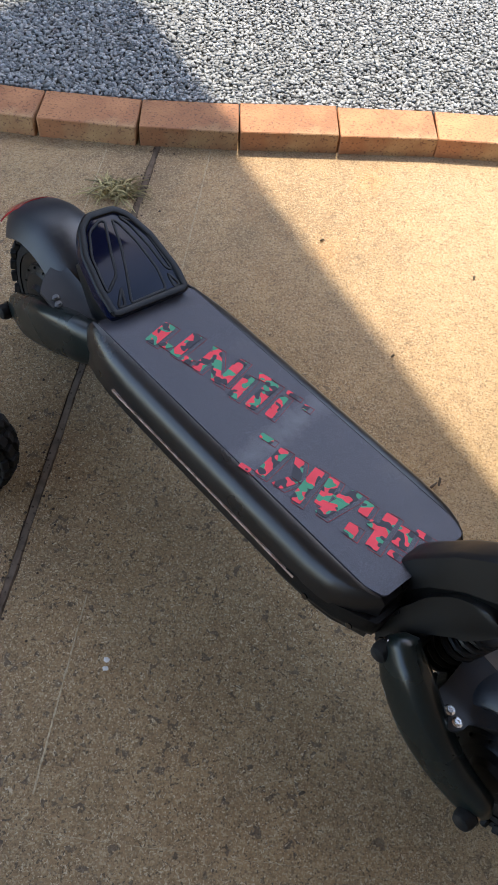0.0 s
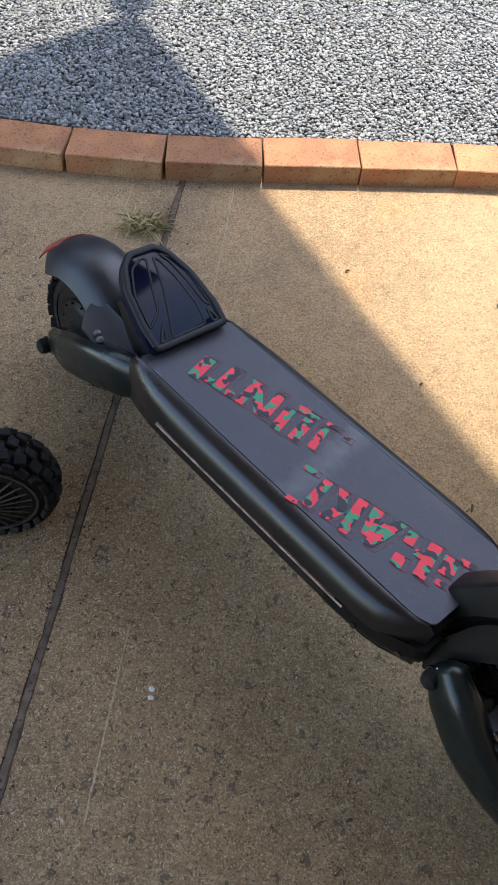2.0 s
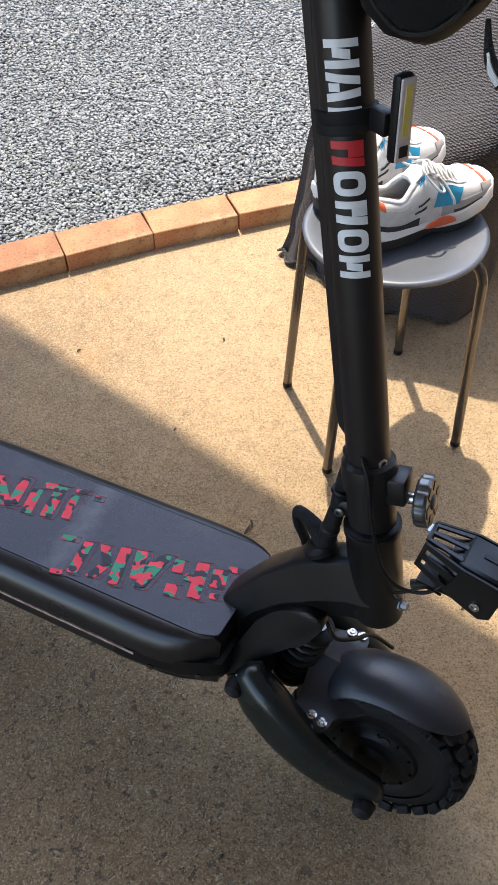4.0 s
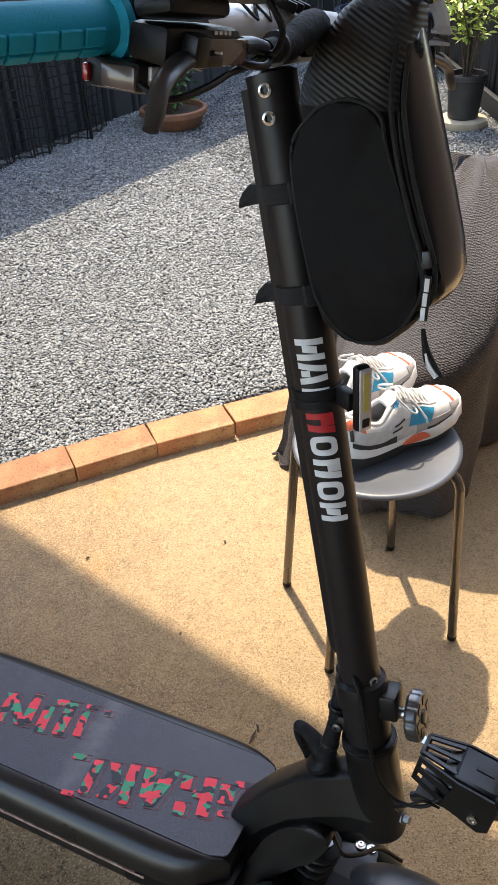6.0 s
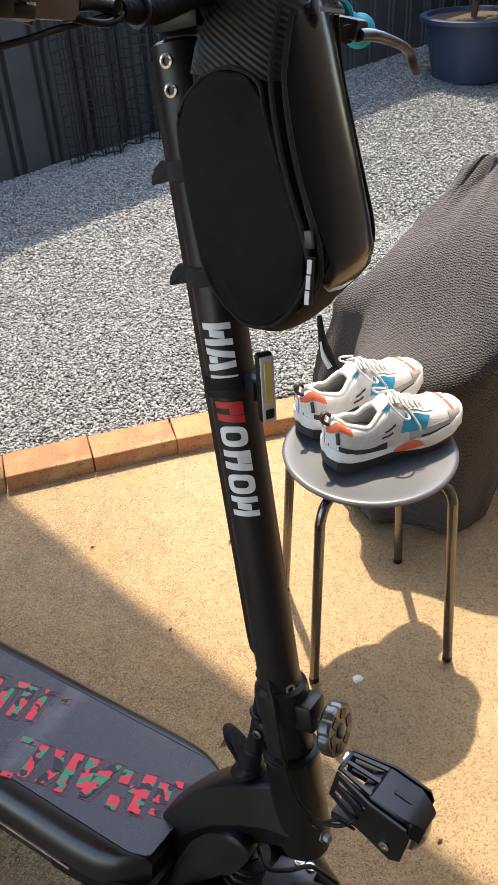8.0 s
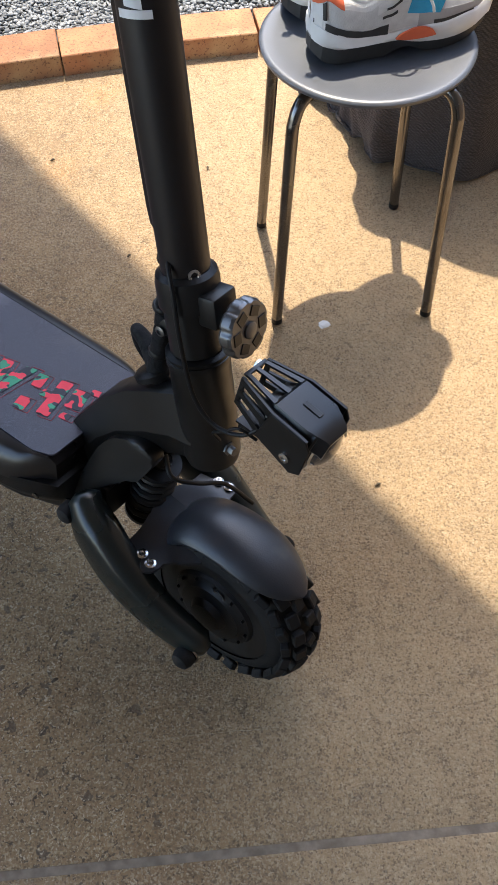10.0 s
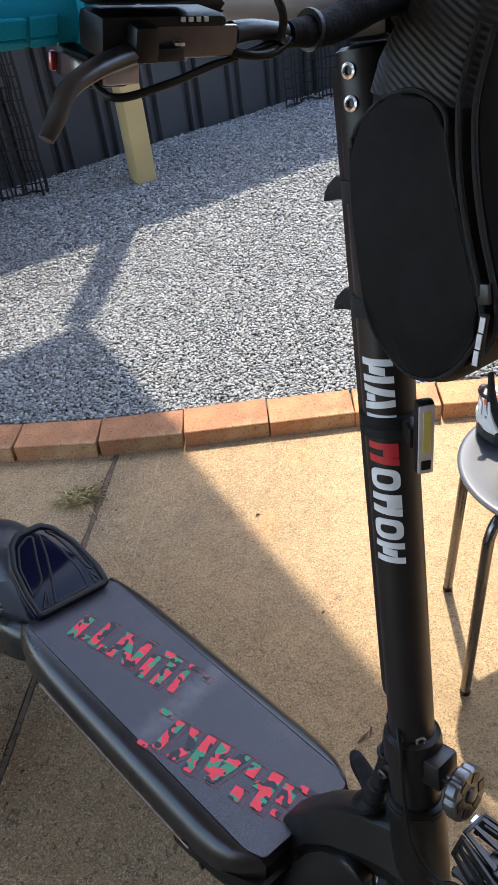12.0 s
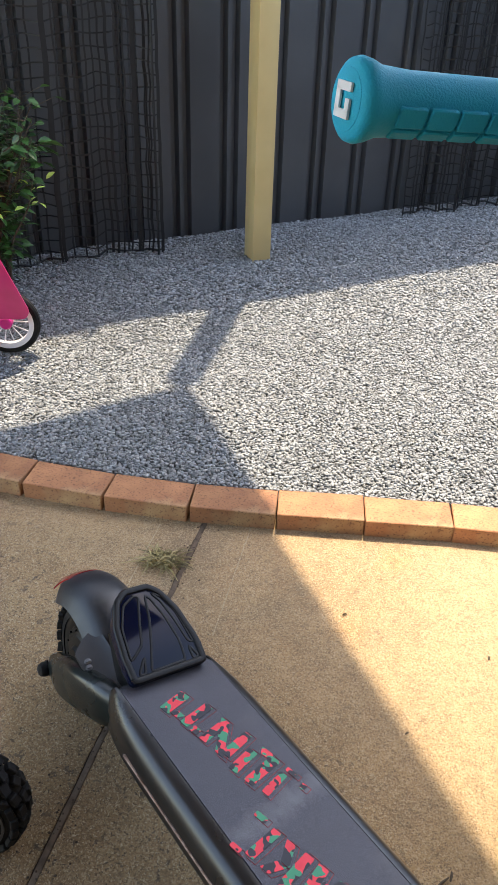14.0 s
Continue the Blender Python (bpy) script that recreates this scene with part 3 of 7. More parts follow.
for lines in ((shifted((J1, D1), 0.0080), LEFT, FRONT, shifted((J2, D2), 0.005)), (shifted((J1, D1), -0.0080), RIGHT, FRONT, shifted((J2, D2), 0.005)),
              (shifted((J1, D1), 0.0080), LEFT, BACK, shifted((J2, D2), -0.005)), (shifted((J1, D1), -0.0080), RIGHT, BACK, shifted((J2, D2), -0.005))):
    a, b, c, d = lines
    ring = [cross(*a, *c), cross(*b, *c), cross(*b, *d), cross(*a, *d)]
    bm = B()
    side = 1 if b is LEFT else -1
    p0, p1 = ring[0], ring[3]
    n = int((p1 - p0).length / 0.018)
    worn = [p0 + (p1 - p0) * (i / n) + Vector((side * (0.0034 * noise.noise(Vector((i * 0.7, side * 3.1, 0))) + 0.0030 * noise.noise(Vector((i * 0.21, side * 7.7, 2)))), 0)) for i in range(n, -1, -1)]
    prism(bm, [tuple(p) for p in ring[1:3] + worn], lambda u, v, w: Vector((u, v, -w)), 0.06, bevel=0.0035)
    part("slab", bm, "concrete", pavement, smooth=25)

# thin pale scratches on the slab
for i, (x, y, a, length) in enumerate(((-0.095, -0.2, -98, 0.40), (-0.335, -0.16, -99, 0.30), (-0.275, -1.27, -99, 0.30))):
    bm = B()
    r = rotation(rz=a)
    rows = []
    for k in range(41):
        u = (k / 40 - 0.5) * length
        wide = 0.0013 * max(0.12, 1 + 0.9 * noise.noise(Vector((k * 0.55, i * 5, 0))))
        mid = 0.0016 * noise.noise(Vector((k * 0.3, i * 9, 4)))
        rows.append([Vector((x, y, 0)) + r @ Vector((u, mid + v, h)) for v, h in ((-wide, 0.0002), (0, 0.0006), (wide, 0.0002), (0, -0.001))])
    loft(bm, rows)
    tagged(part("paint_scratch", bm, "scratch", pavement), kind="stuff")

# sealant bead in the long joint
bm = B()
rows = []
for i in range(121):
    p = J1 + D1 * (-4.2 + 0.0415 * i)
    c = p + Vector((D1.y, -D1.x)) * (0.0012 * noise.noise(Vector((i * 0.5, 0, 3))))
    n = Vector((D1.y, -D1.x))
    w = 0.0068 + 0.0012 * noise.noise(Vector((i * 0.37, 5, 0)))
    rows.append([Vector((*(c + n * (k * w)), h)) for k, h in ((-1, -0.0022), (-0.7, -0.0006), (0.7, -0.0005), (1, -0.0022), (0, -0.02))])
loft(bm, rows)
part("joint_filler", bm, "joint_filler", pavement, "grey-brown sealant in the slab joint")

# dirt packed into the cross joint, almost level with the slabs
bm = B()
rows = []
for i in range(201):
    n = Vector((D2.y, -D2.x))
    p = J2 + D2 * (-3.2 + 0.034 * i)
    w = 0.0062
    low = -0.0012 + 0.0009 * noise.noise(Vector((i * 0.41, 2, 7)))
    rows.append([Vector((*(p + n * (k * w)), h)) for k, h in ((-1, low - 0.0004), (-0.4, low), (0.4, low), (1, low - 0.0004), (0, -0.02))])
loft(bm, rows)
part("joint_dirt", bm, "joint_dirt", pavement, "brown dirt packed in the slab joint")

# hairline crack across the slab
bm = B()
rows = []
for i in range(101):
    x = -0.5 + 0.016 * i
    y = -1.531 - 0.127 * (x - 0.217) + 0.002 * noise.noise(Vector((x * 9, 1, 0))) + 0.0015 * noise.noise(Vector((x * 40, 2, 0)))
    w = 0.0003 * max(0.1, 1 + 1.6 * noise.noise(Vector((x * 14, 3, 0))))
    rows.append([Vector((x, y + k, h)) for k, h in ((-w, 0.0001), (0, 0.0004), (w, 0.0001), (0, -0.001))])
loft(bm, rows)
tagged(part("hairline_crack", bm, "scratch", pavement), kind="stuff")

# crumbs of soil and grit lying along the joint
rng = random.Random(17)
bm = B()
for i in range(420):
    f = rng.uniform(-0.35, 1.55)
    off = rng.gauss(0, 0.007) if i % 3 else rng.gauss(0, 0.05)
    p = J1 + D1 * (f - 0.55) + Vector((D1.y, -D1.x)) * off
    if p.y > 0.0:
        continue
    r = rng.uniform(0.0008, 0.0026)
    got = bmesh.ops.create_icosphere(bm, subdivisions=1, radius=r)["verts"]
    for v in got:
        v.co = Vector((v.co.x * rng.uniform(0.8, 1.5), v.co.y * rng.uniform(0.8, 1.3), v.co.z * 0.7)) + Vector((p.x, p.y, r * 0.35 if abs(off) > 0.007 else -0.0008))
tagged(part("joint_grit", bm, "soil", pavement, smooth=0), kind="stuff")

edging = empty("brick_edging", Matrix.Identity(4), "row of orange clay bricks laid end to end as garden edging", "edging", kind="structure")
brick_meshes = []
for k in range(4):
    bm = B()
    box(bm, (0, 0, 0), (0.231, 0.110, 0.092), bevel=0.0022, seg=1)
    for v in bm.verts:
        v.co += Vector((noise.noise(v.co * 31 + Vector((k * 9, 0, 0))), noise.noise(v.co * 29 + Vector((0, k * 7, 3))), noise.noise(v.co * 33 + Vector((5, 0, k * 5))))) * 0.0022
    me = finish(bm, 0)
    me.name = "brick"
    me.materials.append(M["brick"])
    brick_meshes.append(me)
for i in range(-7, 12):
    x0, x1 = 0.2355 * i, 0.2355 * (i + 1)
    a, b = Vector((x0, edging_y(x0))), Vector((x1, edging_y(x1)))
    mid, yaw = (a + b) / 2, math.degrees(math.atan2(b.y - a.y, b.x - a.x))
    ob = new("brick", brick_meshes[i % 4])
    ob.parent = edging
    n = noise.noise(Vector((i * 3.7, 1.3, 0)))
    ob.matrix_basis = pose(mid.x, mid.y + 0.055 + 0.004 * n, 0.0042 + 0.003 * n, 1.5 * n, 1.0 * noise.noise(Vector((i * 2.9, 7, 0))), yaw + 0.9 * n)

# gravel bed and stones; the bed's dark colour paints the shade in the gaps
bm = B()
bmesh.ops.create_grid(bm, x_segments=150, y_segments=100, size=1)
for v in bm.verts:
    x, y = -3.6 + (v.co.x + 1) * 4.4, 0.085 + (v.co.y + 1) * 2.55
    v.co = Vector((x, y + (edging_y(x) if y < 0.3 else 0), gravel_z(x, y) - 0.0065))
tagged(part("gravel_bed", bm, "gravel_bed"), "bed under the gravel, coloured dark for the shade between stones", "gravel bed", kind="structure")


def stone_mesh(name, spots, size, detailed):
    """Crushed stones as one mesh: random convex lumps, turned and squashed."""
    rng = np.random.RandomState(5)
    t = bmesh.new()
    if detailed:
        bmesh.ops.create_icosphere(t, subdivisions=1, radius=1)
    else:
        bmesh.ops.create_cube(t, size=1.25)
        bmesh.ops.triangulate(t, faces=t.faces)
    bv = np.array([v.co[:] for v in t.verts])
    bf = np.array([[v.index for v in f.verts] for f in t.faces])
    t.free()
    n = len(spots)
    ang = rng.rand(n, 3) * 2 * math.pi
    sc = size * np.stack([0.85 + 0.45 * rng.rand(n), 0.6 + 0.35 * rng.rand(n), 0.28 + 0.26 * rng.rand(n)], 1) * (0.7 + 0.6 * rng.rand(n, 1))
    v = bv[None] * (1 + 0.42 * (rng.rand(n, len(bv), 3) - 0.5) * 2) * sc[:, None, :]
    tilt = (rng.rand(n) - 0.5) * 1.4
    c, s = np.cos(tilt)[:, None], np.sin(tilt)[:, None]
    v = np.stack([v[..., 0], v[..., 1] * c - v[..., 2] * s, v[..., 1] * s + v[..., 2] * c], -1)
    c, s = np.cos(ang[:, 2])[:, None], np.sin(ang[:, 2])[:, None]
    v = np.stack([v[..., 0] * c - v[..., 1] * s, v[..., 0] * s + v[..., 1] * c, v[..., 2]], -1)
    v += np.array(spots)[:, None, :]
    f = (bf[None] + (np.arange(n) * len(bv))[:, None, None]).reshape(-1, 3)
    me = bpy.data.meshes.new(name)
    me.vertices.add(n * len(bv))
    me.vertices.foreach_set("co", v.reshape(-1).astype(np.float32))
    me.loops.add(len(f) * 3)
    me.loops.foreach_set("vertex_index", f.reshape(-1).astype(np.int32))
    me.polygons.add(len(f))
    me.polygons.foreach_set("loop_start", np.arange(0, len(f) * 3, 3, dtype=np.int32))
    me.update(calc_edges=True)
    me.validate()
    me.materials.append(M["gravel"])
    return new(name, me)


def scatter(x0, x1, y0, y1, step, seed):
    rng = np.random.RandomState(seed)
    out = []
    for i in range(int((x1 - x0) / step)):
        for j in range(int((y1 - y0) / step)):
            x, y = x0 + (i + rng.rand()) * step, y0 + (j + rng.rand()) * step
            if y < edging_y(x) + 0.120 or (Vector((x, y, 0)) - FENCE_P).dot(FENCE_N) < 0.01:
                continue
            out.append((x, y, gravel_z(x, y) + (rng.rand() - 0.5) * 0.005))
    return out


near = scatter(-1.45, 2.3, 0.09, 1.25, 0.0080, 3)
far = scatter(-1.9, 1.6, 1.25, 3.3, 0.0104, 4) + scatter(1.6, 4.3, 1.25, 4.6, 0.0145, 6) + scatter(2.3, 3.6, 0.0, 1.25, 0.014, 7)
tagged(stone_mesh("gravel", near, 0.0069, False), "loose blue-grey crushed stone gravel", "gravel", kind="stuff")
tagged(stone_mesh("gravel", far, 0.0086, False), "loose blue-grey crushed stone gravel along the fence", "gravel", kind="stuff")


# ---- fence, patio roof, added light-blocking wall ----
def fence_profile(width):
    """Flat pans with pairs of narrow ribs, seen from above."""
    pts = [(0, 0)]
    x = 0.0
    while x < width - 0.2:
        for dx, d in ((0.095, 0), (0.010, -0.028), (0.020, -0.028), (0.010, 0), (0.018, 0), (0.010, -0.028), (0.020, -0.028), (0.010, 0)):
            x += dx
            pts.append((x, d))
        x += 0.047
        pts.append((x, 0))
    return pts


def build_fence(name, p, d, length, height, mat, label):
    n = Vector((d.y, -d.x, 0))
    fence = empty(name, Matrix.Translation(p), label, "fence", kind="structure")
    width = 0.96
    count = int(length / width) + 1
    for i in range(count):
        pts = fence_profile(width)
        bm = B()
        rows = []
        for z in (0.02, height):
            front = [d * (i * width + u) + n * w + Vector((0, 0, z)) for u, w in pts]
            back = [d * (i * width + u) + n * (w - 0.004) + Vector((0, 0, z)) for u, w in reversed(pts)]
            rows.append(front + back)
        loft(bm, rows)
        part("sheet", bm, mat, fence, smooth=0)
    r = Matrix((d, n, Vector((0, 0, 1)))).transposed()
    for z, h in ((0.05, 0.06), (height + 0.012, 0.05)):
        bm = B()
        box(bm, d * count * width / 2 + n * 0.0 + Vector((0, 0, z)), (count * width, 0.05, h), r, bevel=0.004)
        part("rail", bm, mat, fence)
    for i in range(0, count + 1, 3):
        bm = B()
        box(bm, d * i * width - n * 0.012 + Vector((0, 0, height / 2)), (0.06, 0.045, height + 0.05), r, bevel=0.004)
        part("fence_post", bm, mat, fence)
    return fence


build_fence("wall_north", FENCE_P - FENCE_D * 4.32, FENCE_D, 9.3, 2.08, "fence", "dark grey ribbed steel sheet fence")
corner = FENCE_P + FENCE_D * 5.25
side_d = Vector((-0.36, -0.933, 0)).normalized()
build_fence("wall_east", corner, side_d, 5.2, 2.08, "fence_dark", "black ribbed steel sheet side fence")
bm = B()
box(bm, Vector((3.30, 2.10, 0.10)), (2.6, 0.035, 0.10), rotation(rz=math.degrees(math.atan2(side_d.y, side_d.x))), bevel=0.004)
tagged(part("trim", bm, "fence_dark"), "black timber plinth board along the side fence", "board", kind="structure")

K = Vector((-0.164, 1.83, 2.5))
E1, E2 = Vector((-0.849, -0.529, 0)).normalized(), Vector((0.453, -0.891, 0)).normalized()
bm = B()
prism(bm, [(0, 0), (3.4, 0), (3.4, 3.79), (0, 3.79)], lambda u, v, w: K + E1 * u + E2 * v + Vector((0, 0, w)), 0.16)
tagged(part("ceiling", bm, "roof", smooth=0), "pale patio roof over the slabs", "roof", kind="structure")
# unseen wall, added close behind the camera to cut skylight on the near slabs
bm = B()
prism(bm, [(-2.5, 3.8), (6.5, 3.8), (6.5, 4.0), (-2.5, 4.0)], lambda u, v, w: Vector((K.x, K.y, 0)) + E1 * u + E2 * v + Vector((0, 0, w)), 2.49)
tagged(part("wall_south", bm, "render", smooth=0), "unseen brown wall added behind the patio to block skylight", "wall", kind="structure")
bm = B()
box(bm, (0, 0, 1.24), (0.09, 0.09, 2.5), bevel=0.003)
post = part("patio_post", bm, "cream")
post.matrix_basis = pose(-0.190, 1.862, 0, 0, 0, FENCE_YAW)
tagged(post, "cream painted square steel post standing in the gravel", "post", kind="structure")


def build_net(name, s0, s1, offset, height, cell, folds, seed, label):
    """Black garden netting hung along the fence: thin strands with folds, and a thicker wire hem."""
    rng = random.Random(seed)
    base = FENCE_P + FENCE_D * s0 + FENCE_N * offset
    net = empty(name, Matrix.Translation(base), label, "netting")

    def spot(s, z):
        wave = 0.022 * math.sin(s * 19 + seed) + 0.012 * math.sin(s * 43) + sum(0.03 * math.exp(-((s - f) / 0.03) ** 2) for f in folds)
        p = FENCE_D * s + FENCE_N * wave
        return p + Vector((0, 0, z + gravel_z(base.x + p.x, base.y + p.y)))

    def strand(bm, pts, r):
        rings = []
        for i, p in enumerate(pts):
            d = (pts[min(i + 1, len(pts) - 1)] - pts[max(i - 1, 0)]).normalized()
            s = d.cross(FENCE_N).normalized()
            rings.append([bm.verts.new(p + s * r * math.cos(a) + FENCE_N * r * math.sin(a)) for a in (0.5, 2.6, 4.7)])
        for a, b in zip(rings, rings[1:]):
            for q in range(3):
                bm.faces.new((a[q], a[(q + 1) % 3], b[(q + 1) % 3], b[q]))

    length = s1 - s0
    bm = B()
    k = int(length / cell)
    columns = [i * length / k for i in range(k + 1)] + [f + rng.uniform(-0.03, 0.03) for f in folds for _ in range(4)]
    for s in columns:
        lean = rng.uniform(-0.012, 0.012)
        strand(bm, [spot(s + lean * z + 0.003 * math.sin(z * 30 + s * 9), z) for z in [height * j / 22 for j in range(23)]], 0.0044)
    for j in range(1, int(height / cell)):
        z = j * cell
        strand(bm, [spot(length * i / 50, z + 0.006 * math.sin(i * 0.9 + j)) for i in range(51)], 0.0034)
    tagged(part("mesh", bm, "net", net), kind="stuff")
    bm = B()
    tube(bm, [spot(length * i / 40, 0.012 + 0.006 * math.sin(i)) for i in range(41)], 0.0045, n=6, steps=2)
    part("hem", bm, "net", net)
    for f in folds[-1:]:
        bm = B()
        tube(bm, [spot(f, height * j / 20) + FENCE_N * 0.012 for j in range(21)], 0.006, n=6, steps=2)
        part("edge_cord", bm, "net", net)
    return net


build_net("garden_netting", -2.1, -0.735, 0.13, 1.75, 0.05, [0.42, 0.9, 1.17, 1.26, 1.33], 1, "black plastic netting hung in front of the grey fence")
build_net("garden_netting", 0.62, 1.46, 0.10, 1.75, 0.05, [0.1, 0.22, 0.30, 0.5, 0.62], 2, "bunched black plastic netting against the fence")


# ---- the electric scooter, drawn upright along +x, then set leaning on its stand ----
LEAN_SIDE = math.radians(10.7)
HEAD, SIDE = Vector((0.6394, -0.7692, 0)), Vector((0.7692, 0.6394, 0))
SCOOTER = (Matrix.Translation(HEAD * 0.222 + SIDE * -0.652) @ Matrix((HEAD, SIDE, Vector((0, 0, 1)))).transposed().to_4x4()
           @ Matrix.Rotation(-LEAN_SIDE, 4, "X"))
X, Y, Z = Vector((1, 0, 0)), Vector((0, 1, 0)), Vector((0, 0, 1))
STEM_0, STEM_D = Vector((1.0065, 0, 0.416)), Vector((-0.239, 0, 1)).normalized()
STEM_F = Vector((STEM_D.z, 0, -STEM_D.x))


def on_stem(z, r=0.0, angle=0.0):
    """A point r from the stem's axis at height z; angle 0 faces forward, -90 the right side."""
    p = STEM_0 + STEM_D * ((z - STEM_0.z) / STEM_D.z)
    a = radians(angle)
    return p + STEM_F * (r * math.cos(a)) + Y * (r * math.sin(a))


scooter = empty("electric_scooter", SCOOTER, "matt black electric kick scooter leaning on its stand on the patio", "scooter")


def deck_z(x):
    return 0.263 + 0.04 * x


KNOBS = []
for size in ((0.018, 0.015, 0.009), (0.020, 0.016, 0.010), (0.019, 0.012, 0.011)):
    bm = B()
    box(bm, (0, 0, 0), size, bevel=0.0015, seg=1)
    KNOBS.append(finish(bm, 0))
    KNOBS[-1].name = "tread_knob"
    KNOBS[-1].materials.append(M["rubber"])


def build_wheel(parent, centre, radius, at=(0, 0, 0), spokes=0, label="black knobbly wheel"):
    """A motor wheel: rim, knobbly tyre, hub caps; the axle lies along y."""
    c = Vector(centre)
    bm = B()
    lathe(bm, [(0.02, -0.030), (0.062, -0.030), (0.068, -0.034), (radius * 0.66, -0.034), (radius * 0.69, -0.030), (radius * 0.70, 0), (radius * 0.69, 0.030), (radius * 0.66, 0.034), (0.068, 0.034), (0.062, 0.030), (0.02, 0.030)], c, Y, 48)
    wheel = part("wheel", bm, "black", parent, label, at=at)
    bm = B()
    prof = []
    for i in range(19):
        a = math.pi * (i / 18)
        prof.append((radius * 0.66 + 0.034 * math.sin(a) ** 0.8 if 0 < i < 18 else radius * 0.66, -0.036 * math.cos(a)))
    lathe(bm, prof, c, Y, 56, cap=False)
    tyre = part("tyre", bm, "rubber", parent, "black off-road tyre with dusty knobs", at=at)
    rng = random.Random(int(radius * 1000) + int(c.x * 100))
    count = 26
    for k in range(count):
        for row in range(-2, 3):
            if abs(row) == 2:
                y, r, kind = 0.034 * (1 if row > 0 else -1), radius - 0.018, 2
                off, tilt = 0.5, 55 * (1 if row > 0 else -1)
            elif abs(row) == 1:
                y, r, kind = 0.019 * row, radius - 0.0070, 1
                off, tilt = 0.0, 22 * row
            else:
                y, r, kind = 0.004 * (-1) ** k, radius - 0.003, 0
                off, tilt = 0.5, 0
            a = 2 * math.pi * (k + off) / count
            place = c - Vector(at) + Vector((math.sin(a) * r, y, math.cos(a) * r))
            knob_ob = new("tread_knob", KNOBS[kind])
            knob_ob.parent = tyre
            knob_ob.matrix_basis = Matrix.Translation(place) @ (rotation(0, math.degrees(a), 0) @ rotation(-tilt, 0, rng.uniform(-18, 18))).to_4x4()
    for side in (-1, 1):
        bm = B()
        lathe(bm, [(0.064, 0.030), (0.060, 0.036), (0.050, 0.038), (0.046, 0.042), (0.028, 0.044), (0.022, 0.052), (0.012, 0.053)], c, Y * side, 40)
        for k in range(12):
            a = 2 * math.pi * k / 12
            lathe(bm, [(0.0022, 0.036), (0.0022, 0.0405), (0.0012, 0.041)], c + Vector((math.cos(a) * 0.056, 0, math.sin(a) * 0.056)), Y * side, 6)
        part("hub_cap", bm, "plastic", wheel, at=None if at == (0, 0, 0) else at)
    if spokes:
        bm = B()
        lathe(bm, [(radius * 0.735, 0.0345), (radius * 0.735, 0.0385), (radius * 0.70, 0.0385), (radius * 0.70, 0.0345)], c, -Y, 48, cap=False)
        part("rim_line", bm, "grey_metal", wheel, "thin bright rim line", at=at)
        for k in range(spokes):
            a = 2 * math.pi * k / spokes
            d = Vector((math.cos(a), 0, math.sin(a)))
            bm = B()
            tube(bm, [c + d * 0.034 - Y * 0.045, c + d * 0.083 - Y * 0.0375], 0.0018, n=6)
            part("spoke", bm, "grey_metal", wheel, at=at)
    return wheel


FW, RW, RAD = Vector((1.066, 0, 0.130)), Vector((0.010, 0, 0.124)), 0.125
build_wheel(scooter, FW, 0.134)
build_wheel(scooter, RW, RAD)

bm = B()
lathe(bm, [(0.0085, 0), (0.0085, 0.0012), (0.0060, 0.0012), (0.0060, 0)], (1.075, -0.0385, 0.178), -Y, 20, cap=False)
part("valve_ring", bm, "grey_metal", scooter, "small bright ring on the wheel")
# deck
bm = B()
rings = []
for x, w, drop in ((0.224, 0.15, 0.018), (0.236, 0.34, 0.002), (0.25, 0.50, 0), (0.275, 0.72, 0), (0.31, 0.90, 0), (0.36, 0.98, 0), (0.42, 1.0, 0), (0.62, 1.0, 0), (0.74, 0.98, 0), (0.775, 0.88, 0), (0.800, 0.68, 0.0), (0.820, 0.42, 0.0), (0.834, 0.16, 0.001), (0.843, 0.02, 0.012)):
    z = deck_z(x)
    inner = 0.0905 if x < 0.81 else 0.0905 - 0.30 * (x - 0.81)
    half = [(0.0, -drop), (0.001, 0.0024 - drop), (0.012, 0.0014 - drop), (0.021, -0.004 - drop * 0.8), (0.0285, -0.014 - drop * 0.5), (0.0325, -0.028), (0.0325, -0.046), (0.024, -0.050), (0.023, -0.084), (0.004, -0.097)]
    side_line = [(inner + max(y * w, -0.004 if y else 0), dz) for y, dz in half]
    rings.append([Vector((x, -y, z + dz)) for y, dz in side_line] + [Vector((x, y, z + dz)) for y, dz in reversed(side_line)])
loft(bm, rings)
deck = part("deck", bm, "deck_side", scooter, "satin black deck with rounded sides", smooth=32)


def deck_place(u, v, w):
    return Vector((u, v, deck_z(u) + w))


bm = B()
prism(bm, rounded([(0.243, -0.0905), (0.812, -0.0895), (0.838, -0.080), (0.838, 0.080), (0.812, 0.0895), (0.249, 0.0905)], 0.006), deck_place, 0.0032, bevel=0.0008, seg=1)
grip = part("grip_tape", bm, "grip_tape", deck, "dark speckled grip tape with a scuffed band", smooth=20)


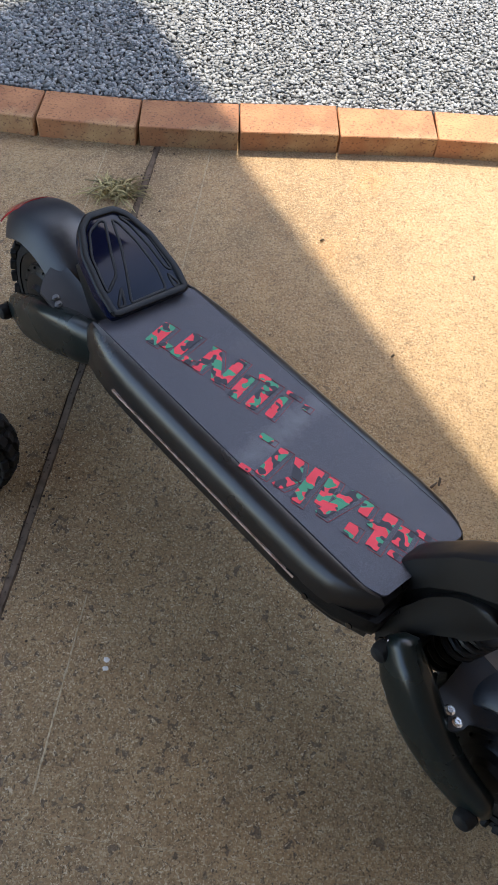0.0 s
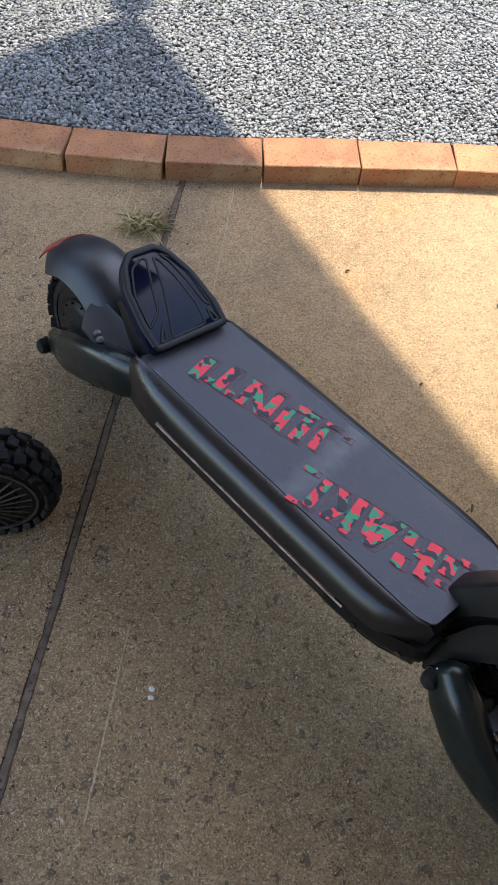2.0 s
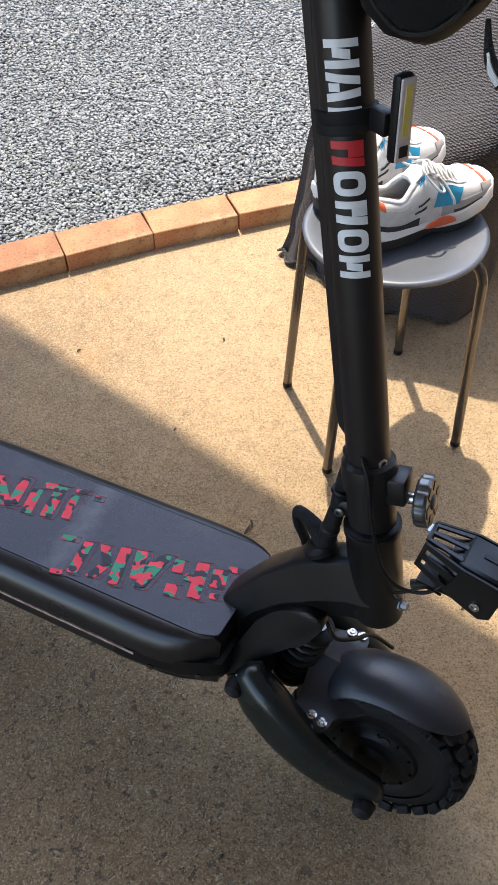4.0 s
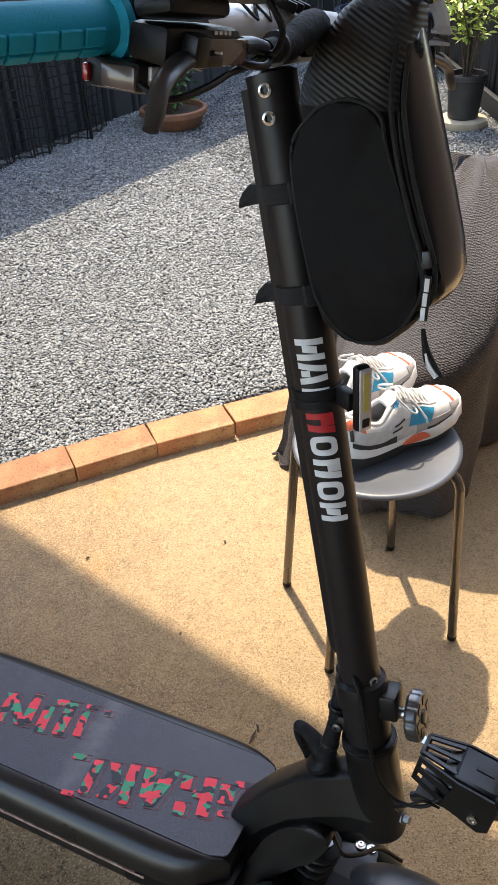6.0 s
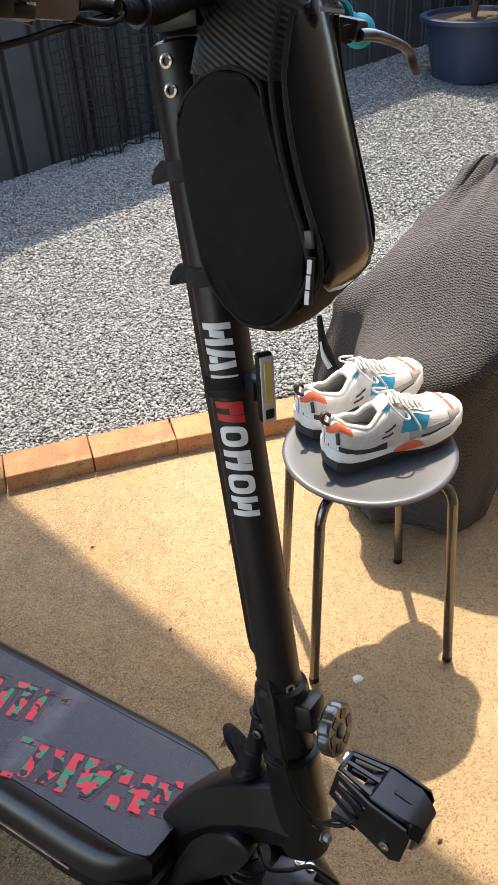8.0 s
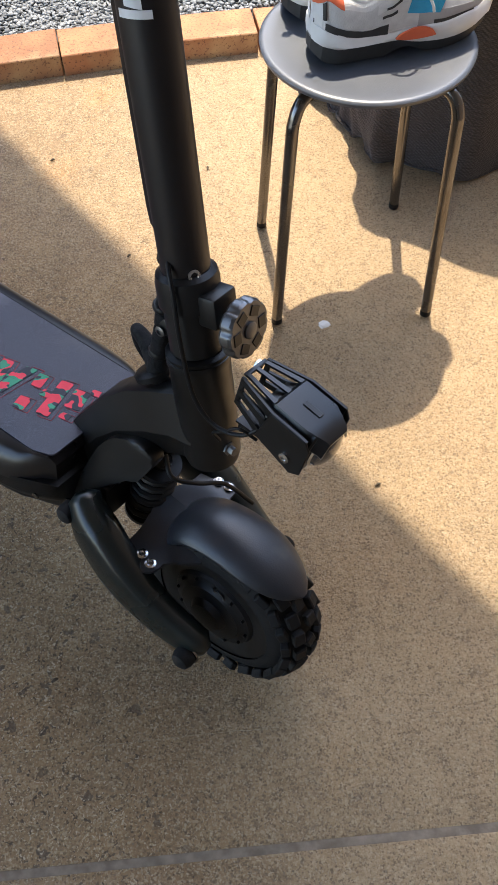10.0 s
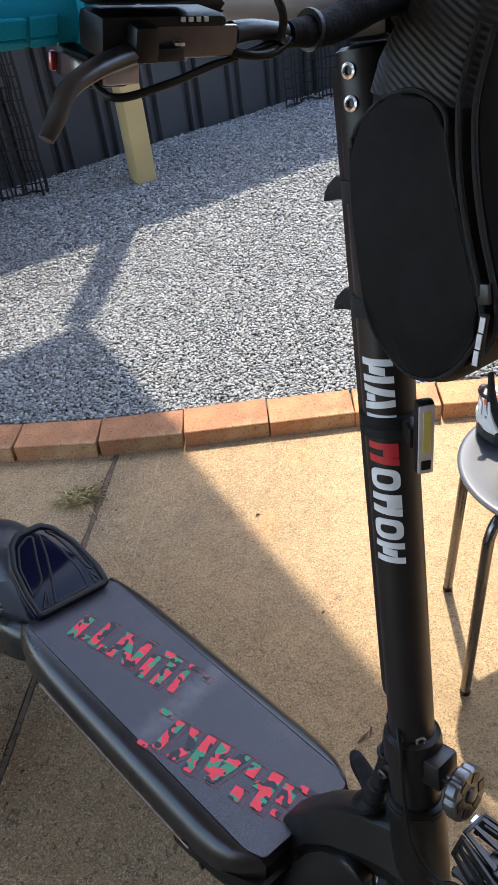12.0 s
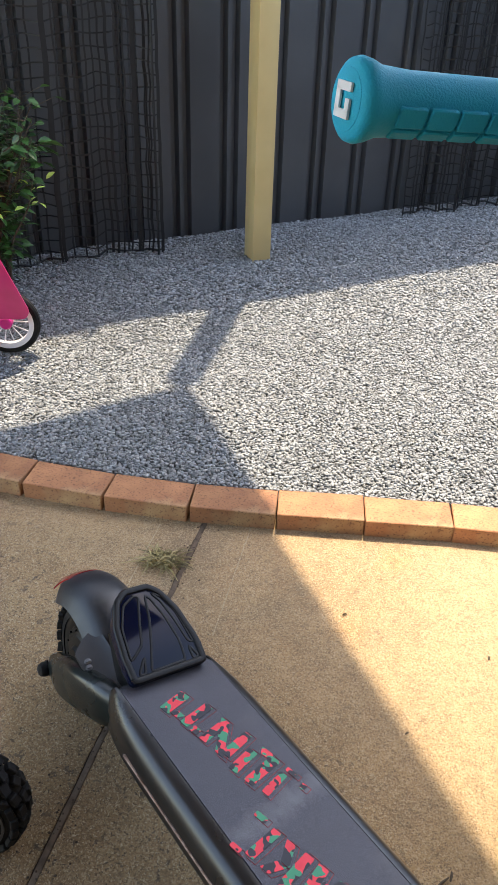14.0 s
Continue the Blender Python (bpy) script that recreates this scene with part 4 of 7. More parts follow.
def deck_figure(bars):
    """One worn block figure of the deck print: slanted bars, each with a thin outline set a little to one side."""
    across = Vector((0.969, 0.247))
    fill, line = B(), B()
    for i, (px, py, qx, qy, wide) in enumerate(bars):
        p, q, h = Vector((px, py)), Vector((qx, qy)), across * (wide / 2)
        ring = [p - h, p + h, q + h, q - h]
        prism(fill, rounded([tuple(v) for v in ring], 0.0022, 2), lambda u, v, w: deck_place(u, v, 0.0036 + 0.0002 * i + w), 0.0005)
        shift = Vector((0.0062, 0.0012))
        c = sum(ring, Vector((0, 0))) / 4
        ring = [c + (v - c) * 1.10 + shift for v in ring]
        for a, b in zip(ring, ring[1:] + ring[:1]):
            t = (b - a).normalized() * 0.0004
            n = Vector((-t.y, t.x))
            prism(line, [tuple(a - n), tuple(b - n), tuple(b + n), tuple(a + n)], lambda u, v, w: deck_place(u, v, 0.0034 + 0.0001 * i + w), 0.0004)
    ob = part("print_figure", fill, "camo", deck, "worn red, green and black camouflage print", smooth=0)
    part("print_outline", line, "outline", ob, smooth=0)


deck_figure([(0.3215, -0.049, 0.306, 0.003, 0.020), (0.362, -0.036, 0.347, 0.024, 0.017), (0.337, -0.040, 0.341, -0.026, 0.016), (0.384, -0.032, 0.380, -0.019, 0.015)])
deck_figure([(0.404, -0.027, 0.392, 0.020, 0.015), (0.441, -0.019, 0.386, 0.031, 0.018), (0.446, -0.011, 0.428, 0.047, 0.016)])
deck_figure([(0.476, -0.018, 0.460, 0.034, 0.017), (0.506, -0.010, 0.490, 0.056, 0.018), (0.480, 0.044, 0.470, 0.055, 0.022)])
deck_figure([(0.5345, 0.001, 0.519, 0.050, 0.013), (0.524, 0.058, 0.521, 0.066, 0.020), (0.554, 0.055, 0.551, 0.066, 0.010)])
deck_figure([(0.566, -0.034, 0.563, -0.024, 0.021), (0.607, -0.082, 0.595, -0.022, 0.015), (0.588, -0.094, 0.586, -0.086, 0.018)])
deck_figure([(0.634, -0.076, 0.640, -0.048, 0.016), (0.642, -0.046, 0.619, -0.016, 0.015), (0.667, -0.073, 0.649, -0.006, 0.016)])
deck_figure([(0.691, -0.050, 0.672, 0.000, 0.017), (0.702, -0.060, 0.707, 0.009, 0.017), (0.698, -0.022, 0.696, -0.012, 0.016)])
deck_figure([(0.747, -0.054, 0.741, -0.033, 0.017), (0.735, -0.012, 0.728, 0.011, 0.015), (0.778, -0.042, 0.761, 0.021, 0.018), (0.757, -0.018, 0.755, -0.006, 0.016)])
deck_figure([(0.798, -0.010, 0.788, 0.022, 0.022), (0.803, -0.030, 0.801, -0.020, 0.014), (0.808, 0.026, 0.806, 0.036, 0.022)])

for side in (-1, 1):
    bm = B()
    box(bm, (0.535, side * 0.1195, deck_z(0.535) - 0.0485), (0.40, 0.010, 0.004), rotation(0, -2.3, 0))
    part("led_strip", bm, "led", deck, "thin bronze light strip")
    bm = B()
    rings = []
    for x, w, top in ((0.705, 0.1245, -0.050), (0.730, 0.1235, -0.044), (0.765, 0.1195, -0.040), (0.80, 0.113, -0.038), (0.830, 0.101, -0.036), (0.850, 0.088, -0.042)):
        z = deck_z(x)
        rings.append([Vector((x, side * w, z + top)), Vector((x, side * (w + 0.001), z - 0.062)), Vector((x, side * (w - 0.006), z - 0.078)), Vector((x, side * (w - 0.024), z - 0.090)), Vector((x, side * (w - 0.05), z - 0.090)), Vector((x, side * (w - 0.05), z + top))])
    loft(bm, rings)
    part("end_cap", bm, "plastic", deck, smooth=60)
    for x in (0.76, 0.825):
        bm = B()
        lathe(bm, [(0.005, 0), (0.005, 0.002), (0.003, 0.0025)], (x, side * (0.1205 if x < 0.8 else 0.1035), deck_z(x) - 0.065), Y * side, 12)
        part("screw", bm, "dark_steel", deck)

# kick plate at the back of the deck
KP0, KP1 = Vector((0.256, 0, 0.2765)), Vector((0.110, 0, 0.352))
KV = (KP1 - KP0).normalized()
KN = Vector((-KV.z, 0, KV.x)) * -1


def kick_place(u, v, w):
    return KP0 + KV * v + Y * u + KN * w


outline = [(-0.076, 0), (0.076, 0), (0.076, 0.045), (0.064, 0.105), (0.042, 0.150), (0.022, 0.166), (-0.030, 0.166), (-0.052, 0.150), (-0.072, 0.105), (-0.078, 0.045)]
bm = B()
prism(bm, rounded(outline, 0.012, 3), kick_place, 0.016, bevel=0.003)
kick = part("kick_plate", bm, "kick", scooter, "glossy navy-black kick plate with raised ribs", smooth=30)
top_w = 0.017
inner = [(u * 0.9, 0.006 + v * 0.945) for u, v in outline]
panels = (([inner[k % 10] for k in range(11)], 0.0042), ([(-0.012, 0.152), (-0.004, 0.148), (-0.022, 0.098), (-0.033, 0.062), (-0.062, 0.040), (-0.056, 0.100), (-0.038, 0.139)], 0.0017),
          ([(0.009, 0.147), (0.016, 0.141), (0.029, 0.103), (0.038, 0.050), (0.034, 0.014), (-0.034, 0.013), (-0.014, 0.063), (0.0, 0.104)], 0.0017),
          ([(0.021, 0.150), (0.043, 0.134), (0.054, 0.10), (0.062, 0.040), (0.053, 0.046), (0.045, 0.09), (0.033, 0.132)], 0.0017),
          ([(0.050, 0.038), (0.062, 0.014), (0.050, 0.011)], 0.0018), ([(-0.036, 0.042), (-0.046, 0.012), (-0.058, 0.014)], 0.0018))
for line, thick in panels:
    line = rounded(line[:-1] if line[0] == line[-1] else line, 0.006, 2)
    line = line + line[:1]
    bm = B()
    tube(bm, [kick_place(u, v, top_w - 0.001) for u, v in line], thick, n=8, steps=1, squash=1.5, up=KN)
    part("rib", bm, "plastic", kick)
for side in (-1, 1):
    bm = B()
    prism(bm, [(0.256, 0.262), (0.150, 0.312), (0.140, 0.300), (0.175, 0.25), (0.225, 0.20), (0.256, 0.22)], lambda u, v, w: Vector((u, side * (0.050 + w), v)), 0.012, bevel=0.002)
    part("plate_bracket", bm, "plastic", kick)

# swing arms, axle caps, pivots
def build_arm(name, pts, half_h, half_w):
    bm = B()
    line = smooth_line(pts, 5)
    rings = []
    for i, c in enumerate(line):
        d = (line[min(i + 1, len(line) - 1)] - line[max(i - 1, 0)]).normalized()
        up = (Z - d * d.z).normalized()
        f = i / (len(line) - 1) * (len(half_h) - 1)
        j = min(int(f), len(half_h) - 2)
        h = half_h[j] + (half_h[j + 1] - half_h[j]) * (f - j)
        w = half_w[j] + (half_w[j + 1] - half_w[j]) * (f - j)
        rings.append(super_ring(c, up.cross(d).normalized(), up, w, h, 20, 2.7))
    first, last = line[0] - line[1], line[-1] - line[-2]
    rings.insert(0, [rings[0][i] * 0.45 + line[0] * 0.55 + first * 1.1 for i in range(20)])
    rings.append([rings[-1][i] * 0.45 + line[-1] * 0.55 + last * 1.1 for i in range(20)])
    loft(bm, rings)
    return part(name, bm, "arm", scooter, "dark green-grey painted swing arm", smooth=60)


for s in (-1, 1):
    front = build_arm("front_arm", [(0.880, s * 0.074, 0.243), (0.915, s * 0.088, 0.224), (0.965, s * 0.095, 0.188), (1.02, s * 0.094, 0.155), (1.082, s * 0.086, 0.131)],
                      [0.033, 0.039, 0.038, 0.032, 0.025], [0.022, 0.026, 0.025, 0.021, 0.018])
    rear = build_arm("rear_arm", [(0.252, s * 0.078, 0.222), (0.20, s * 0.088, 0.205), (0.13, s * 0.094, 0.178), (0.06, s * 0.092, 0.143), (0.008, s * 0.086, 0.124)],
                     [0.034, 0.042, 0.044, 0.040, 0.026], [0.018, 0.024, 0.026, 0.024, 0.018])
    for arm, p, r in ((front, (1.080, s * 0.100, 0.126), 0.0145), (front, (0.876, s * 0.088, 0.236), 0.0135), (rear, (-0.002, s * 0.098, 0.112), 0.0145)):
        bm = B()
        lathe(bm, [(r * 0.9, 0), (r, 0.003), (r, 0.012), (r * 0.82, 0.019), (r * 0.45, 0.022)], p, Y * s, 20)
        part("axle_cap", bm, "rubber", arm, "black rubber axle cap")
        bm = B()
        lathe(bm, [(r * 1.12, 0.0), (r * 1.12, 0.003), (r * 0.9, 0.0035)], p, Y * s, 20)
        part("washer", bm, "dark_steel", arm)

# mudguards
def build_guard(name, c, radius, a0, a1, half, skirt, tip, dome, label):
    """An arched mudguard shell round a wheel, from angle a0 to a1 (degrees from straight forward, over the top)."""
    bm = B()
    rings = []
    steps = 26
    for i in range(steps + 1):
        f = i / steps
        a = radians(a0 + (a1 - a0) * f)
        w = half * (1 - tip * max(0, (f - 0.80) / 0.20) ** 2.2)
        d = Vector((math.cos(a), 0, math.sin(a)))
        outer, inner_ = [], []
        for k in range(13):
            t = -1 + 2 * k / 12
            m = min(1, max(0, (abs(t) - 0.45) / 0.35))
            drop = skirt * abs(t) ** 3.2 + dome * m * m * (3 - 2 * m)
            outer.append(c + d * (radius - drop) + Y * (w * t))
            inner_.append(c + d * (radius - drop - 0.004) + Y * (w * t * 0.95))
        rings.append(outer + inner_[::-1])
    loft(bm, rings)
    return part(name, bm, "fender", scooter, label, smooth=50)


bm = B()
rings = []
for i in range(29):
    f = i / 28
    a = radians(136 - 90 * f)
    d = Vector((math.cos(a), 0, math.sin(a)))
    r = 0.144 - 0.012 * max(0, (0.28 - f) / 0.28) ** 1.6 + 0.006 * f
    w = 0.045 * math.sqrt(max(0.012, 1 - (max(0, f - 0.60) / 0.40) ** 2.3))
    row = []
    for k in range(17):
        t = math.sin(math.pi / 2 * (-1 + k / 8))
        drop = 0.021 * (w / 0.045) ** 1.3 * (1 - math.sqrt(1 - 0.93 * t * t)) / 0.735
        row.append((r - drop, w * t))
    rings.append([FW + d * q + Y * y for q, y in row] + [FW + d * (q - 0.004) + Y * (y * 0.95) for q, y in reversed(row)])
loft(bm, rings)
front_guard = part("front_mudguard", bm, "fender", scooter, "dark grey domed plastic front mudguard", smooth=60)
bm = B()
rings = []
for i in range(21):
    t = -1 + i / 10
    y = 0.096 * t
    lobe = math.sqrt(max(0.02, 1 - max(0, (abs(y) - 0.073) / 0.0235) ** 2))
    x0 = 0.981 - 0.028 * lobe - 0.006 * max(0, 1 - abs(y) / 0.05)
    x1 = 0.981 + (0.025 + 0.035 * max(0, 1 - max(0, abs(y) - 0.04) / 0.022)) * lobe
    row = []
    for k in range(8):
        x = x0 + (x1 - x0) * k / 7
        row.append(Vector((x, y, 0.216 - 0.10 * (x - 0.98) + 0.028 * max(0, 1 - abs(y) / 0.062) ** 1.4 - 0.006 * max(0, (abs(y) - 0.085) / 0.011) ** 2)))
    rings.append([p + Z * 0.0025 for p in row] + [p - Z * 0.0025 for p in reversed(row)])
loft(bm, rings)
part("bracket", bm, "fender", front_guard, smooth=45)
rear_guard = build_guard("rear_mudguard", RW, 0.166, 6, 147, 0.069, 0.046, 0.5, 0.0, "dark grey plastic rear mudguard")
for s in (-1, 1):
    for k in (0, 1):
        bm = B()
        p = Vector((0.979 + 0.016 * k, s * (0.0755 + 0.003 * k), 0.2195 - 0.002 * k))
        n = Z
        lathe(bm, [(0.0072, 0), (0.0072, 0.0024), (0.0045, 0.0032), (0.0040, 0.0052), (0.0022, 0.0052), (0.0022, 0.0035)], p, n, 18)
        part("bolt", bm, "steel", front_guard, "bright socket bolt")
        bm = B()
        p = Vector((0.128 + 0.014 * k, s * (0.088 + 0.004 * k), 0.2345 - 0.001 * k))
        lathe(bm, [(0.0062, 0), (0.0062, 0.0024), (0.004, 0.003), (0.0036, 0.0046), (0.002, 0.0046)], p, Vector((0, s * 0.3, 1)), 18)
        part("bolt", bm, "grey_metal", rear_guard, "grey socket bolt")
    bm = B()
    rings = []
    for f in [i / 6 for i in range(7)]:
        y = 0.044 + 0.056 * f
        x0, x1 = 0.066 + 0.034 * f * f, 0.22 - 0.045 * f * f
        row = [Vector((x0 + (x1 - x0) * k / 8, s * y, 0.254 - 0.024 * f ** 0.6 - 0.01 * (k / 8))) for k in range(9)]
        rings.append([p + Z * 0.0025 for p in row] + [p - Z * 0.0025 for p in reversed(row)])
    loft(bm, rings)
    part("bracket", bm, "fender", rear_guard, smooth=45)
bm = B()
rings = []
for i in range(9):
    a = radians(120 + 22 * i / 8)
    d = Vector((math.cos(a), 0, math.sin(a)))
    wide = 0.050 - 0.014 * (1 - i / 8)
    row = [RW + d * (0.1672 - 0.026 * (abs(t) * wide / 0.058) ** 2.6) + Y * (wide * t) for t in (-1, -0.6, -0.2, 0.2, 0.6, 1)]
    rings.append([p + d * 0.0012 for p in row] + [p - d * 0.002 for p in reversed(row)])
loft(bm, rings)
part("reflector", bm, "red_lens", rear_guard, "dark red reflector at the tail")

# gooseneck, head tube, stem
bm = B()
neck_rows = (((0.792, 0.258), (0.828, 0.228), (0.842, 0.213)), ((0.810, 0.293), (0.834, 0.252), (0.852, 0.236)), ((0.827, 0.322), (0.842, 0.276), (0.863, 0.256)), ((0.866, 0.379), (0.864, 0.313), (0.887, 0.286)),
             ((0.901, 0.416), (0.899, 0.353), (0.918, 0.318)), ((0.937, 0.440), (0.941, 0.384), (0.950, 0.342)), ((0.972, 0.461), (0.978, 0.405), (0.985, 0.363)), ((1.005, 0.471), (1.008, 0.412), (1.018, 0.368)))
rings = []
for i, ((tx, tz), (rx, rz), (bx, bz)) in enumerate(neck_rows):
    wide = 1.18 - 0.18 * min(1, i / 3)
    half = [(0.012, tx, tz + 0.002), (0.0185, tx, tz), (0.0215, tx * 0.97 + rx * 0.03, tz * 0.95 + rz * 0.05), (0.0320, tx * 0.06 + rx * 0.94, tz * 0.06 + rz * 0.94), (0.0325, rx, rz), (0.0305, rx * 0.9 + bx * 0.1, rz * 0.9 + bz * 0.1), (0.016, bx, bz)]
    rings.append([Vector((x, -y * wide, z)) for y, x, z in half] + [Vector((x, y * wide, z)) for y, x, z in reversed(half)])
loft(bm, rings)
neck = part("gooseneck", bm, "black", scooter, "matt black cast gooseneck", smooth=32)
bm = B()
base = on_stem(0.372)
lathe(bm, [(0.020, 0), (0.029, 0.004), (0.0320, 0.014), (0.0320, 0.135), (0.0335, 0.138), (0.0335, 0.144), (0.030, 0.146)], base, STEM_D, 40)
part("head_tube", bm, "black", neck)
bm = B()
lathe(bm, [(0.0325, 0), (0.0332, 0.002), (0.0332, 0.004), (0.030, 0.006)], on_stem(0.513), STEM_D, 40)
part("bearing_ring", bm, "plastic", neck)

bm = B()
lathe(bm, [(0.0275, 0), (0.0275, 0.05), (0.0310, 0.052), (0.0310, 0.076), (0.0295, 0.084), (0.0245, 0.088)], on_stem(0.520), STEM_D, 40)
clamp = part("stem_clamp", bm, "black", scooter, "black folding clamp with a grey hand knob")
turn = Matrix((STEM_F, Y, STEM_D)).transposed()
bm = B()
box(bm, on_stem(0.574, 0.033), (0.024, 0.034, 0.034), turn, bevel=0.004)
part("clamp_block", bm, "black", clamp)
bm = B()
box(bm, on_stem(0.536, 0.028, 180), (0.028, 0.026, 0.024), turn, bevel=0.007)
part("hinge", bm, "black", clamp)
bm = B()
lathe(bm, [(0.005, 0), (0.006, 0.002), (0.006, 0.004), (0.003, 0.005), (0.003, 0.003)], on_stem(0.533, 0.034, 180) - Y * 0.012, -Y, 12)
part("hinge_bolt", bm, "grey_metal", clamp)
bm = B()
lathe(bm, [(0.007, 0), (0.007, 0.016)], on_stem(0.560, 0.042), STEM_F, 16)
part("spindle", bm, "steel", clamp)
knob_c = on_stem(0.560, 0.055)
bm = B()
n_out = 96
rings = []
for w, s in ((0, 0.93), (0.003, 1.0), (0.012, 1.0), (0.015, 0.94)):
    ring = []
    for i in range(n_out):
        a = 2 * math.pi * i / n_out
        r = 0.0295 * s * (1 - 0.06 * max(0, math.cos(9 * a)) ** 2)
        ring.append(knob_c + STEM_F * w + Y * (r * math.cos(a)) + STEM_D * (r * math.sin(a)))
    rings.append(ring)
loft(bm, rings)
knob = part("knob", bm, "grey_metal", clamp, "grey scalloped metal knob", smooth=30)
# thin black blocks on the face paint the dark of its hollows
for k in range(6):
    a = 2 * math.pi * k / 6
    c = knob_c + STEM_F * 0.0148 + Y * (0.0185 * math.cos(a)) + STEM_D * (0.0185 * math.sin(a))
    bm = B()
    box(bm, c, (0.0024, 0.0105, 0.0125), turn @ rotation(math.degrees(a), 0, 0), bevel=0.0005, seg=1)
    part("recess", bm, "black", knob)
bm = B()
lathe(bm, [(0.0085, 0), (0.0085, 0.002), (0.007, 0.003)], knob_c + STEM_F * 0.0150, STEM_F, 20)
part("knob_cap", bm, "grey_metal", knob)

bm = B()
lathe(bm, [(0.0232, 0), (0.0236, 0.01), (0.0236, 0.42), (0.0230, 0.46), (0.0230, 0.652), (0.018, 0.655)], on_stem(0.600), STEM_D, 48)
stem = part("stem", bm, "anodised", scooter, "tall black tubular stem with white and red markings")
bm = B()
rings = []
for z, r in ((0.632, 0.0225), (0.645, 0.0290), (0.66, 0.0300), (0.9, 0.0300), (1.2, 0.0290), (1.225, 0.0288)):
    rings.append([on_stem(z, r2, a) for r2, a in ((0.021, 142), (r, 162), (r, 198), (0.021, 218))])
loft(bm, rings)
part("cable_channel", bm, "anodised", stem, smooth=20)
for z, ang in ((1.221, -84), (1.199, -84), (0.607, -30)):
    bm = B()
    lathe(bm, [(0.0060, -0.002), (0.0060, 0.0014), (0.0040, 0.0020), (0.0030, 0.0012), (0.0030, -0.0035), (0.0012, -0.0035)], on_stem(z, 0.0232, ang), on_stem(z, 1, ang) - on_stem(z), 18)
    part("rivet", bm, "steel", stem)


def stem_figure(z, kind, mat):
    """A plain block or rounded ring, leaning a little, bent round the stem's right side."""
    tall, a0, a1 = 0.0222, -106, -38

    def spot(u, v, r):
        return on_stem(z - tall * v * STEM_D.z - 0.0016 * (u - 0.5), r, a0 + (a1 - a0) * u)

    bm = B()
    if kind == "ring":
        rings = []
        for grow in (1.0, 0.42):
            outer = []
            for i in range(28):
                a = 2 * math.pi * i / 28
                c, q = math.cos(a), math.sin(a)
                k = grow if grow == 1.0 else 0.5
                outer.append((0.5 + 0.5 * k * math.copysign(abs(c) ** 0.62, c) * (1.1 if grow < 1 else 1), 0.5 + 0.47 * grow * math.copysign(abs(q) ** 0.62, q)))
            rings.append(outer)
        loft(bm, [[spot(u, v, r) for u, v in ring] for ring, r in ((rings[0], 0.0234), (rings[0], 0.0243), (rings[1], 0.0243), (rings[1], 0.0234))], cap=False)
    else:
        cells = {"slant": [(0, 1, 0.0, 0.27, 0.0), (0, 1, 0.68, 0.95, 0.0), (0.25, 0.75, 0.30, 0.62, 0.2)],
                 "wedge": [(0, 1, 0.02, 0.30, 0.18), (0, 1, 0.58, 0.86, -0.18), (0.08, 0.40, 0.30, 0.58, 0)],
                 "solid": [(0, 1, 0.05, 0.34, 0), (0.52, 1, 0.34, 0.64, 0), (0.0, 1, 0.64, 0.96, 0.1)],
                 "bar": [(0.68, 1, 0.0, 1.0, 0), (0, 0.68, 0.36, 0.64, 0)]}[kind]
        for u0, u1, v0, v1, skew in cells:
            rows = []
            for v in (v0, v1):
                us = [u0 + (u1 - u0) * k / 6 for k in range(7)]
                rows.append([spot(u, v + skew * (u - 0.5), 0.0243) for u in us] + [spot(u, v + skew * (u - 0.5), 0.0234) for u in reversed(us)])
            loft(bm, rows)
    part("marking", bm, mat, stem, "red block marking" if mat == "red_print" else "white block marking", smooth=20)


for i, kind in enumerate(("slant", "wedge", "slant", "solid", "ring", "solid", "ring", "slant")):
    stem_figure(1.0055 - 0.0244 * i, kind, "red_print" if i == 3 else "white_print")

# lower fork bracket and front spring
for s in (-1, 1):
    bm = B()
    outline = [(0.840, 0.205), (0.852, 0.255), (0.872, 0.308), (0.897, 0.345), (0.935, 0.367), (0.965, 0.356), (0.952, 0.322), (0.935, 0.290), (0.912, 0.276), (0.899, 0.255), (0.890, 0.215), (0.868, 0.192)]
    prism(bm, rounded(outline, 0.016, 4), lambda u, v, w: Vector((u, s * (0.017 + w + 0.030 * max(0, 0.27 - v) / 0.07), v)), 0.022, bevel=0.005)
    yoke = part("fork_yoke", bm, "black", scooter, "matt black fork bracket plate", smooth=40)
    bm = B()
    lathe(bm, [(0.0085, 0), (0.0085, 0.003), (0.006, 0.0042), (0.004, 0.0042), (0.004, 0.0020), (0.001, 0.0020)], (0.920, s * 0.038, 0.302), Y * s, 16)
    part("bolt", bm, "steel", yoke)
bm = B()
box(bm, (0.876, 0, 0.226), (0.052, 0.112, 0.066), bevel=0.012)
part("fork_block", bm, "black", scooter)
SP0, SP1 = Vector((0.945, -0.004, 0.312)), Vector((0.919, -0.004, 0.186))
bm = B()
tube(bm, [SP0, SP1], 0.0135, n=20)
shock = part("shock_absorber", bm, "dark_steel", scooter, "coil spring shock absorber")
bm = B()
axis = (SP1 - SP0).normalized()
q1 = axis.cross(Y).normalized()
q2 = axis.cross(q1)
tube(bm, [SP0 + (SP1 - SP0) * (0.12 + 0.8 * i / 72) + (q1 * math.cos(i * 0.5236) + q2 * math.sin(i * 0.5236)) * 0.0245 for i in range(73)], 0.0044, n=8, steps=1, up=axis)
part("spring", bm, "black", shock, "black coil spring")
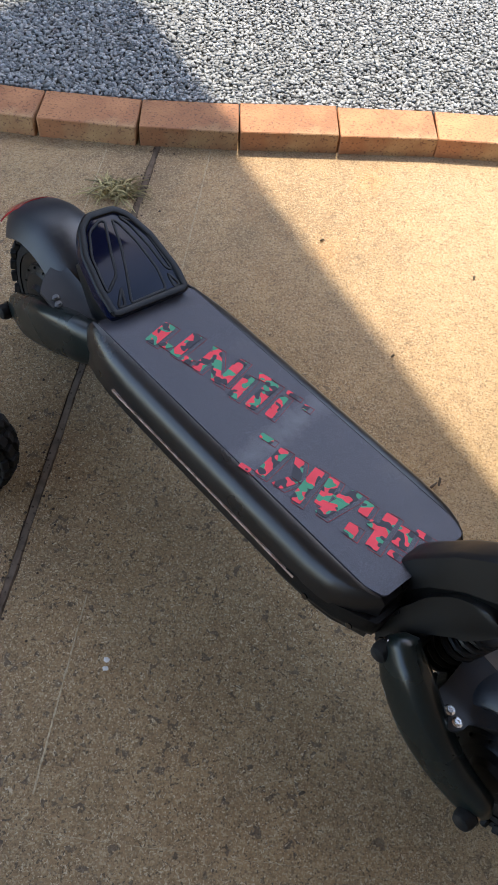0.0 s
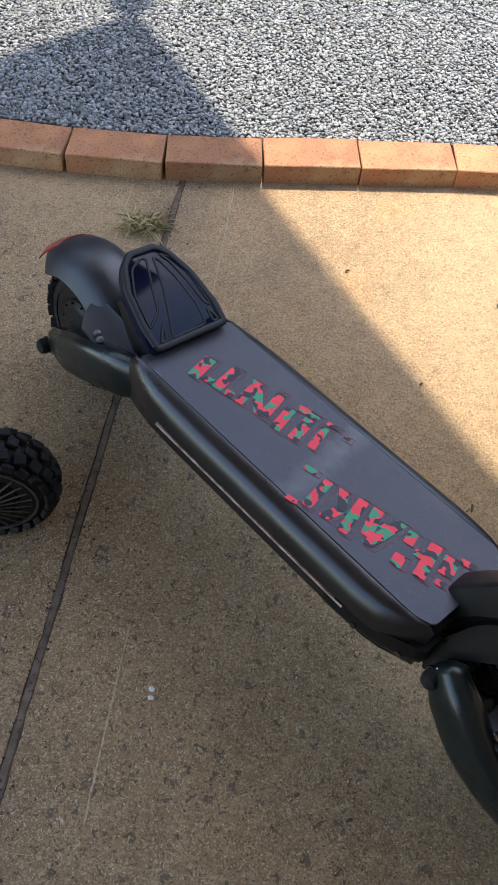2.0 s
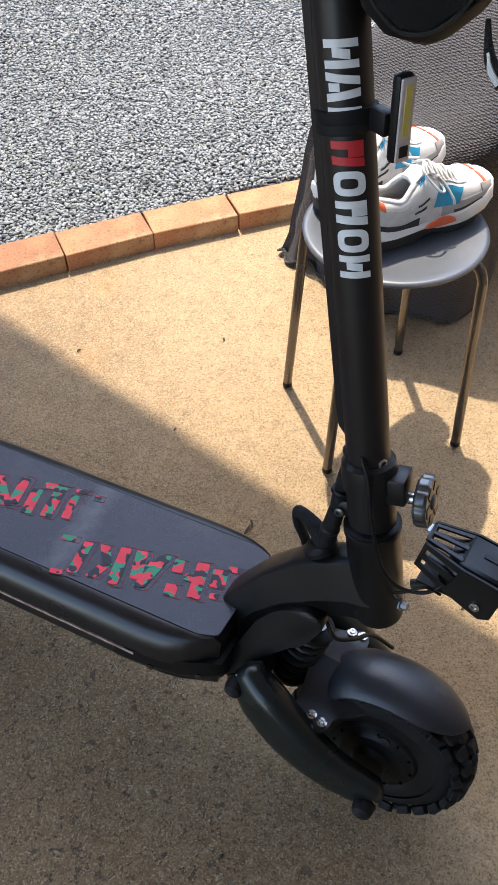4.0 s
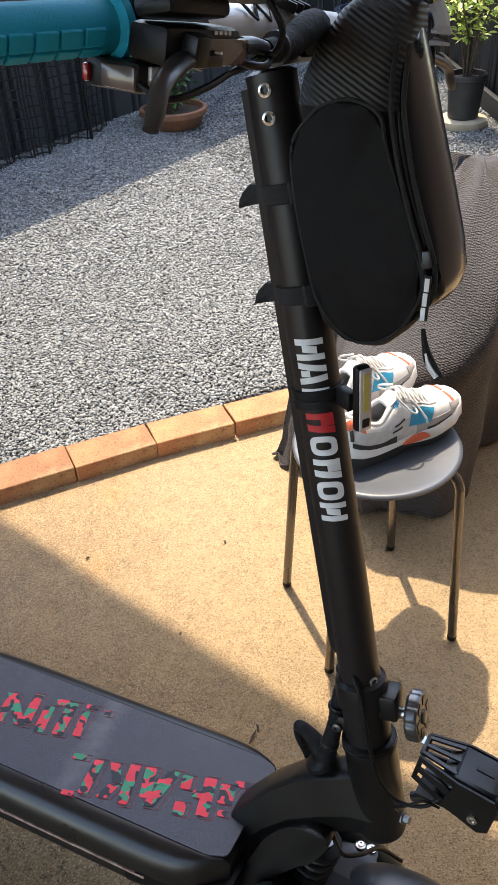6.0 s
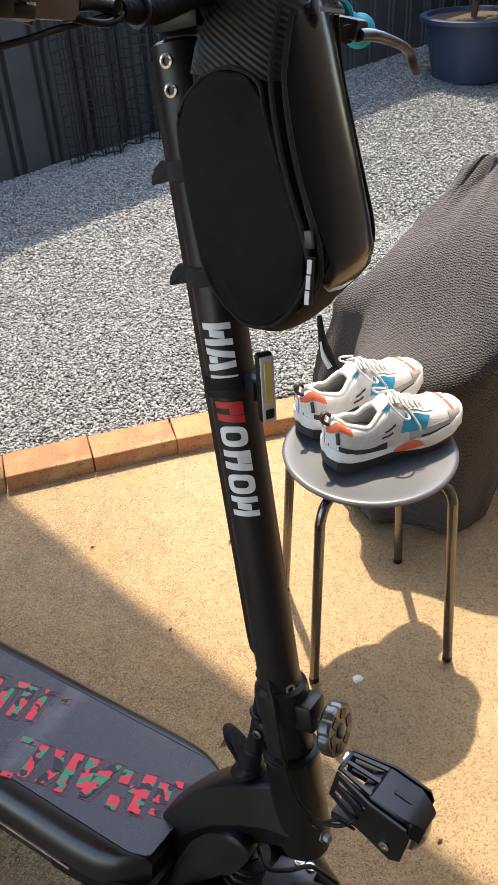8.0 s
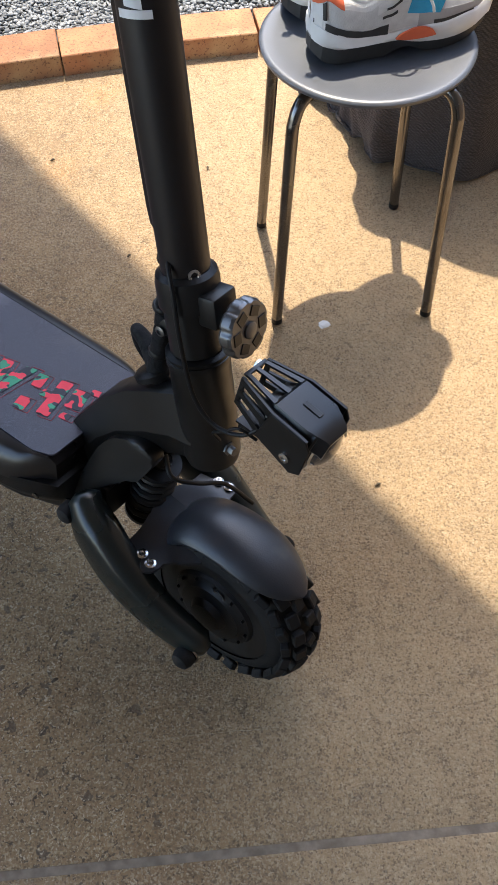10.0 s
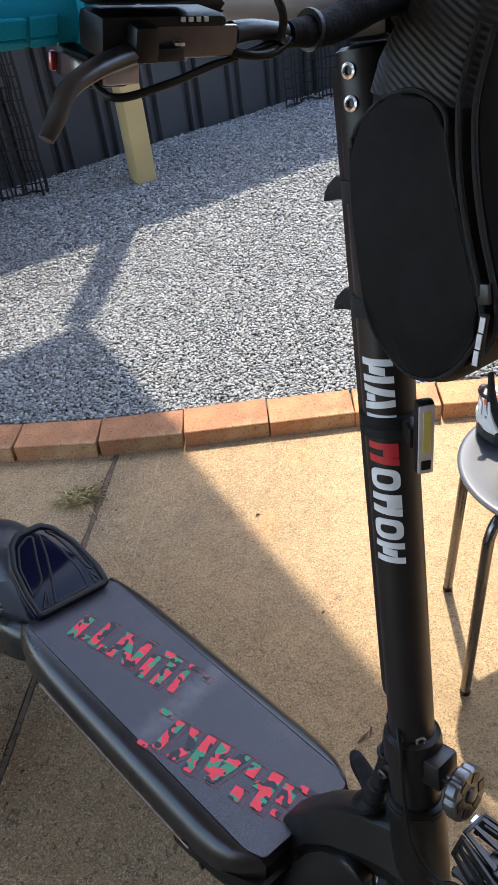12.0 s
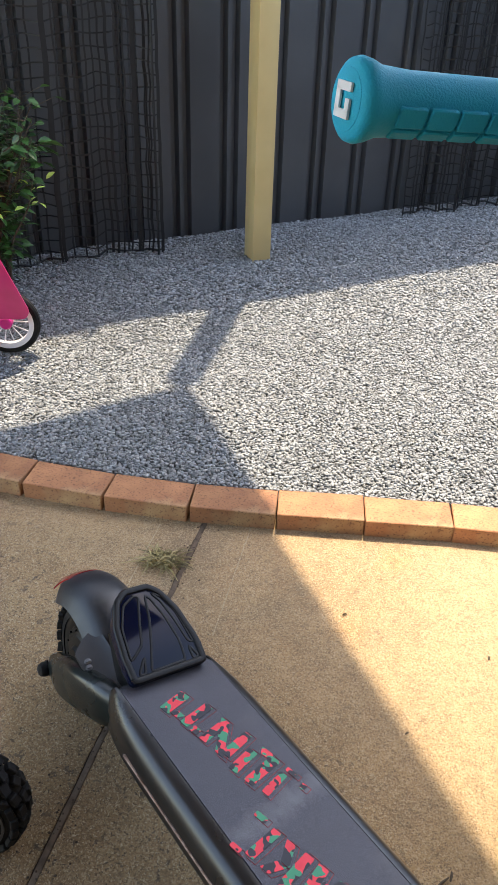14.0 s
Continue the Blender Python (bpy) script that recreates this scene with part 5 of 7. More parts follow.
for p, k in ((SP0 + axis * 0.006, 1), (SP1 - axis * 0.01, 1)):
    bm = B()
    lathe(bm, [(0.018, 0), (0.027, 0.002), (0.027, 0.008), (0.018, 0.010)], p, axis, 24)
    part("spring_seat", bm, "plastic", shock)

# wrapped cables
for name, pts, r, mat in (("cable_wrap", [(0.934, -0.004, 0.446), (0.936, -0.004, 0.480), (0.940, -0.004, 0.520), (0.941, -0.003, 0.560), (0.945, -0.002, 0.600), (0.950, 0, 0.640)], [0.0130, 0.0112, 0.0096, 0.0090, 0.0088, 0.007], "sleeve"),
                          ("cable_wrap", [(0.930, 0.002, 0.452), (0.921, 0.004, 0.464), (0.908, 0.008, 0.471), (0.894, 0.011, 0.476), (0.888, 0.014, 0.472), (0.890, 0.018, 0.450), (0.898, 0.028, 0.420), (0.902, 0.036, 0.395)], [0.0125, 0.0115, 0.0095, 0.0080, 0.0068, 0.0066, 0.0066, 0.0066], "sleeve"),
                          ("cable", [(0.953, -0.012, 0.622), (0.962, -0.026, 0.618), (0.974, -0.033, 0.600), (0.984, -0.0355, 0.565), (0.998, -0.0365, 0.520), (1.012, -0.036, 0.488), (1.035, -0.033, 0.467), (1.064, -0.028, 0.470), (1.082, -0.02, 0.488)], 0.0024, "plastic"),
                          ("cable", [(1.080, -0.022, 0.470), (1.062, -0.030, 0.480), (1.045, -0.030, 0.462), (1.030, -0.026, 0.446), (1.034, -0.018, 0.430)], 0.0018, "plastic"),
                          ("cable", [(0.955, -0.010, 0.335), (0.975, -0.020, 0.318), (0.995, 0.004, 0.300), (1.012, 0.040, 0.278), (1.04, 0.068, 0.235)], 0.0030, "plastic")):
    bm = B()
    tube(bm, pts, r, n=12, steps=7)
    part(name, bm, mat, scooter, "black wrapped cable bundle" if "wrap" in name else "thin black cable")
for z in (0.482, 0.545, 0.605):
    bm = B()
    lathe(bm, [(0.0112, 0), (0.0122, 0.002), (0.0122, 0.005), (0.0112, 0.007)], (0.9362 + (z - 0.482) * 0.07, -0.004, z), (0.08, 0, 1), 16)
    part("cable_tie", bm, "plastic", scooter)
bm = B()
lathe(bm, [(0.022, 0), (0.022, 0.006), (0.018, 0.009)], (0.931, -0.004, 0.447), (-0.5, 0, 0.85), 20)
part("grommet", bm, "plastic", neck)

# nut and head lamp in front of the head tube
bm = B()
lathe(bm, [(0.0080, 0), (0.0080, 0.002), (0.0050, 0.0025), (0.0050, 0.010), (0.0025, 0.010)], on_stem(0.404, 0.0315, -12), on_stem(0.404, 1, -12) - on_stem(0.404), 6)
part("stem_nut", bm, "grey_metal", neck, "bright hexagon bolt")
LAMP = Matrix.Translation((1.103, 0.004, 0.497)) @ rotation(0, 8, -4).to_4x4() @ Matrix.Scale(0.97, 4)


def lamp_part(name, bm, mat, parent, label=""):
    bmesh.ops.transform(bm, matrix=LAMP, verts=bm.verts)
    return part(name, bm, mat, parent, label, smooth=30)


bm = B()
loft(bm, [[Vector((x, y * k, z * k)) for y, z in ((-0.030, -0.014), (-0.022, -0.028), (0.022, -0.028), (0.030, -0.014), (0.030, 0.014), (0.022, 0.027), (-0.022, 0.027), (-0.030, 0.014))] for x, k in ((-0.030, 0.72), (-0.012, 1.0), (0.036, 1.0), (0.038, 0.93))])
lamp = lamp_part("headlight", bm, "black", scooter, "boxy black auxiliary headlight with a clear lens")
bm = B()
rows = []
for x, w, z in ((-0.018, 0.023, 0.0270), (-0.014, 0.024, 0.0300), (0.026, 0.024, 0.0305), (0.046, 0.016, 0.0260), (0.050, 0.014, 0.0225)):
    edge = [(-w - 0.0075, z - 0.016), (-w, z), (-w * 0.5, z + 0.0005), (w * 0.5, z + 0.0005), (w, z), (w + 0.0075, z - 0.016)]
    rows.append([Vector((x, y, h)) for y, h in edge] + [Vector((x, y * 0.92, h - 0.003)) for y, h in reversed(edge)])
loft(bm, rows)
lamp_part("visor", bm, "plate_black", lamp, "folded satin black top plate")
for y0, y1 in ((-0.021, -0.013), (0.021, 0.013), (0.0, 0.0)):
    bm = B()
    prism(bm, [(-0.016, y0 - 0.0028), (-0.016, y0 + 0.0028), (-0.060, y1 + 0.0022), (-0.060, y1 - 0.0022)], lambda u, v, w: Vector((u, v, 0.0265 + w + 0.10 * (u + 0.016))), 0.003)
    lamp_part("cage_rail", bm, "plate_black", lamp)
bm = B()
box(bm, (-0.060, 0, 0.0235), (0.005, 0.032, 0.004), bevel=0.001)
lamp_part("cage_rail", bm, "plate_black", lamp)
# black bar laid on the plate for the dark inside of its hole
bm = B()
box(bm, (0.014, 0.0, 0.0315), (0.022, 0.007, 0.0014), bevel=0.0005, seg=1)
lamp_part("slot", bm, "black", lamp)
for s in (-1, 1):
    for z0, z1 in ((0.022, 0.020), (0.004, 0.003), (-0.016, -0.012)):
        bm = B()
        prism(bm, [(-0.060, z1 - 0.0035), (-0.010, z0 - 0.005), (0.034, z0 - 0.005), (0.034, z0 + 0.005), (-0.010, z0 + 0.005), (-0.060, z1 + 0.0035)], lambda u, v, w: Vector((u, s * (0.0305 - 0.24 * max(0, -0.010 - u) + w), v)), 0.003)
        lamp_part("side_fin", bm, "black", lamp)
    bm = B()
    prism(bm, [(-0.020, -0.018), (0.030, -0.030), (0.041, -0.022), (0.041, 0.016), (0.034, 0.026), (-0.012, 0.026)], lambda u, v, w: Vector((u, s * (0.0315 + w), v)), 0.0025, bevel=0.0008, seg=1)
    lamp_part("side_plate", bm, "black", lamp)
    bm = B()
    box(bm, (-0.058, s * 0.0195, 0.004), (0.006, 0.004, 0.04), bevel=0.001)
    lamp_part("cage_bar", bm, "black", lamp)
    bm = B()
    lathe(bm, [(0.006, 0), (0.006, 0.003), (0.003, 0.0035), (0.003, 0.002)], (0.020, s * 0.034, -0.012), Y * s, 14)
    lamp_part("screw", bm, "steel", lamp)
bm = B()
box(bm, (-0.020, 0, -0.030), (0.06, 0.05, 0.003), rotation(0, -8, 0))
lamp_part("lower_plate", bm, "black", lamp)
bm = B()
lathe(bm, [(0.026, 0.034), (0.026, 0.040), (0.0235, 0.042), (0.0235, 0.036)], (0, 0, -0.001), X, 32, cap=False)
lamp_part("bezel", bm, "steel", lamp)
bm = B()
lathe(bm, [(0.0232, 0.038), (0.022, 0.046), (0.017, 0.050), (0.009, 0.053), (0.001, 0.054)], (0, 0, -0.001), X, 28)
lamp_part("lens", bm, "lamp_glass", lamp, "clear domed lens")
bm = B()
tube(bm, [Vector((-0.015, 0, -0.03)), Vector((-0.03, 0, -0.05)), Vector((-0.052, -0.004, -0.066))], 0.006, n=10)
lamp_part("lamp_bracket", bm, "black", lamp)
bm = B()
lathe(bm, [(0.0055, 0), (0.0055, 0.006), (0.004, 0.007)], (-0.060, 0.010, 0.018), -X, 6)
lamp_part("bolt", bm, "steel", lamp)

# stand under the far side of the deck
bm = B()
tube(bm, [(0.40, 0.085, deck_z(0.4) - 0.095), (0.43, 0.13, 0.09), (0.445, 0.172, 0.040)], 0.009, n=12)
stand = part("kickstand", bm, "black", scooter, "black side stand")
bm = B()
lathe(bm, [(0.010, -0.002), (0.016, 0.001), (0.012, 0.008)], (0.445, 0.174, 0.034), (0.0, -0.19, 1), 16)
part("foot", bm, "rubber", stand)

# handlebar, its far end swept back a little less
def steer(bm):
    for v in bm.verts:
        v.co.x += 0.06 * max(0, v.co.y)


bm = B()
bar_pts = [(0.786, -0.355, 1.256), (0.806, -0.285, 1.264), (0.824, -0.19, 1.268), (0.832, -0.06, 1.270), (0.832, 0.06, 1.270), (0.824, 0.19, 1.268), (0.806, 0.285, 1.264), (0.786, 0.355, 1.256)]
tube(bm, bar_pts, 0.0111, n=16)
steer(bm)
bar = part("handlebar", bm, "black", scooter, "swept handlebar with a white printed centre and teal grips")
for s in (-1, 1):
    bm = B()
    tube(bm, [(0.8205, s * 0.195, 1.268), (0.826, s * 0.15, 1.269), (0.831, s * 0.08, 1.2695), (0.832, s * 0.025, 1.270)], [0.0115, 0.0135, 0.0155, 0.0155], n=24)
    steer(bm)
    part("bar_sleeve", bm, "bar_white", bar, "pale silver-white bar section")
    bm = B()
    tube(bm, [Vector((0.831, s * (0.062 + 0.0115 * k), 1.2695)) + (X * math.cos(a) + Z * math.sin(a)) * 0.0164 for k, a in ((i, 1.15 if i % 2 else 0.25) for i in range(6))], 0.0012, n=6, steps=2)
    steer(bm)
    part("bar_print", bm, "shoe_black", bar)
    g0, g1 = Vector((0.7835, s * 0.364, 1.2555)), Vector((0.8145, s * 0.246, 1.2655))
    gd = (g1 - g0).normalized()
    bm = B()
    length = (g1 - g0).length
    lathe(bm, [(0.010, -0.0015), (0.0160, -0.001), (0.0186, 0.001), (0.0194, 0.004), (0.0186, 0.008), (0.0162, 0.014), (0.0150, 0.03), (0.0150, length - 0.016), (0.0155, length - 0.008), (0.0205, length - 0.0055), (0.0208, length), (0.0178, length + 0.003), (0.0115, length + 0.003)], g0, gd, 40)
    steer(bm)
    grip_ob = part("grip", bm, "teal", bar, "teal rubber grip with block pattern", smooth=40)
    gf = (X - gd * gd.x).normalized()
    gu = gd.cross(gf)
    if gu.z < 0:
        gu = -gu
    for k in range(5):
        for row, angle in ((0, -16), (1, -52)):
            a = radians(angle)
            d = gf * math.cos(a) + gu * math.sin(a)
            t = gf * -math.sin(a) + gu * math.cos(a)
            bm = B()
            c = g0 + gd * (0.0265 + 0.0172 * k) + d * 0.0150
            box(bm, c, (0.0152, 0.0100 if row == 0 else 0.007, 0.0034), Matrix((gd, t, d)).transposed(), bevel=0.0007, seg=1)
            steer(bm)
            part("grip_block", bm, "teal", grip_ob)
    bm = B()
    lathe(bm, [(0.0135, 0), (0.0142, 0.0004), (0.0142, 0.0012)], g0 - gd * 0.0018, gd, 28)
    steer(bm)
    part("end_plug", bm, "teal", grip_ob)
    bm = B()
    m = Matrix((gf, gu, gd)).transposed()
    for u, v, a, b in ((0, 0.006, 0.014, 0.004), (-0.005, 0, 0.004, 0.012), (0, -0.006, 0.014, 0.004), (0.005, -0.002, 0.004, 0.006)):
        box(bm, g0 - gd * 0.0030 + gf * u + gu * v, (a, b, 0.0012), m)
    steer(bm)
    part("end_mark", bm, "white_print", grip_ob, "white block mark")
    # brake lever set
    bm = B()
    lathe(bm, [(0.0145, 0), (0.0165, 0.002), (0.0165, 0.013), (0.0145, 0.015)], (0.8165, s * 0.236, 1.2665), (0.16, -s, 0.05), 24)
    steer(bm)
    lever_set = part("lever_clamp", bm, "black", bar)
    bm = B()
    box(bm, (0.848, s * 0.226, 1.2555), (0.024, 0.044, 0.021), rotation(0, 8, s * 14), bevel=0.005)
    steer(bm)
    part("lever_body", bm, "black", lever_set)
    bm = B()
    tube(bm, [(0.860, s * 0.218, 1.250), (0.866, s * 0.238, 1.251), (0.871, s * 0.262, 1.248), (0.877, s * 0.285, 1.243), (0.880, s * 0.300, 1.236), (0.882, s * 0.309, 1.224), (0.883, s * 0.3155, 1.2165)], [0.0064, 0.0060, 0.0052, 0.0046, 0.0040, 0.0038, 0.0032], n=14, squash=1.5)
    steer(bm)
    part("brake_lever", bm, "lever", lever_set, "grey alloy brake lever")
    bm = B()
    tube(bm, [(0.812, s * 0.232, 1.264), (0.835, s * 0.222, 1.258), (0.856, s * 0.205, 1.250)], [0.012, 0.010, 0.009], n=12)
    steer(bm)
    part("lever_arm", bm, "black", lever_set)
# switch box, thumb throttle and round display pods on the right side of the bar
bm = B()
box(bm, (0.825, -0.250, 1.2395), (0.042, 0.027, 0.0175), rotation(0, 4, -6), bevel=0.0035)
sw = part("switch_box", bm, "plastic", bar, "dark smoky switch box")
bm = B()
box(bm, (0.8300, -0.2645, 1.2385), (0.026, 0.004, 0.0135), rotation(0, 4, -6), bevel=0.0016)
part("switch_face", bm, "switch", sw)
bm = B()
box(bm, (0.8475, -0.2465, 1.2380), (0.004, 0.022, 0.0135), rotation(0, 4, -6), bevel=0.0016)
part("switch_lens", bm, "lamp_lens", sw, "clear glossy end lens")
bm = B()
box(bm, (0.8058, -0.2605, 1.2400), (0.005, 0.0090, 0.0105), rotation(0, 4, -6), bevel=0.0018)
part("switch_button", bm, "red_lens", sw, "dark red button")
bm = B()
box(bm, (0.8565, -0.230, 1.2575), (0.030, 0.076, 0.0215), rotation(0, 6, -8), bevel=0.005)
thr = part("throttle_body", bm, "plastic", bar, "black throttle body with a smoky front")
bm = B()
box(bm, (0.8728, -0.216, 1.2535), (0.004, 0.054, 0.0160), rotation(0, 6, -8), bevel=0.0018)
part("throttle_face", bm, "switch", thr)
bm = B()
box(bm, (0.8735, -0.250, 1.2545), (0.014, 0.014, 0.0180), rotation(0, 12, -12), bevel=0.003)
box(bm, (0.8755, -0.2385, 1.2495), (0.010, 0.020, 0.0075), rotation(0, 12, -12), bevel=0.002)
part("lever_clevis", bm, "black", thr)
bm = B()
lathe(bm, [(0.0042, 0), (0.0042, 0.0016), (0.003, 0.0022)], (0.8770, -0.2300, 1.2525), Z, 16)
part("pivot_bolt", bm, "steel", thr)
bm = B()
for k in range(4):
    box(bm, (0.8732 + 0.00065 * k, -0.2235 + 0.0046 * k, 1.2640), (0.0012, 0.0024, 0.0022), rotation(0, 6, -8))
part("label_bars", bm, "white_print", thr)
bm = B()
tube(bm, [(0.873, -0.190, 1.2565), (0.872, -0.172, 1.2575), (0.870, -0.146, 1.2555)], [0.0062, 0.0056, 0.0050], n=14)
part("cable_connector", bm, "fender", thr)
bm = B()
pod_n = Vector((-0.09, 0.10, 1)).normalized()
lathe(bm, [(0.021, -0.004), (0.0270, -0.002), (0.0285, 0.001), (0.0290, 0.014), (0.0268, 0.0185), (0.016, 0.0195)], (0.880, -0.188, 1.288), pod_n, 36)
pod = part("display_pod", bm, "fender", bar, "black two-lobed round display")
bm = B()
lathe(bm, [(0.0185, -0.001), (0.0222, 0.001), (0.0232, 0.012), (0.0210, 0.0140), (0.010, 0.0145)], (0.868, -0.237, 1.286), pod_n, 32)
part("pod_lobe", bm, "fender", pod)
bm = B()
box(bm, (0.860, -0.240, 1.2765), (0.028, 0.060, 0.011), rotation(0, -6, -8), bevel=0.004)
part("pod_mount", bm, "plastic", pod)
bm = B()
tube(bm, [(0.884, -0.178, 1.288), (0.894, -0.172, 1.268), (0.888, -0.166, 1.255), (0.874, -0.148, 1.252)], 0.0024, n=8)
part("pod_cable", bm, "plastic", pod)
for name, pts, r, mat in (("cable_sleeve", [(0.869, -0.143, 1.254), (0.868, -0.106, 1.2565), (0.868, -0.079, 1.265), (0.866, -0.055, 1.271), (0.862, -0.030, 1.271), (0.850, -0.006, 1.258)], [0.0075, 0.0105, 0.0115, 0.0120, 0.0120, 0.010], "sleeve"),
                          ("brake_cable", [(0.872, -0.196, 1.249), (0.880, -0.184, 1.246), (0.882, -0.168, 1.246), (0.877, -0.152, 1.250), (0.869, -0.138, 1.254)], 0.0025, "plastic"),
                          ("brake_cable", [(0.836, -0.262, 1.238), (0.862, -0.262, 1.228), (0.871, -0.233, 1.2335), (0.872, -0.203, 1.241), (0.872, -0.172, 1.247), (0.869, -0.140, 1.253)], 0.0022, "plastic"),
                          ("cable_sleeve", [(0.850, 0.14, 1.245), (0.866, 0.09, 1.25), (0.866, 0.05, 1.262), (0.855, 0.01, 1.258)], [0.007, 0.012, 0.013, 0.011], "sleeve")):
    bm = B()
    tube(bm, pts, r, n=12, steps=7)
    part(name, bm, mat, bar, "black cloth cable sleeve" if "sleeve" in name else "thin black cable")
bm = B()
lathe(bm, [(0.0118, 0), (0.0122, 0.0015), (0.0118, 0.003)], (0.868, -0.124, 1.2555), Y, 20)
part("sleeve_clip", bm, "fender", bar)
bm = B()
box(bm, (0.822, 0, 1.262), (0.050, 0.052, 0.040), rotation(0, -10, 0), bevel=0.008)
top_clamp = part("bar_clamp", bm, "black", bar, "black bar clamp")
for y in (-0.034, -0.048, -0.062):
    bm = B()
    box(bm, (0.840, y, 1.288), (0.034, 0.010, 0.008), rotation(0, 20, 18), bevel=0.002)
    part("clamp_rib", bm, "plastic", top_clamp)

# ---- bag strapped to the stem ----
BAG0 = Vector((0.935, 0, 1.012))
bag = empty("handlebar_bag", SCOOTER @ Matrix.Translation(BAG0), "black hard-shell bag strapped to the front of the scooter stem", "bag")


def bag_rings(shrink=0.0, front_only=False):
    rows = ((1.014, 0.925, 0.942, 0.022), (1.020, 0.905, 0.953, 0.042), (1.035, 0.888, 0.968, 0.056), (1.06, 0.876, 0.984, 0.063), (1.077, 0.871, 0.992, 0.065), (1.10, 0.866, 0.991, 0.066), (1.14, 0.859, 0.974, 0.066), (1.18, 0.861, 0.958, 0.065),
            (1.215, 0.853, 0.949, 0.060), (1.235, 0.855, 0.945, 0.055), (1.26, 0.864, 0.941, 0.048), (1.285, 0.882, 0.939, 0.040), (1.299, 0.898, 0.936, 0.029), (1.306, 0.910, 0.930, 0.015))
    return [super_ring(((a + b) / 2, 0, z), X, Y, (b - a) / 2 - shrink, w - shrink, 32, 3.4) for z, a, b, w in rows]


bm = B()
loft(bm, bag_rings())
bag_body = part("bag_body", bm, "bag_side", bag, "black cloth bag body", smooth=60, at=BAG0)
# ribbed top
bm = B()
rings = bag_rings(-0.0016)[8:]
loft(bm, rings)
part("ribbed_top", bm, "bag_rib", bag, "ribbed carbon-look upper panel", smooth=60, at=BAG0)
# glossy bulged front shell
bm = B()
rings = []
for z, xc, xe, w in ((1.058, 0.987, 0.984, 0.020), (1.066, 0.995, 0.990, 0.034), (1.077, 1.002, 0.996, 0.042), (1.093, 1.004, 0.994, 0.047), (1.118, 0.998, 0.983, 0.050), (1.157, 0.985, 0.965, 0.051),
                     (1.195, 0.971, 0.952, 0.050), (1.22, 0.962, 0.946, 0.047), (1.246, 0.953, 0.942, 0.040), (1.262, 0.947, 0.939, 0.030), (1.274, 0.942, 0.937, 0.015)):
    outer = [Vector((xc - (xc - xe) * abs(k / 8 - 1) ** 2.2, w * (k / 8 - 1), z)) for k in range(17)]
    rings.append(outer + [p - X * 0.012 for p in reversed(outer)])
loft(bm, rings)
part("front_shell", bm, "bag_shell", bag, "glossy dark bulging front shell", smooth=60, at=BAG0)
for s in (-1, 1):
    pocket = [(0.880, 1.214), (0.905, 1.222), (0.931, 1.213), (0.940, 1.192), (0.953, 1.162), (0.971, 1.117), (0.981, 1.085), (0.976, 1.060), (0.960, 1.037), (0.938, 1.027), (0.918, 1.033), (0.895, 1.062), (0.880, 1.103), (0.868, 1.146), (0.863, 1.187)]

    def side_y(u, v):
        return 0.0605 - 0.013 * (max(0, u - 0.948) / 0.035) ** 2 - 0.010 * max(0, 1.06 - v) / 0.033 - 0.006 * max(0, v - 1.19) / 0.03

    bm = B()
    prism(bm, rounded(pocket, 0.010, 3), lambda u, v, w: Vector((u, s * (side_y(u, v) + w), v)), 0.0085, bevel=0.003)
    pk = part("side_pocket", bm, "bag_side", bag, "flat black side pocket", smooth=50, at=BAG0)
    bm = B()
    loop = [Vector((u, s * (side_y(u, v) + 0.0065), v)) for u, v in pocket]
    tube(bm, loop + [loop[0]], 0.0018, n=8, steps=5)
    part("piping", bm, "strap", pk, at=BAG0)
    for off in (0.0, 0.0085):
        bm = B()
        tube(bm, [Vector((x - off, s * (w + off * 0.6), z)) for z, x, w in ((1.262, 0.943, 0.040), (1.235, 0.945, 0.049), (1.213, 0.949, 0.0555), (1.176, 0.961, 0.0605), (1.142, 0.974, 0.0605), (1.10, 0.990, 0.0560), (1.07, 0.988, 0.0490), (1.045, 0.968, 0.042), (1.028, 0.951, 0.032))], 0.0022, n=8, steps=5)
        part("zip", bm, "strap", bag, at=BAG0)
bm = B()
box(bm, (0.983, -0.0620, 1.108), (0.008, 0.004, 0.014), rotation(0, -14, 0), bevel=0.001)
pull = part("zip_slider", bm, "fender", bag, at=BAG0)
bm = B()
box(bm, (0.9875, -0.0635, 1.077), (0.0065, 0.003, 0.038), rotation(0, -2, 0), bevel=0.001)
part("zip_tag", bm, "strap", pull, at=BAG0)
for k in range(3):
    bm = B()
    box(bm, (0.9873, -0.0654, 1.0885 - 0.0122 * k), (0.0038, 0.0012, 0.0108), rotation(0, -2, 0))
    part("reflective_dash", bm, "white_print", pull, "white reflective dash", at=BAG0)
bm = B()
tube(bm, [(0.982, -0.030, 1.040), (0.986, -0.031, 1.026), (0.992, -0.034, 1.014), (1.004, -0.037, 1.000)], [0.002, 0.003, 0.0048, 0.0044], n=8)
part("zip_cord", bm, "strap", bag, at=BAG0)
bm = B()
tube(bm, [(0.9885, -0.0352, 1.020), (0.994, -0.0385, 1.010), (1.002, -0.0410, 1.002)], [0.0016, 0.0026, 0.0024], n=6)
part("reflective_dash", bm, "white_print", bag, "white reflective dash", at=BAG0)
bm = B()
box(bm, (0.946, -0.012, 1.297), (0.012, 0.018, 0.012), rotation(0, 20, 0), bevel=0.002)
tab = part("top_tab", bm, "strap", bag, at=BAG0)
bm = B()
box(bm, (0.9528, -0.012, 1.2965), (0.0012, 0.012, 0.010), rotation(0, 20, 0))
part("yellow_patch", bm, "yellow", tab, "small yellow patch", at=BAG0)
bm = B()
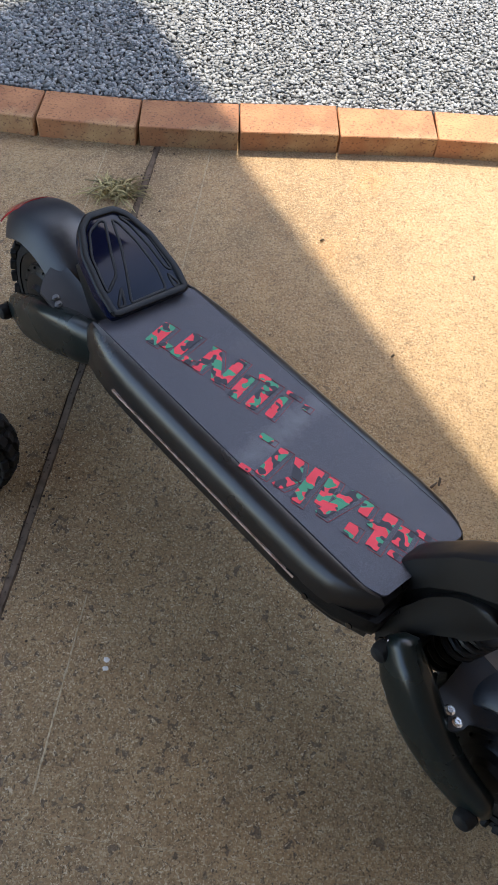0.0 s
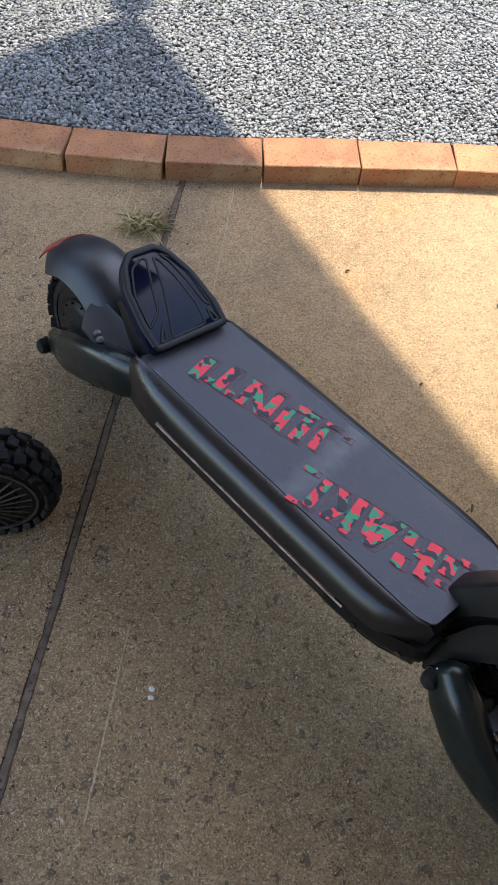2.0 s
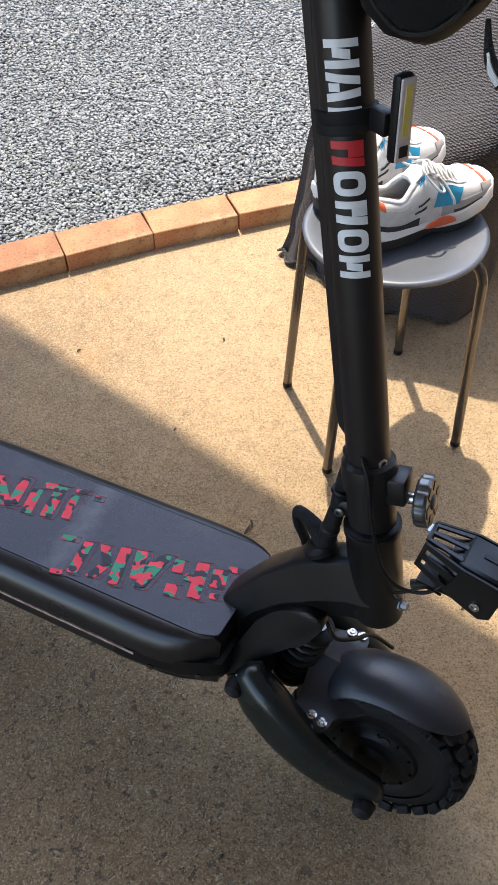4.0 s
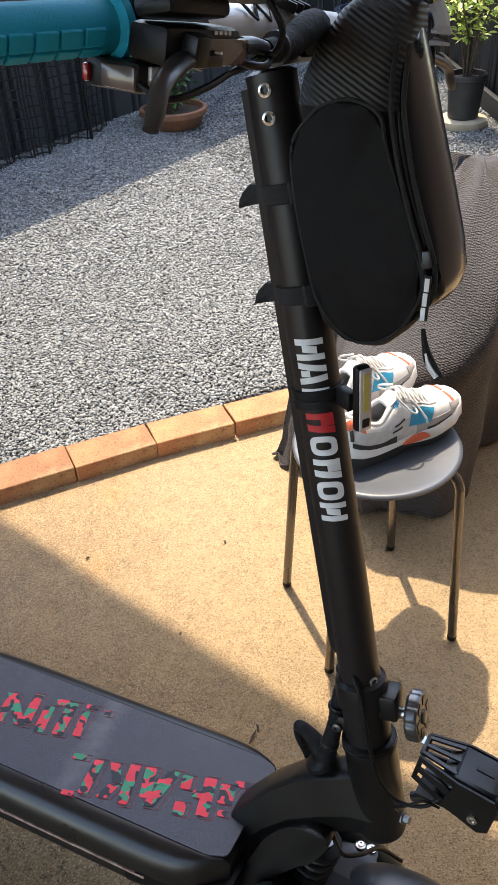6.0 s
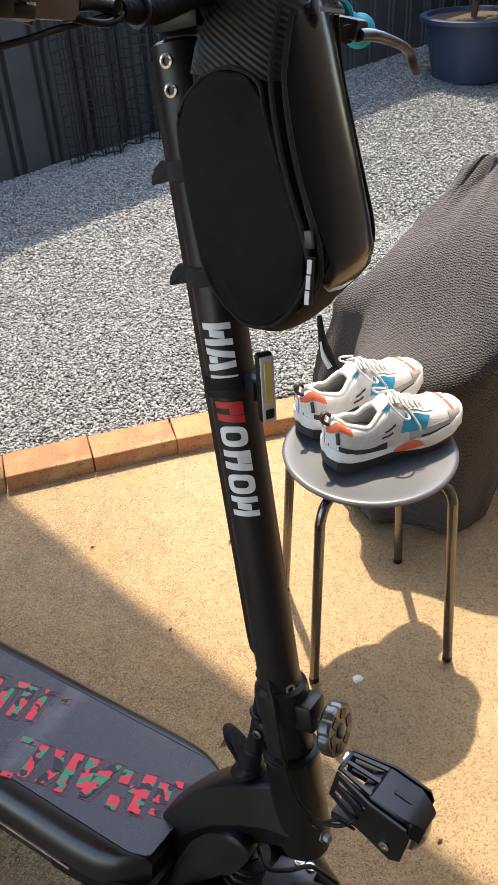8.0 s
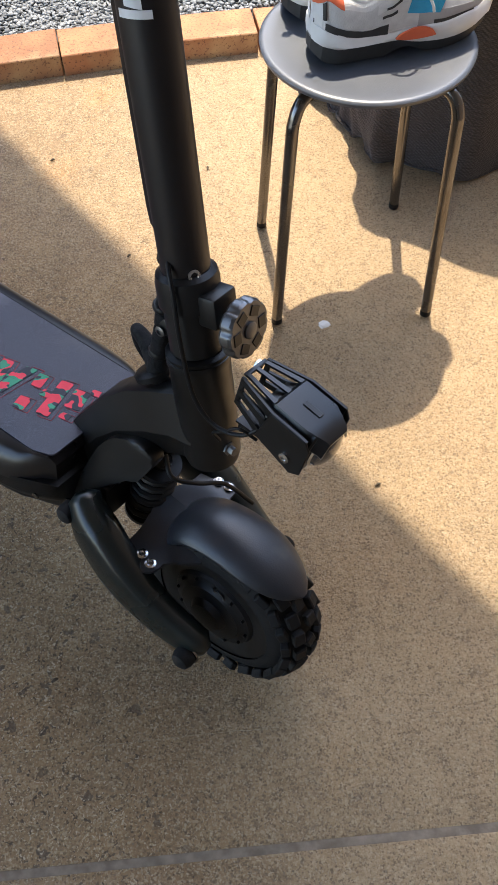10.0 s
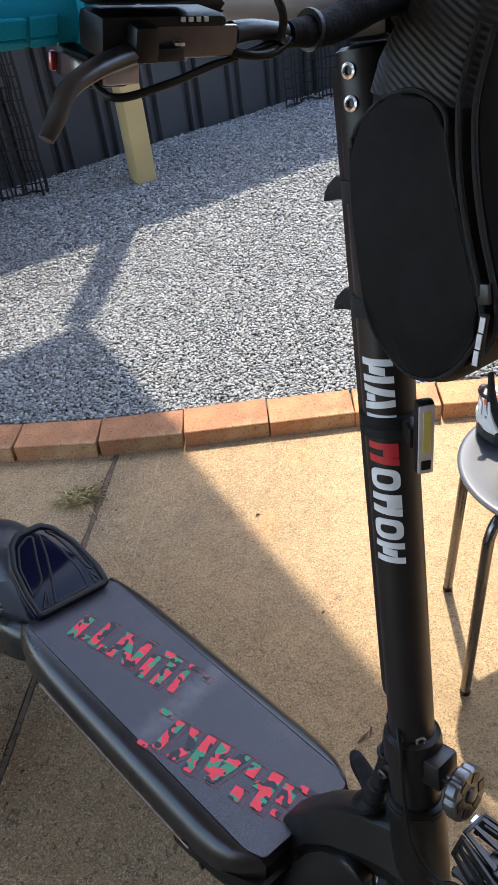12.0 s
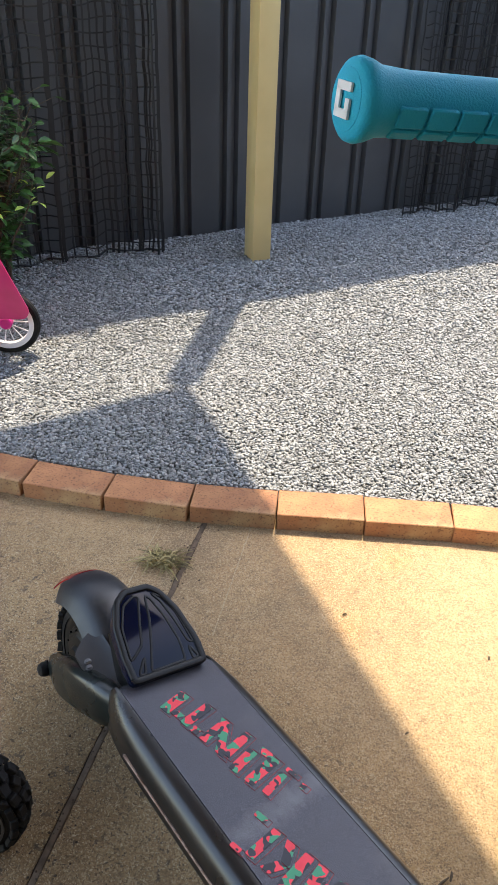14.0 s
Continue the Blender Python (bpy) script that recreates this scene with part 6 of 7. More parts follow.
tube(bm, [(0.950, -0.006, 1.292), (0.957, -0.006, 1.278), (0.957, -0.006, 1.262)], 0.006, n=8, squash=1.6)
part("grey_pull", bm, "shoe_grey", bag, "pale grey webbing pull", at=BAG0)
for z in (1.128, 1.038):
    bm = B()
    lathe(bm, [(0.0240, 0), (0.0265, 0.001), (0.0265, 0.017), (0.0240, 0.018)], on_stem(z), STEM_D, 36, cap=False)
    for r0 in (0.0,):
        prism(bm, rounded([(-0.022, 0.001), (-0.034, 0.002), (-0.052, 0.000), (-0.047, 0.011), (-0.036, 0.021), (-0.022, 0.018)], 0.003, 2), lambda u, v, w: on_stem(z) + STEM_F * u + STEM_D * v + Y * (w - 0.007), 0.014, bevel=0.002)
        box(bm, on_stem(z, 0.0305, -55) + STEM_D * 0.009, (0.010, 0.012, 0.020), turn @ rotation(0, 0, -55), bevel=0.002)
    part("strap", bm, "strap", bag, "black hook-and-loop strap", at=BAG0)

# the bag sits off centre, its far side flatter
for piece in bag.children_recursive:
    if not piece.name.startswith("strap"):
        for v in piece.data.vertices:
            if v.co.y > 0:
                v.co.y *= 0.74

# ---- clip-on light strapped to the stem ----
CL0 = on_stem(0.945, 0.045, -25)
clip = empty("clip_light", SCOOTER @ Matrix.Translation(CL0), "slim clip-on safety light strapped to the stem", "light")
bm = B()
lathe(bm, [(0.0240, 0), (0.0268, 0.001), (0.0272, 0.007), (0.0262, 0.009), (0.0272, 0.011), (0.0268, 0.019), (0.0240, 0.020)], on_stem(0.935), STEM_D, 36, cap=False)
part("band", bm, "rubber", clip, "black rubber band", at=CL0)
ct = Matrix((STEM_F, Y, STEM_D)).transposed() @ rotation(0, 12, -35)
bm = B()
box(bm, on_stem(0.945, 0.040, -25), (0.022, 0.012, 0.020), ct, bevel=0.003)
part("mount", bm, "plastic", clip, at=CL0)
bm = B()
box(bm, on_stem(0.948, 0.060, -25), (0.011, 0.016, 0.070), ct, bevel=0.004)
case = part("case", bm, "plastic", clip, at=CL0)
bm = B()
box(bm, on_stem(0.948, 0.060, -25) + ct @ Vector((0.0062, 0, 0)), (0.003, 0.0135, 0.066), ct, bevel=0.0014)
part("diffuser", bm, "lamp_lens", case, "milky clear diffuser", at=CL0)
bm = B()
box(bm, on_stem(0.948, 0.060, -25) + ct @ Vector((0.0075, 0, 0.008)), (0.0016, 0.007, 0.040), ct, bevel=0.0006, seg=1)
part("led_bar", bm, "lamp_yellow", case, "yellow led bar", at=CL0)
bm = B()
box(bm, on_stem(0.948, 0.060, -25) + ct @ Vector((0.0075, 0, -0.024)), (0.0022, 0.009, 0.010), ct, bevel=0.001, seg=1)
part("button", bm, "plastic", case, at=CL0)


# ---- stool and shoes ----
SC_, SH = Vector((0.694, -0.740, 0)), 0.467
stool = empty("stool", Matrix.Translation(SC_), "round blue-grey stool with four dark metal legs on the patio", "stool")
bm = B()
lathe(bm, [(0.02, SH - 0.016), (0.120, SH - 0.016), (0.150, SH - 0.013), (0.1575, SH - 0.008), (0.1585, SH - 0.003), (0.156, SH), (0.150, SH + 0.0005), (0.135, SH - 0.0025), (0.08, SH - 0.004), (0.004, SH - 0.004)], (0, 0, 0), Z, 72)
part("seat", bm, "seat", stool, "smooth blue-grey round seat", smooth=50)
for fx, fy in ((0.573, -0.595), (0.543, -0.847), (0.816, -0.891), (0.849, -0.603)):
    v = Vector((fx, fy, 0)) - SC_
    u = v.normalized()
    bm = B()
    tube(bm, [u * 0.085 + Z * (SH - 0.026), u * 0.125 + Z * (SH - 0.025), u * 0.150 + Z * (SH - 0.032), u * 0.163 + Z * (SH - 0.055), u * 0.167 + Z * (SH - 0.09), (u * 0.167).lerp(v, 0.5) + Z * 0.192, v + Z * 0.012], 0.0095, n=14, steps=6, up=(-u.y, u.x, 0))
    leg = part("leg", bm, "dark_steel", stool, "dark chromed bent tube leg")
    bm = B()
    lathe(bm, [(0.008, 0.001), (0.0100, 0.003), (0.0100, 0.013), (0.0096, 0.014)], v, Z, 16)
    part("foot_cap", bm, "plastic", leg)
bm = B()
lathe(bm, [(0.095, SH - 0.033), (0.105, SH - 0.033), (0.105, SH - 0.017), (0.095, SH - 0.017)], (0, 0, 0), Z, 48, cap=False)
part("under_ring", bm, "dark_steel", stool)


def build_shoe(heel, toe, side, label):
    """A chunky running shoe, heel at the origin, toe along +x; side is +1 when its outer face is on -y."""
    heel, toe = Vector(heel), Vector(toe)
    yaw = math.degrees(math.atan2(toe.y - heel.y, toe.x - heel.x))
    L = (toe - heel).length
    shoe = empty("running_shoe", pose(heel.x, heel.y, heel.z, 0, 0, yaw), label, "shoe", "pair of shoes on the stool")

    def half(f):
        pts = ((0, 0.006), (0.012, 0.018), (0.04, 0.030), (0.12, 0.038), (0.30, 0.036), (0.48, 0.037), (0.68, 0.046), (0.82, 0.045), (0.92, 0.037), (0.975, 0.024), (0.993, 0.013), (1, 0.004))
        for (a, u), (b, w) in zip(pts, pts[1:]):
            if f <= b:
                t = (f - a) / (b - a)
                t = t * t * (3 - 2 * t)
                return u + (w - u) * t
        return pts[-1][1]

    def bend(f):
        return -side * 0.010 * math.sin(f * math.pi) + side * 0.006 * f

    def floor_z(f):
        return 0.013 + 0.009 * max(0, min(1, (0.52 - f) / 0.10)) + 0.006 * max(0, (0.10 - f) / 0.10) ** 1.5 + 0.030 * max(0, (f - 0.72) / 0.28) ** 1.8

    def sole_top(f):
        return 0.046 - 0.010 * math.sin(min(1, f / 0.7) * math.pi) + 0.012 * max(0, (f - 0.7) / 0.3) + 0.006 * max(0, 0.2 - f) / 0.2

    steps = [0.5 - 0.5 * math.cos(math.pi * i / 34) for i in range(35)]
    bm = B()
    rings = []
    for f in steps:
        w, z0, z1 = half(f) + 0.006, floor_z(f), sole_top(f)
        flare = 0.003 * math.sin(f * 9)
        sec = [(-w * 0.86, z0), (-w - flare, z0 + (z1 - z0) * 0.35), (-w * 0.97, z1 - 0.004), (-w * 0.9, z1), (w * 0.9, z1), (w * 0.97, z1 - 0.004), (w + flare, z0 + (z1 - z0) * 0.35), (w * 0.86, z0)]
        rings.append([Vector((f * L, y + bend(f), z)) for y, z in sec])
    loft(bm, rings)
    part("midsole", bm, "shoe_sole", shoe, "thick white foam midsole", smooth=50)
    bm = B()
    rings = []
    for f in steps:
        w, z0 = (half(f) + 0.003) * 0.97, floor_z(f)
        low = 0.030 * max(0, (f - 0.72) / 0.28) ** 1.8 + 0.010 * max(0, (0.06 - f) / 0.06)
        arch = 0.010 * max(0, 1 - ((f - 0.47) / 0.10) ** 2)
        rings.append([Vector((f * L, -w * 0.9 + bend(f), low + arch)), Vector((f * L, -w + bend(f), z0 + 0.003)), Vector((f * L, w + bend(f), z0 + 0.003)), Vector((f * L, w * 0.9 + bend(f), low + arch))])
    loft(bm, rings)
    part("outsole", bm, "shoe_black", shoe, "black rubber outsole", smooth=30)

    def top_z(f):
        pts = ((0, 0.086), (0.05, 0.099), (0.13, 0.086), (0.25, 0.078), (0.36, 0.098), (0.43, 0.113), (0.55, 0.098), (0.68, 0.083), (0.80, 0.077), (0.92, 0.066), (0.98, 0.056), (1, 0.046))
        for (a, u), (b, w) in zip(pts, pts[1:]):
            if f <= b:
                t = (f - a) / (b - a)
                return u + (w - u) * t * t * (3 - 2 * t)
        return pts[-1][1]

    def gap(f):
        return max(0.0, 0.024 * (1 - ((f - 0.235) / 0.185) ** 2)) if 0.05 < f < 0.42 else 0.0

    def skin(f, a, s, off=0.0):
        """A point of the upper: a 0 at the sole, 1 at the rim or ridge."""
        w, g, zb, zt = half(f) + off, gap(f), sole_top(f) - 0.006, top_z(f)
        t = a * math.pi / 2
        y = g + (w - g) * math.cos(t) ** 0.62
        z = zb + (zt + off - zb) * math.sin(t) ** 0.9
        return Vector((f * L, s * y + bend(f), z))

    bm = B()
    for s in (-1, 1):
        rings = []
        for f in steps:
            outer = [skin(f, k / 9, s) for k in range(10)]
            inner = [skin(f, k / 9, s, -0.0045) for k in range(9, -1, -1)]
            rings.append(outer + inner)
        loft(bm, rings)
    part("upper", bm, "shoe_white", shoe, "white knitted upper", smooth=60)

    def patch(name, mat, f0, f1, a0, a1, sides, off=0.0016, skew=0.0, text="", parent=shoe):
        made = None
        for s in sides:
            bm = B()
            rows = []
            for i in range(9):
                row = []
                for k in range(6):
                    a = a0 + (a1 - a0) * k / 5
                    f = f0 + (f1 - f0) * i / 8 + skew * (k / 5)
                    row.append((f, a))
                rows.append([skin(f, a, s, off) for f, a in row] + [skin(f, a, s, off - 0.0012) for f, a in reversed(row)])
            loft(bm, rows)
            made = part(name, bm, mat, parent, text, smooth=40)
        return made

    out = -side
    patch("heel_tab", "shoe_orange", 0.0, 0.125, 0.52, 0.84, (-1, 1), 0.0022, 0.0, text="orange heel tab")
    patch("side_panel", "shoe_blue", 0.455, 0.625, 0.20, 0.60, (out,), 0.0020, 0.050, "blue translucent side panel")
    patch("tongue_panel", "shoe_blue", 0.37, 0.43, 0.80, 0.98, (-1, 1), 0.001)
    patch("toe_cap", "shoe_grey", 0.82, 0.998, 0.0, 0.56, (-1, 1), 0.0016, text="grey suede toe cap")
    patch("toe_flash", "shoe_orange", 0.862, 0.892, 0.46, 0.99, (-1, 1), 0.0016, text="orange toe flash")
    patch("quarter", "shoe_grey", 0.52, 0.86, 0.0, 0.26, (-1, 1), 0.0014)
    patch("side_line", "shoe_black", 0.60, 0.82, 0.05, 0.10, (-1, 1), 0.0022)
    patch("mid_panel", "shoe_pale", 0.24, 0.52, 0.06, 0.34, (-1, 1), 0.0012)
    patch("eyestay", "shoe_pale", 0.44, 0.72, 0.72, 0.93, (-1, 1), 0.0014)
    patch("heel_counter", "shoe_pale", 0.03, 0.30, 0.05, 0.55, (-1, 1), 0.0008)
    patch("heel_stripe", "shoe_black", 0.004, 0.36, 0.0, 0.15, (-1, 1), 0.0024)
    patch("heel_mark", "shoe_black", 0.030, 0.045, 0.2, 0.5, (-1, 1), 0.0022)
    for a0, f0 in ((0.34, 0.345), (0.24, 0.325)):
        patch("side_mark", "shoe_black", f0, f0 + 0.075, a0, a0 + 0.035, (out,), 0.0026)
    bm = B()
    rings = []
    for i in range(13):
        f = 0.40 + 0.21 * i / 12
        hump = 0.004 * math.sin(math.pi * i / 12)
        w = half(f) + 0.0085
        z0, z1 = 0.029 - hump, 0.030 + (sole_top(f) - 0.027) * math.sin(math.pi * i / 12) ** 0.6
        y0, y1 = out * w + bend(f), out * (w - 0.003) + bend(f)
        rings.append([Vector((f * L, y0, z0)), Vector((f * L, y0, z1)), Vector((f * L, y1, z1)), Vector((f * L, y1, z0))])
    loft(bm, rings)
    part("sole_flash", bm, "shoe_orange", shoe, "orange sole insert", smooth=40)
    # padded collar, lining, tongue, laces, pull loop
    bm = B()
    rim = [skin(0.055 + 0.36 * i / 16, 1.0, -1) for i in range(17)] + [skin(0.415 - 0.36 * i / 16, 1.0, 1) for i in range(17)]
    tube(bm, rim + [rim[0]], 0.0052, n=10, steps=2)
    part("collar", bm, "shoe_white", shoe, "padded white collar")
    bm = B()
    rings = []
    for i in range(9):
        f = 0.07 + 0.34 * i / 8
        g = max(0.004, gap(f) + 0.004)
        rings.append([Vector((f * L, y * g + bend(f), 0.052 + 0.003 * abs(y))) for y in (-1, -0.5, 0, 0.5, 1)] + [Vector((f * L, y * g + bend(f), 0.048)) for y in (1, 0.5, 0, -0.5, -1)])
    loft(bm, rings)
    part("insole", bm, "shoe_grey", shoe)
    bm = B()
    rings = []
    for i in range(9):
        f = 0.36 + 0.24 * i / 8
        w = 0.017 - 0.004 * i / 8
        z = top_z(f) + 0.002 + 0.006 * (1 - i / 8)
        x = f * L - 0.008 * (1 - i / 8)
        rings.append([Vector((x, y * w + bend(f), z - 0.006 * y * y)) for y in (-1, -0.5, 0, 0.5, 1)] + [Vector((x, y * w + bend(f), z - 0.005 - 0.006 * y * y)) for y in (1, 0.5, 0, -0.5, -1)])
    loft(bm, rings)
    part("tongue", bm, "shoe_white", shoe, smooth=60)
    rng = random.Random(int(heel.y * 1000))
    bm = B()
    for i in range(6):
        f = 0.42 + 0.04 * i
        z = top_z(f) + 0.009 - 0.001 * i
        for s in (-1, 1):
            tube(bm, [Vector((f * L, s * 0.021 + bend(f), z - 0.008)), Vector(((f + 0.014) * L, 0 + bend(f), z + 0.003)), Vector(((f + 0.03) * L, -s * 0.021 + bend(f), z - 0.009))], 0.0024, n=7, steps=5)
    for s in (-1, 1):
        loop = [Vector((0.44 * L, s * 0.004, top_z(0.44) + 0.012)), Vector((0.40 * L, s * 0.026, 0.116)), Vector((0.46 * L, s * 0.048, 0.092)), Vector((0.52 * L, s * 0.040, 0.086)), Vector((0.46 * L, s * 0.010, 0.112))]
        tube(bm, loop, 0.0021, n=7, steps=6)
        tube(bm, [Vector((0.45 * L, s * 0.005, 0.114)), Vector((0.52 * L, s * 0.030, 0.098)), Vector((0.57 * L, s * 0.050, 0.072)), Vector(((0.56 + rng.random() * 0.06) * L, s * 0.053, 0.060))], 0.0021, n=7, steps=6)
    tagged(part("laces", bm, "shoe_pale", shoe, "tied pale grey laces"), kind="stuff")
    bm = B()
    tube(bm, [Vector((0.015, -0.004 + bend(0), 0.082)), Vector((-0.005, -0.003, 0.098)), Vector((-0.004, 0, 0.111)), Vector((0.005, 0.003, 0.109)), Vector((0.014, 0.004, 0.098))], 0.0030, n=8, squash=1.7)
    loop = part("pull_loop", bm, "shoe_black", shoe, "black and white heel pull loop")
    bm = B()
    tube(bm, [Vector((-0.0045, 0, 0.092)), Vector((-0.0082, 0, 0.099)), Vector((-0.0076, 0, 0.109))], 0.0014, n=6)
    part("loop_stripe", bm, "white_print", loop)
    return shoe


build_shoe((0.599, -0.757, SH - 0.002), (0.872, -0.733, SH - 0.002), 1, "white running shoe with blue, orange and grey panels on the stool")
build_shoe((0.591, -0.653, SH - 0.002), (0.868, -0.583, SH - 0.002), 1, "white running shoe with blue panel behind its pair on the stool")


# ---- covered garden chair ----
def build_cover():
    base = [(0.756, -0.150), (0.778, -0.22), (0.830, -0.32), (0.835, -0.42), (0.90, -0.490), (1.07, -0.565), (1.24, -0.42), (1.50, -0.36), (1.75, -0.33), (1.86, -0.18), (1.80, -0.02), (1.55, 0.08), (1.2, 0.03), (0.92, -0.06)]
    n = 144
    loop = smooth_line([(*p, 0) for p in base] + [(*base[0], 0)], 24)[:-1]
    loop = [loop[int(i * len(loop) / n)] for i in range(n)]
    mid = Vector((1.30, -0.18, 0))

    def roof(p):
        x = p.x
        z = 0.455 + 0.315 * (max(0, min(x, 1.23) - 0.86) / 0.37) ** 1.75 - 0.20 * max(0, x - 1.25)
        return z - 0.05 * max(0, -0.30 - p.y) - 0.45 * max(0, p.y + 0.16)

    rings = []
    for level, inward in ((0.0, 0.0), (0.03, 0.010), (0.15, 0.030), (0.35, 0.055), (0.6, 0.080), (0.85, 0.098), (0.96, 0.115), (1.0, 0.145), (1.0, 0.24), (1.0, 0.36), (1.0, 0.47)):
        ring = []
        for i, p in enumerate(loop):
            d = (mid - p)
            front = max(0, min(1, (-0.27 - p.y) / 0.14)) * max(0, min(1, (1.62 - p.x) / 0.2))
            q = p + d.normalized() * min(inward - front * (0.165 * level ** 0.8 if level < 1 else 0.165 - max(0, inward - 0.145) * 0.35), d.length * 0.97)
            fold = (math.sin(i * 0.50 + 1.3 * math.sin(i * 0.13)) * 0.016 + math.sin(i * 1.13) * 0.006) * min(1, i / 6, (n - i) / 6)
            q += d.normalized() * fold * (1 - level) ** 0.7 * (1 if level < 1 else 0)
            sag = 0.018 * math.sin(q.x * 9 + q.y * 6) * (1 if level >= 0.96 else 0.3)
            ring.append(Vector((q.x, q.y, max(0.004, roof(q) * level + sag * level + (0.010 + 0.008 * math.sin(i * 0.7) if level == 0 else 0)))))
        rings.append(ring)
    bm = B()
    made = [[bm.verts.new(v) for v in r] for r in rings]
    for a, b in zip(made, made[1:]):
        for k in range(n):
            bm.faces.new((a[k], a[(k + 1) % n], b[(k + 1) % n], b[k]))
    bm.faces.new(made[-1])
    bmesh.ops.subdivide_edges(bm, edges=[e for e in bm.edges if e.calc_length() > 0.06], cuts=1, use_grid_fill=True)
    for v in bm.verts:
        k = min(1, v.co.z / 0.1)
        crease = noise.noise(Vector((v.co.x * 5 + v.co.z * 3, v.co.y * 5, v.co.z * 5)))
        ridge = 1 - abs(noise.noise(Vector((v.co.x * 4 + 3, v.co.y * 4 - v.co.z * 5, 2.5)))) * 3
        v.co += Vector((noise.noise(v.co * 6), noise.noise(v.co * 6 + Vector((9, 0, 0))), 0.8 * crease)) * 0.016 * k
        v.co += (v.co - Vector((1.3, -0.18, 0.2))).normalized() * (0.020 * max(0, ridge) * k)
    cover = empty("furniture_cover", Matrix.Translation(mid), "dark woven cloth cover draped over garden furniture", "cover")
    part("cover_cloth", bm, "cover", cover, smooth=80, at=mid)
    bm = B()
    hem = []
    for i in range(0, n, 2):
        fold = (math.sin(i * 0.50 + 1.3 * math.sin(i * 0.13)) * 0.016 + math.sin(i * 1.13) * 0.006) * min(1, i / 6, (n - i) / 6)
        hem.append(loop[i] + (mid - loop[i]).normalized() * fold + Z * (0.013 + 0.008 * math.sin(i * 0.7)))
    hem = hem[36:] + hem[:37]
    tube(bm, hem, 0.0035, n=8, steps=2)
    part("hem", bm, "cover", cover, "rolled cloth hem", at=mid)


build_cover()


# ---- plants and pots ----
def leaf(bm, at, way, size, rng, wide=0.42):
    """A folded, pointed leaf of eight faces."""
    d = Vector(way).normalized()
    s = d.cross(Z)
    s = s.normalized() if s.length > 0.05 else X
    s = (Matrix.Rotation(rng.uniform(-0.9, 0.9), 3, d) @ s)
    up = s.cross(d)
    rows = []
    for f, w in ((0, 0.02), (0.25, 0.8), (0.55, 1.0), (0.82, 0.55), (1, 0.02)):
        c = Vector(at) + d * (size * f) - Z * (size * 0.22 * f * f)
        rows.append([bm.verts.new(c + s * (size * wide * 0.5 * w) + up * (0.06 * size * w)), bm.verts.new(c), bm.verts.new(c - s * (size * wide * 0.5 * w) + up * (0.06 * size * w))])
    for a, b in zip(rows, rows[1:]):
        bm.faces.new((a[0], a[1], b[1], b[0]))
        bm.faces.new((a[1], a[2], b[2], b[1]))


def build_plant(name, base, height, spread, stems, leaves, size, mat, label, category="shrub", seed=1, low=0.25, lean=(0, 0)):
    rng = random.Random(seed)
    plant = empty(name, Matrix.Translation(base), label, category)
    wood, green = B(), B()
    for i in range(stems):
        a = rng.uniform(0, 2 * math.pi)
        r = spread * rng.uniform(0.3, 1.0)
        h = height * rng.uniform(0.65, 1.0)
        tip = Vector((math.cos(a) * r + lean[0], math.sin(a) * r + lean[1], h))
        pts = [Vector((math.cos(a) * 0.015, math.sin(a) * 0.015, -0.01)), Vector((tip.x * 0.25, tip.y * 0.25, h * 0.4)), Vector((tip.x * 0.65 + rng.uniform(-0.03, 0.03), tip.y * 0.65, h * 0.75)), tip]
        line = smooth_line(pts, 8)
        tube(wood, pts, [0.006, 0.005, 0.0035, 0.0015], n=6, steps=5)
        for k in range(leaves):
            f = low + (1 - low) * rng.random() ** 0.8
            p = line[min(len(line) - 1, int(f * (len(line) - 1)))]
            b = rng.uniform(0, 2 * math.pi)
            twig = Vector((math.cos(b), math.sin(b), rng.uniform(-0.1, 0.7))) * size * rng.uniform(0.2, 1.6)
            if twig.length > size * 0.7:
                tube(wood, [p, p + twig * 0.6, p + twig], 0.0012, n=4, steps=2)
            leaf(green, p + twig, Vector((math.cos(b + rng.uniform(-0.8, 0.8)), math.sin(b), rng.uniform(-0.35, 0.7))), size * rng.uniform(0.6, 1.15), rng)
    tagged(part("stem", wood, "bark", plant), kind="stuff")
    tagged(part("leaves", green, mat, plant, smooth=0), kind="stuff")
    return plant


def build_pot(name, at, r0, r1, h, mat, label, saucer=None, lip=0.012):
    pot = empty(name, Matrix.Translation(at), label, "plant pot")
    bm = B()
    lathe(bm, [(r0 * 0.9, 0), (r0, 0.008), (r1 * 0.97, h - 0.035), (r1 + lip, h - 0.03), (r1 + lip, h - 0.004), (r1 + lip * 0.5, h), (r1 - 0.012, h), (r1 - 0.018, h - 0.03)], (0, 0, 0), Z, 40, cap=False)
    part("pot_wall", bm, mat, pot)
    bm = B()
    lathe(bm, [(r1 - 0.016, h - 0.028), (r1 * 0.5, h - 0.022), (0.005, h - 0.020)], (0, 0, 0), Z, 32)
    part("potting_soil", bm, "soil", pot, "dark potting soil")
    bm = B()
    lathe(bm, [(0.005, 0.002), (r0 * 0.9, 0.002), (r0 * 0.9, 0.010), (0.005, 0.012)], (0, 0, 0), Z, 32)
    part("pot_base", bm, mat, pot)
    return pot


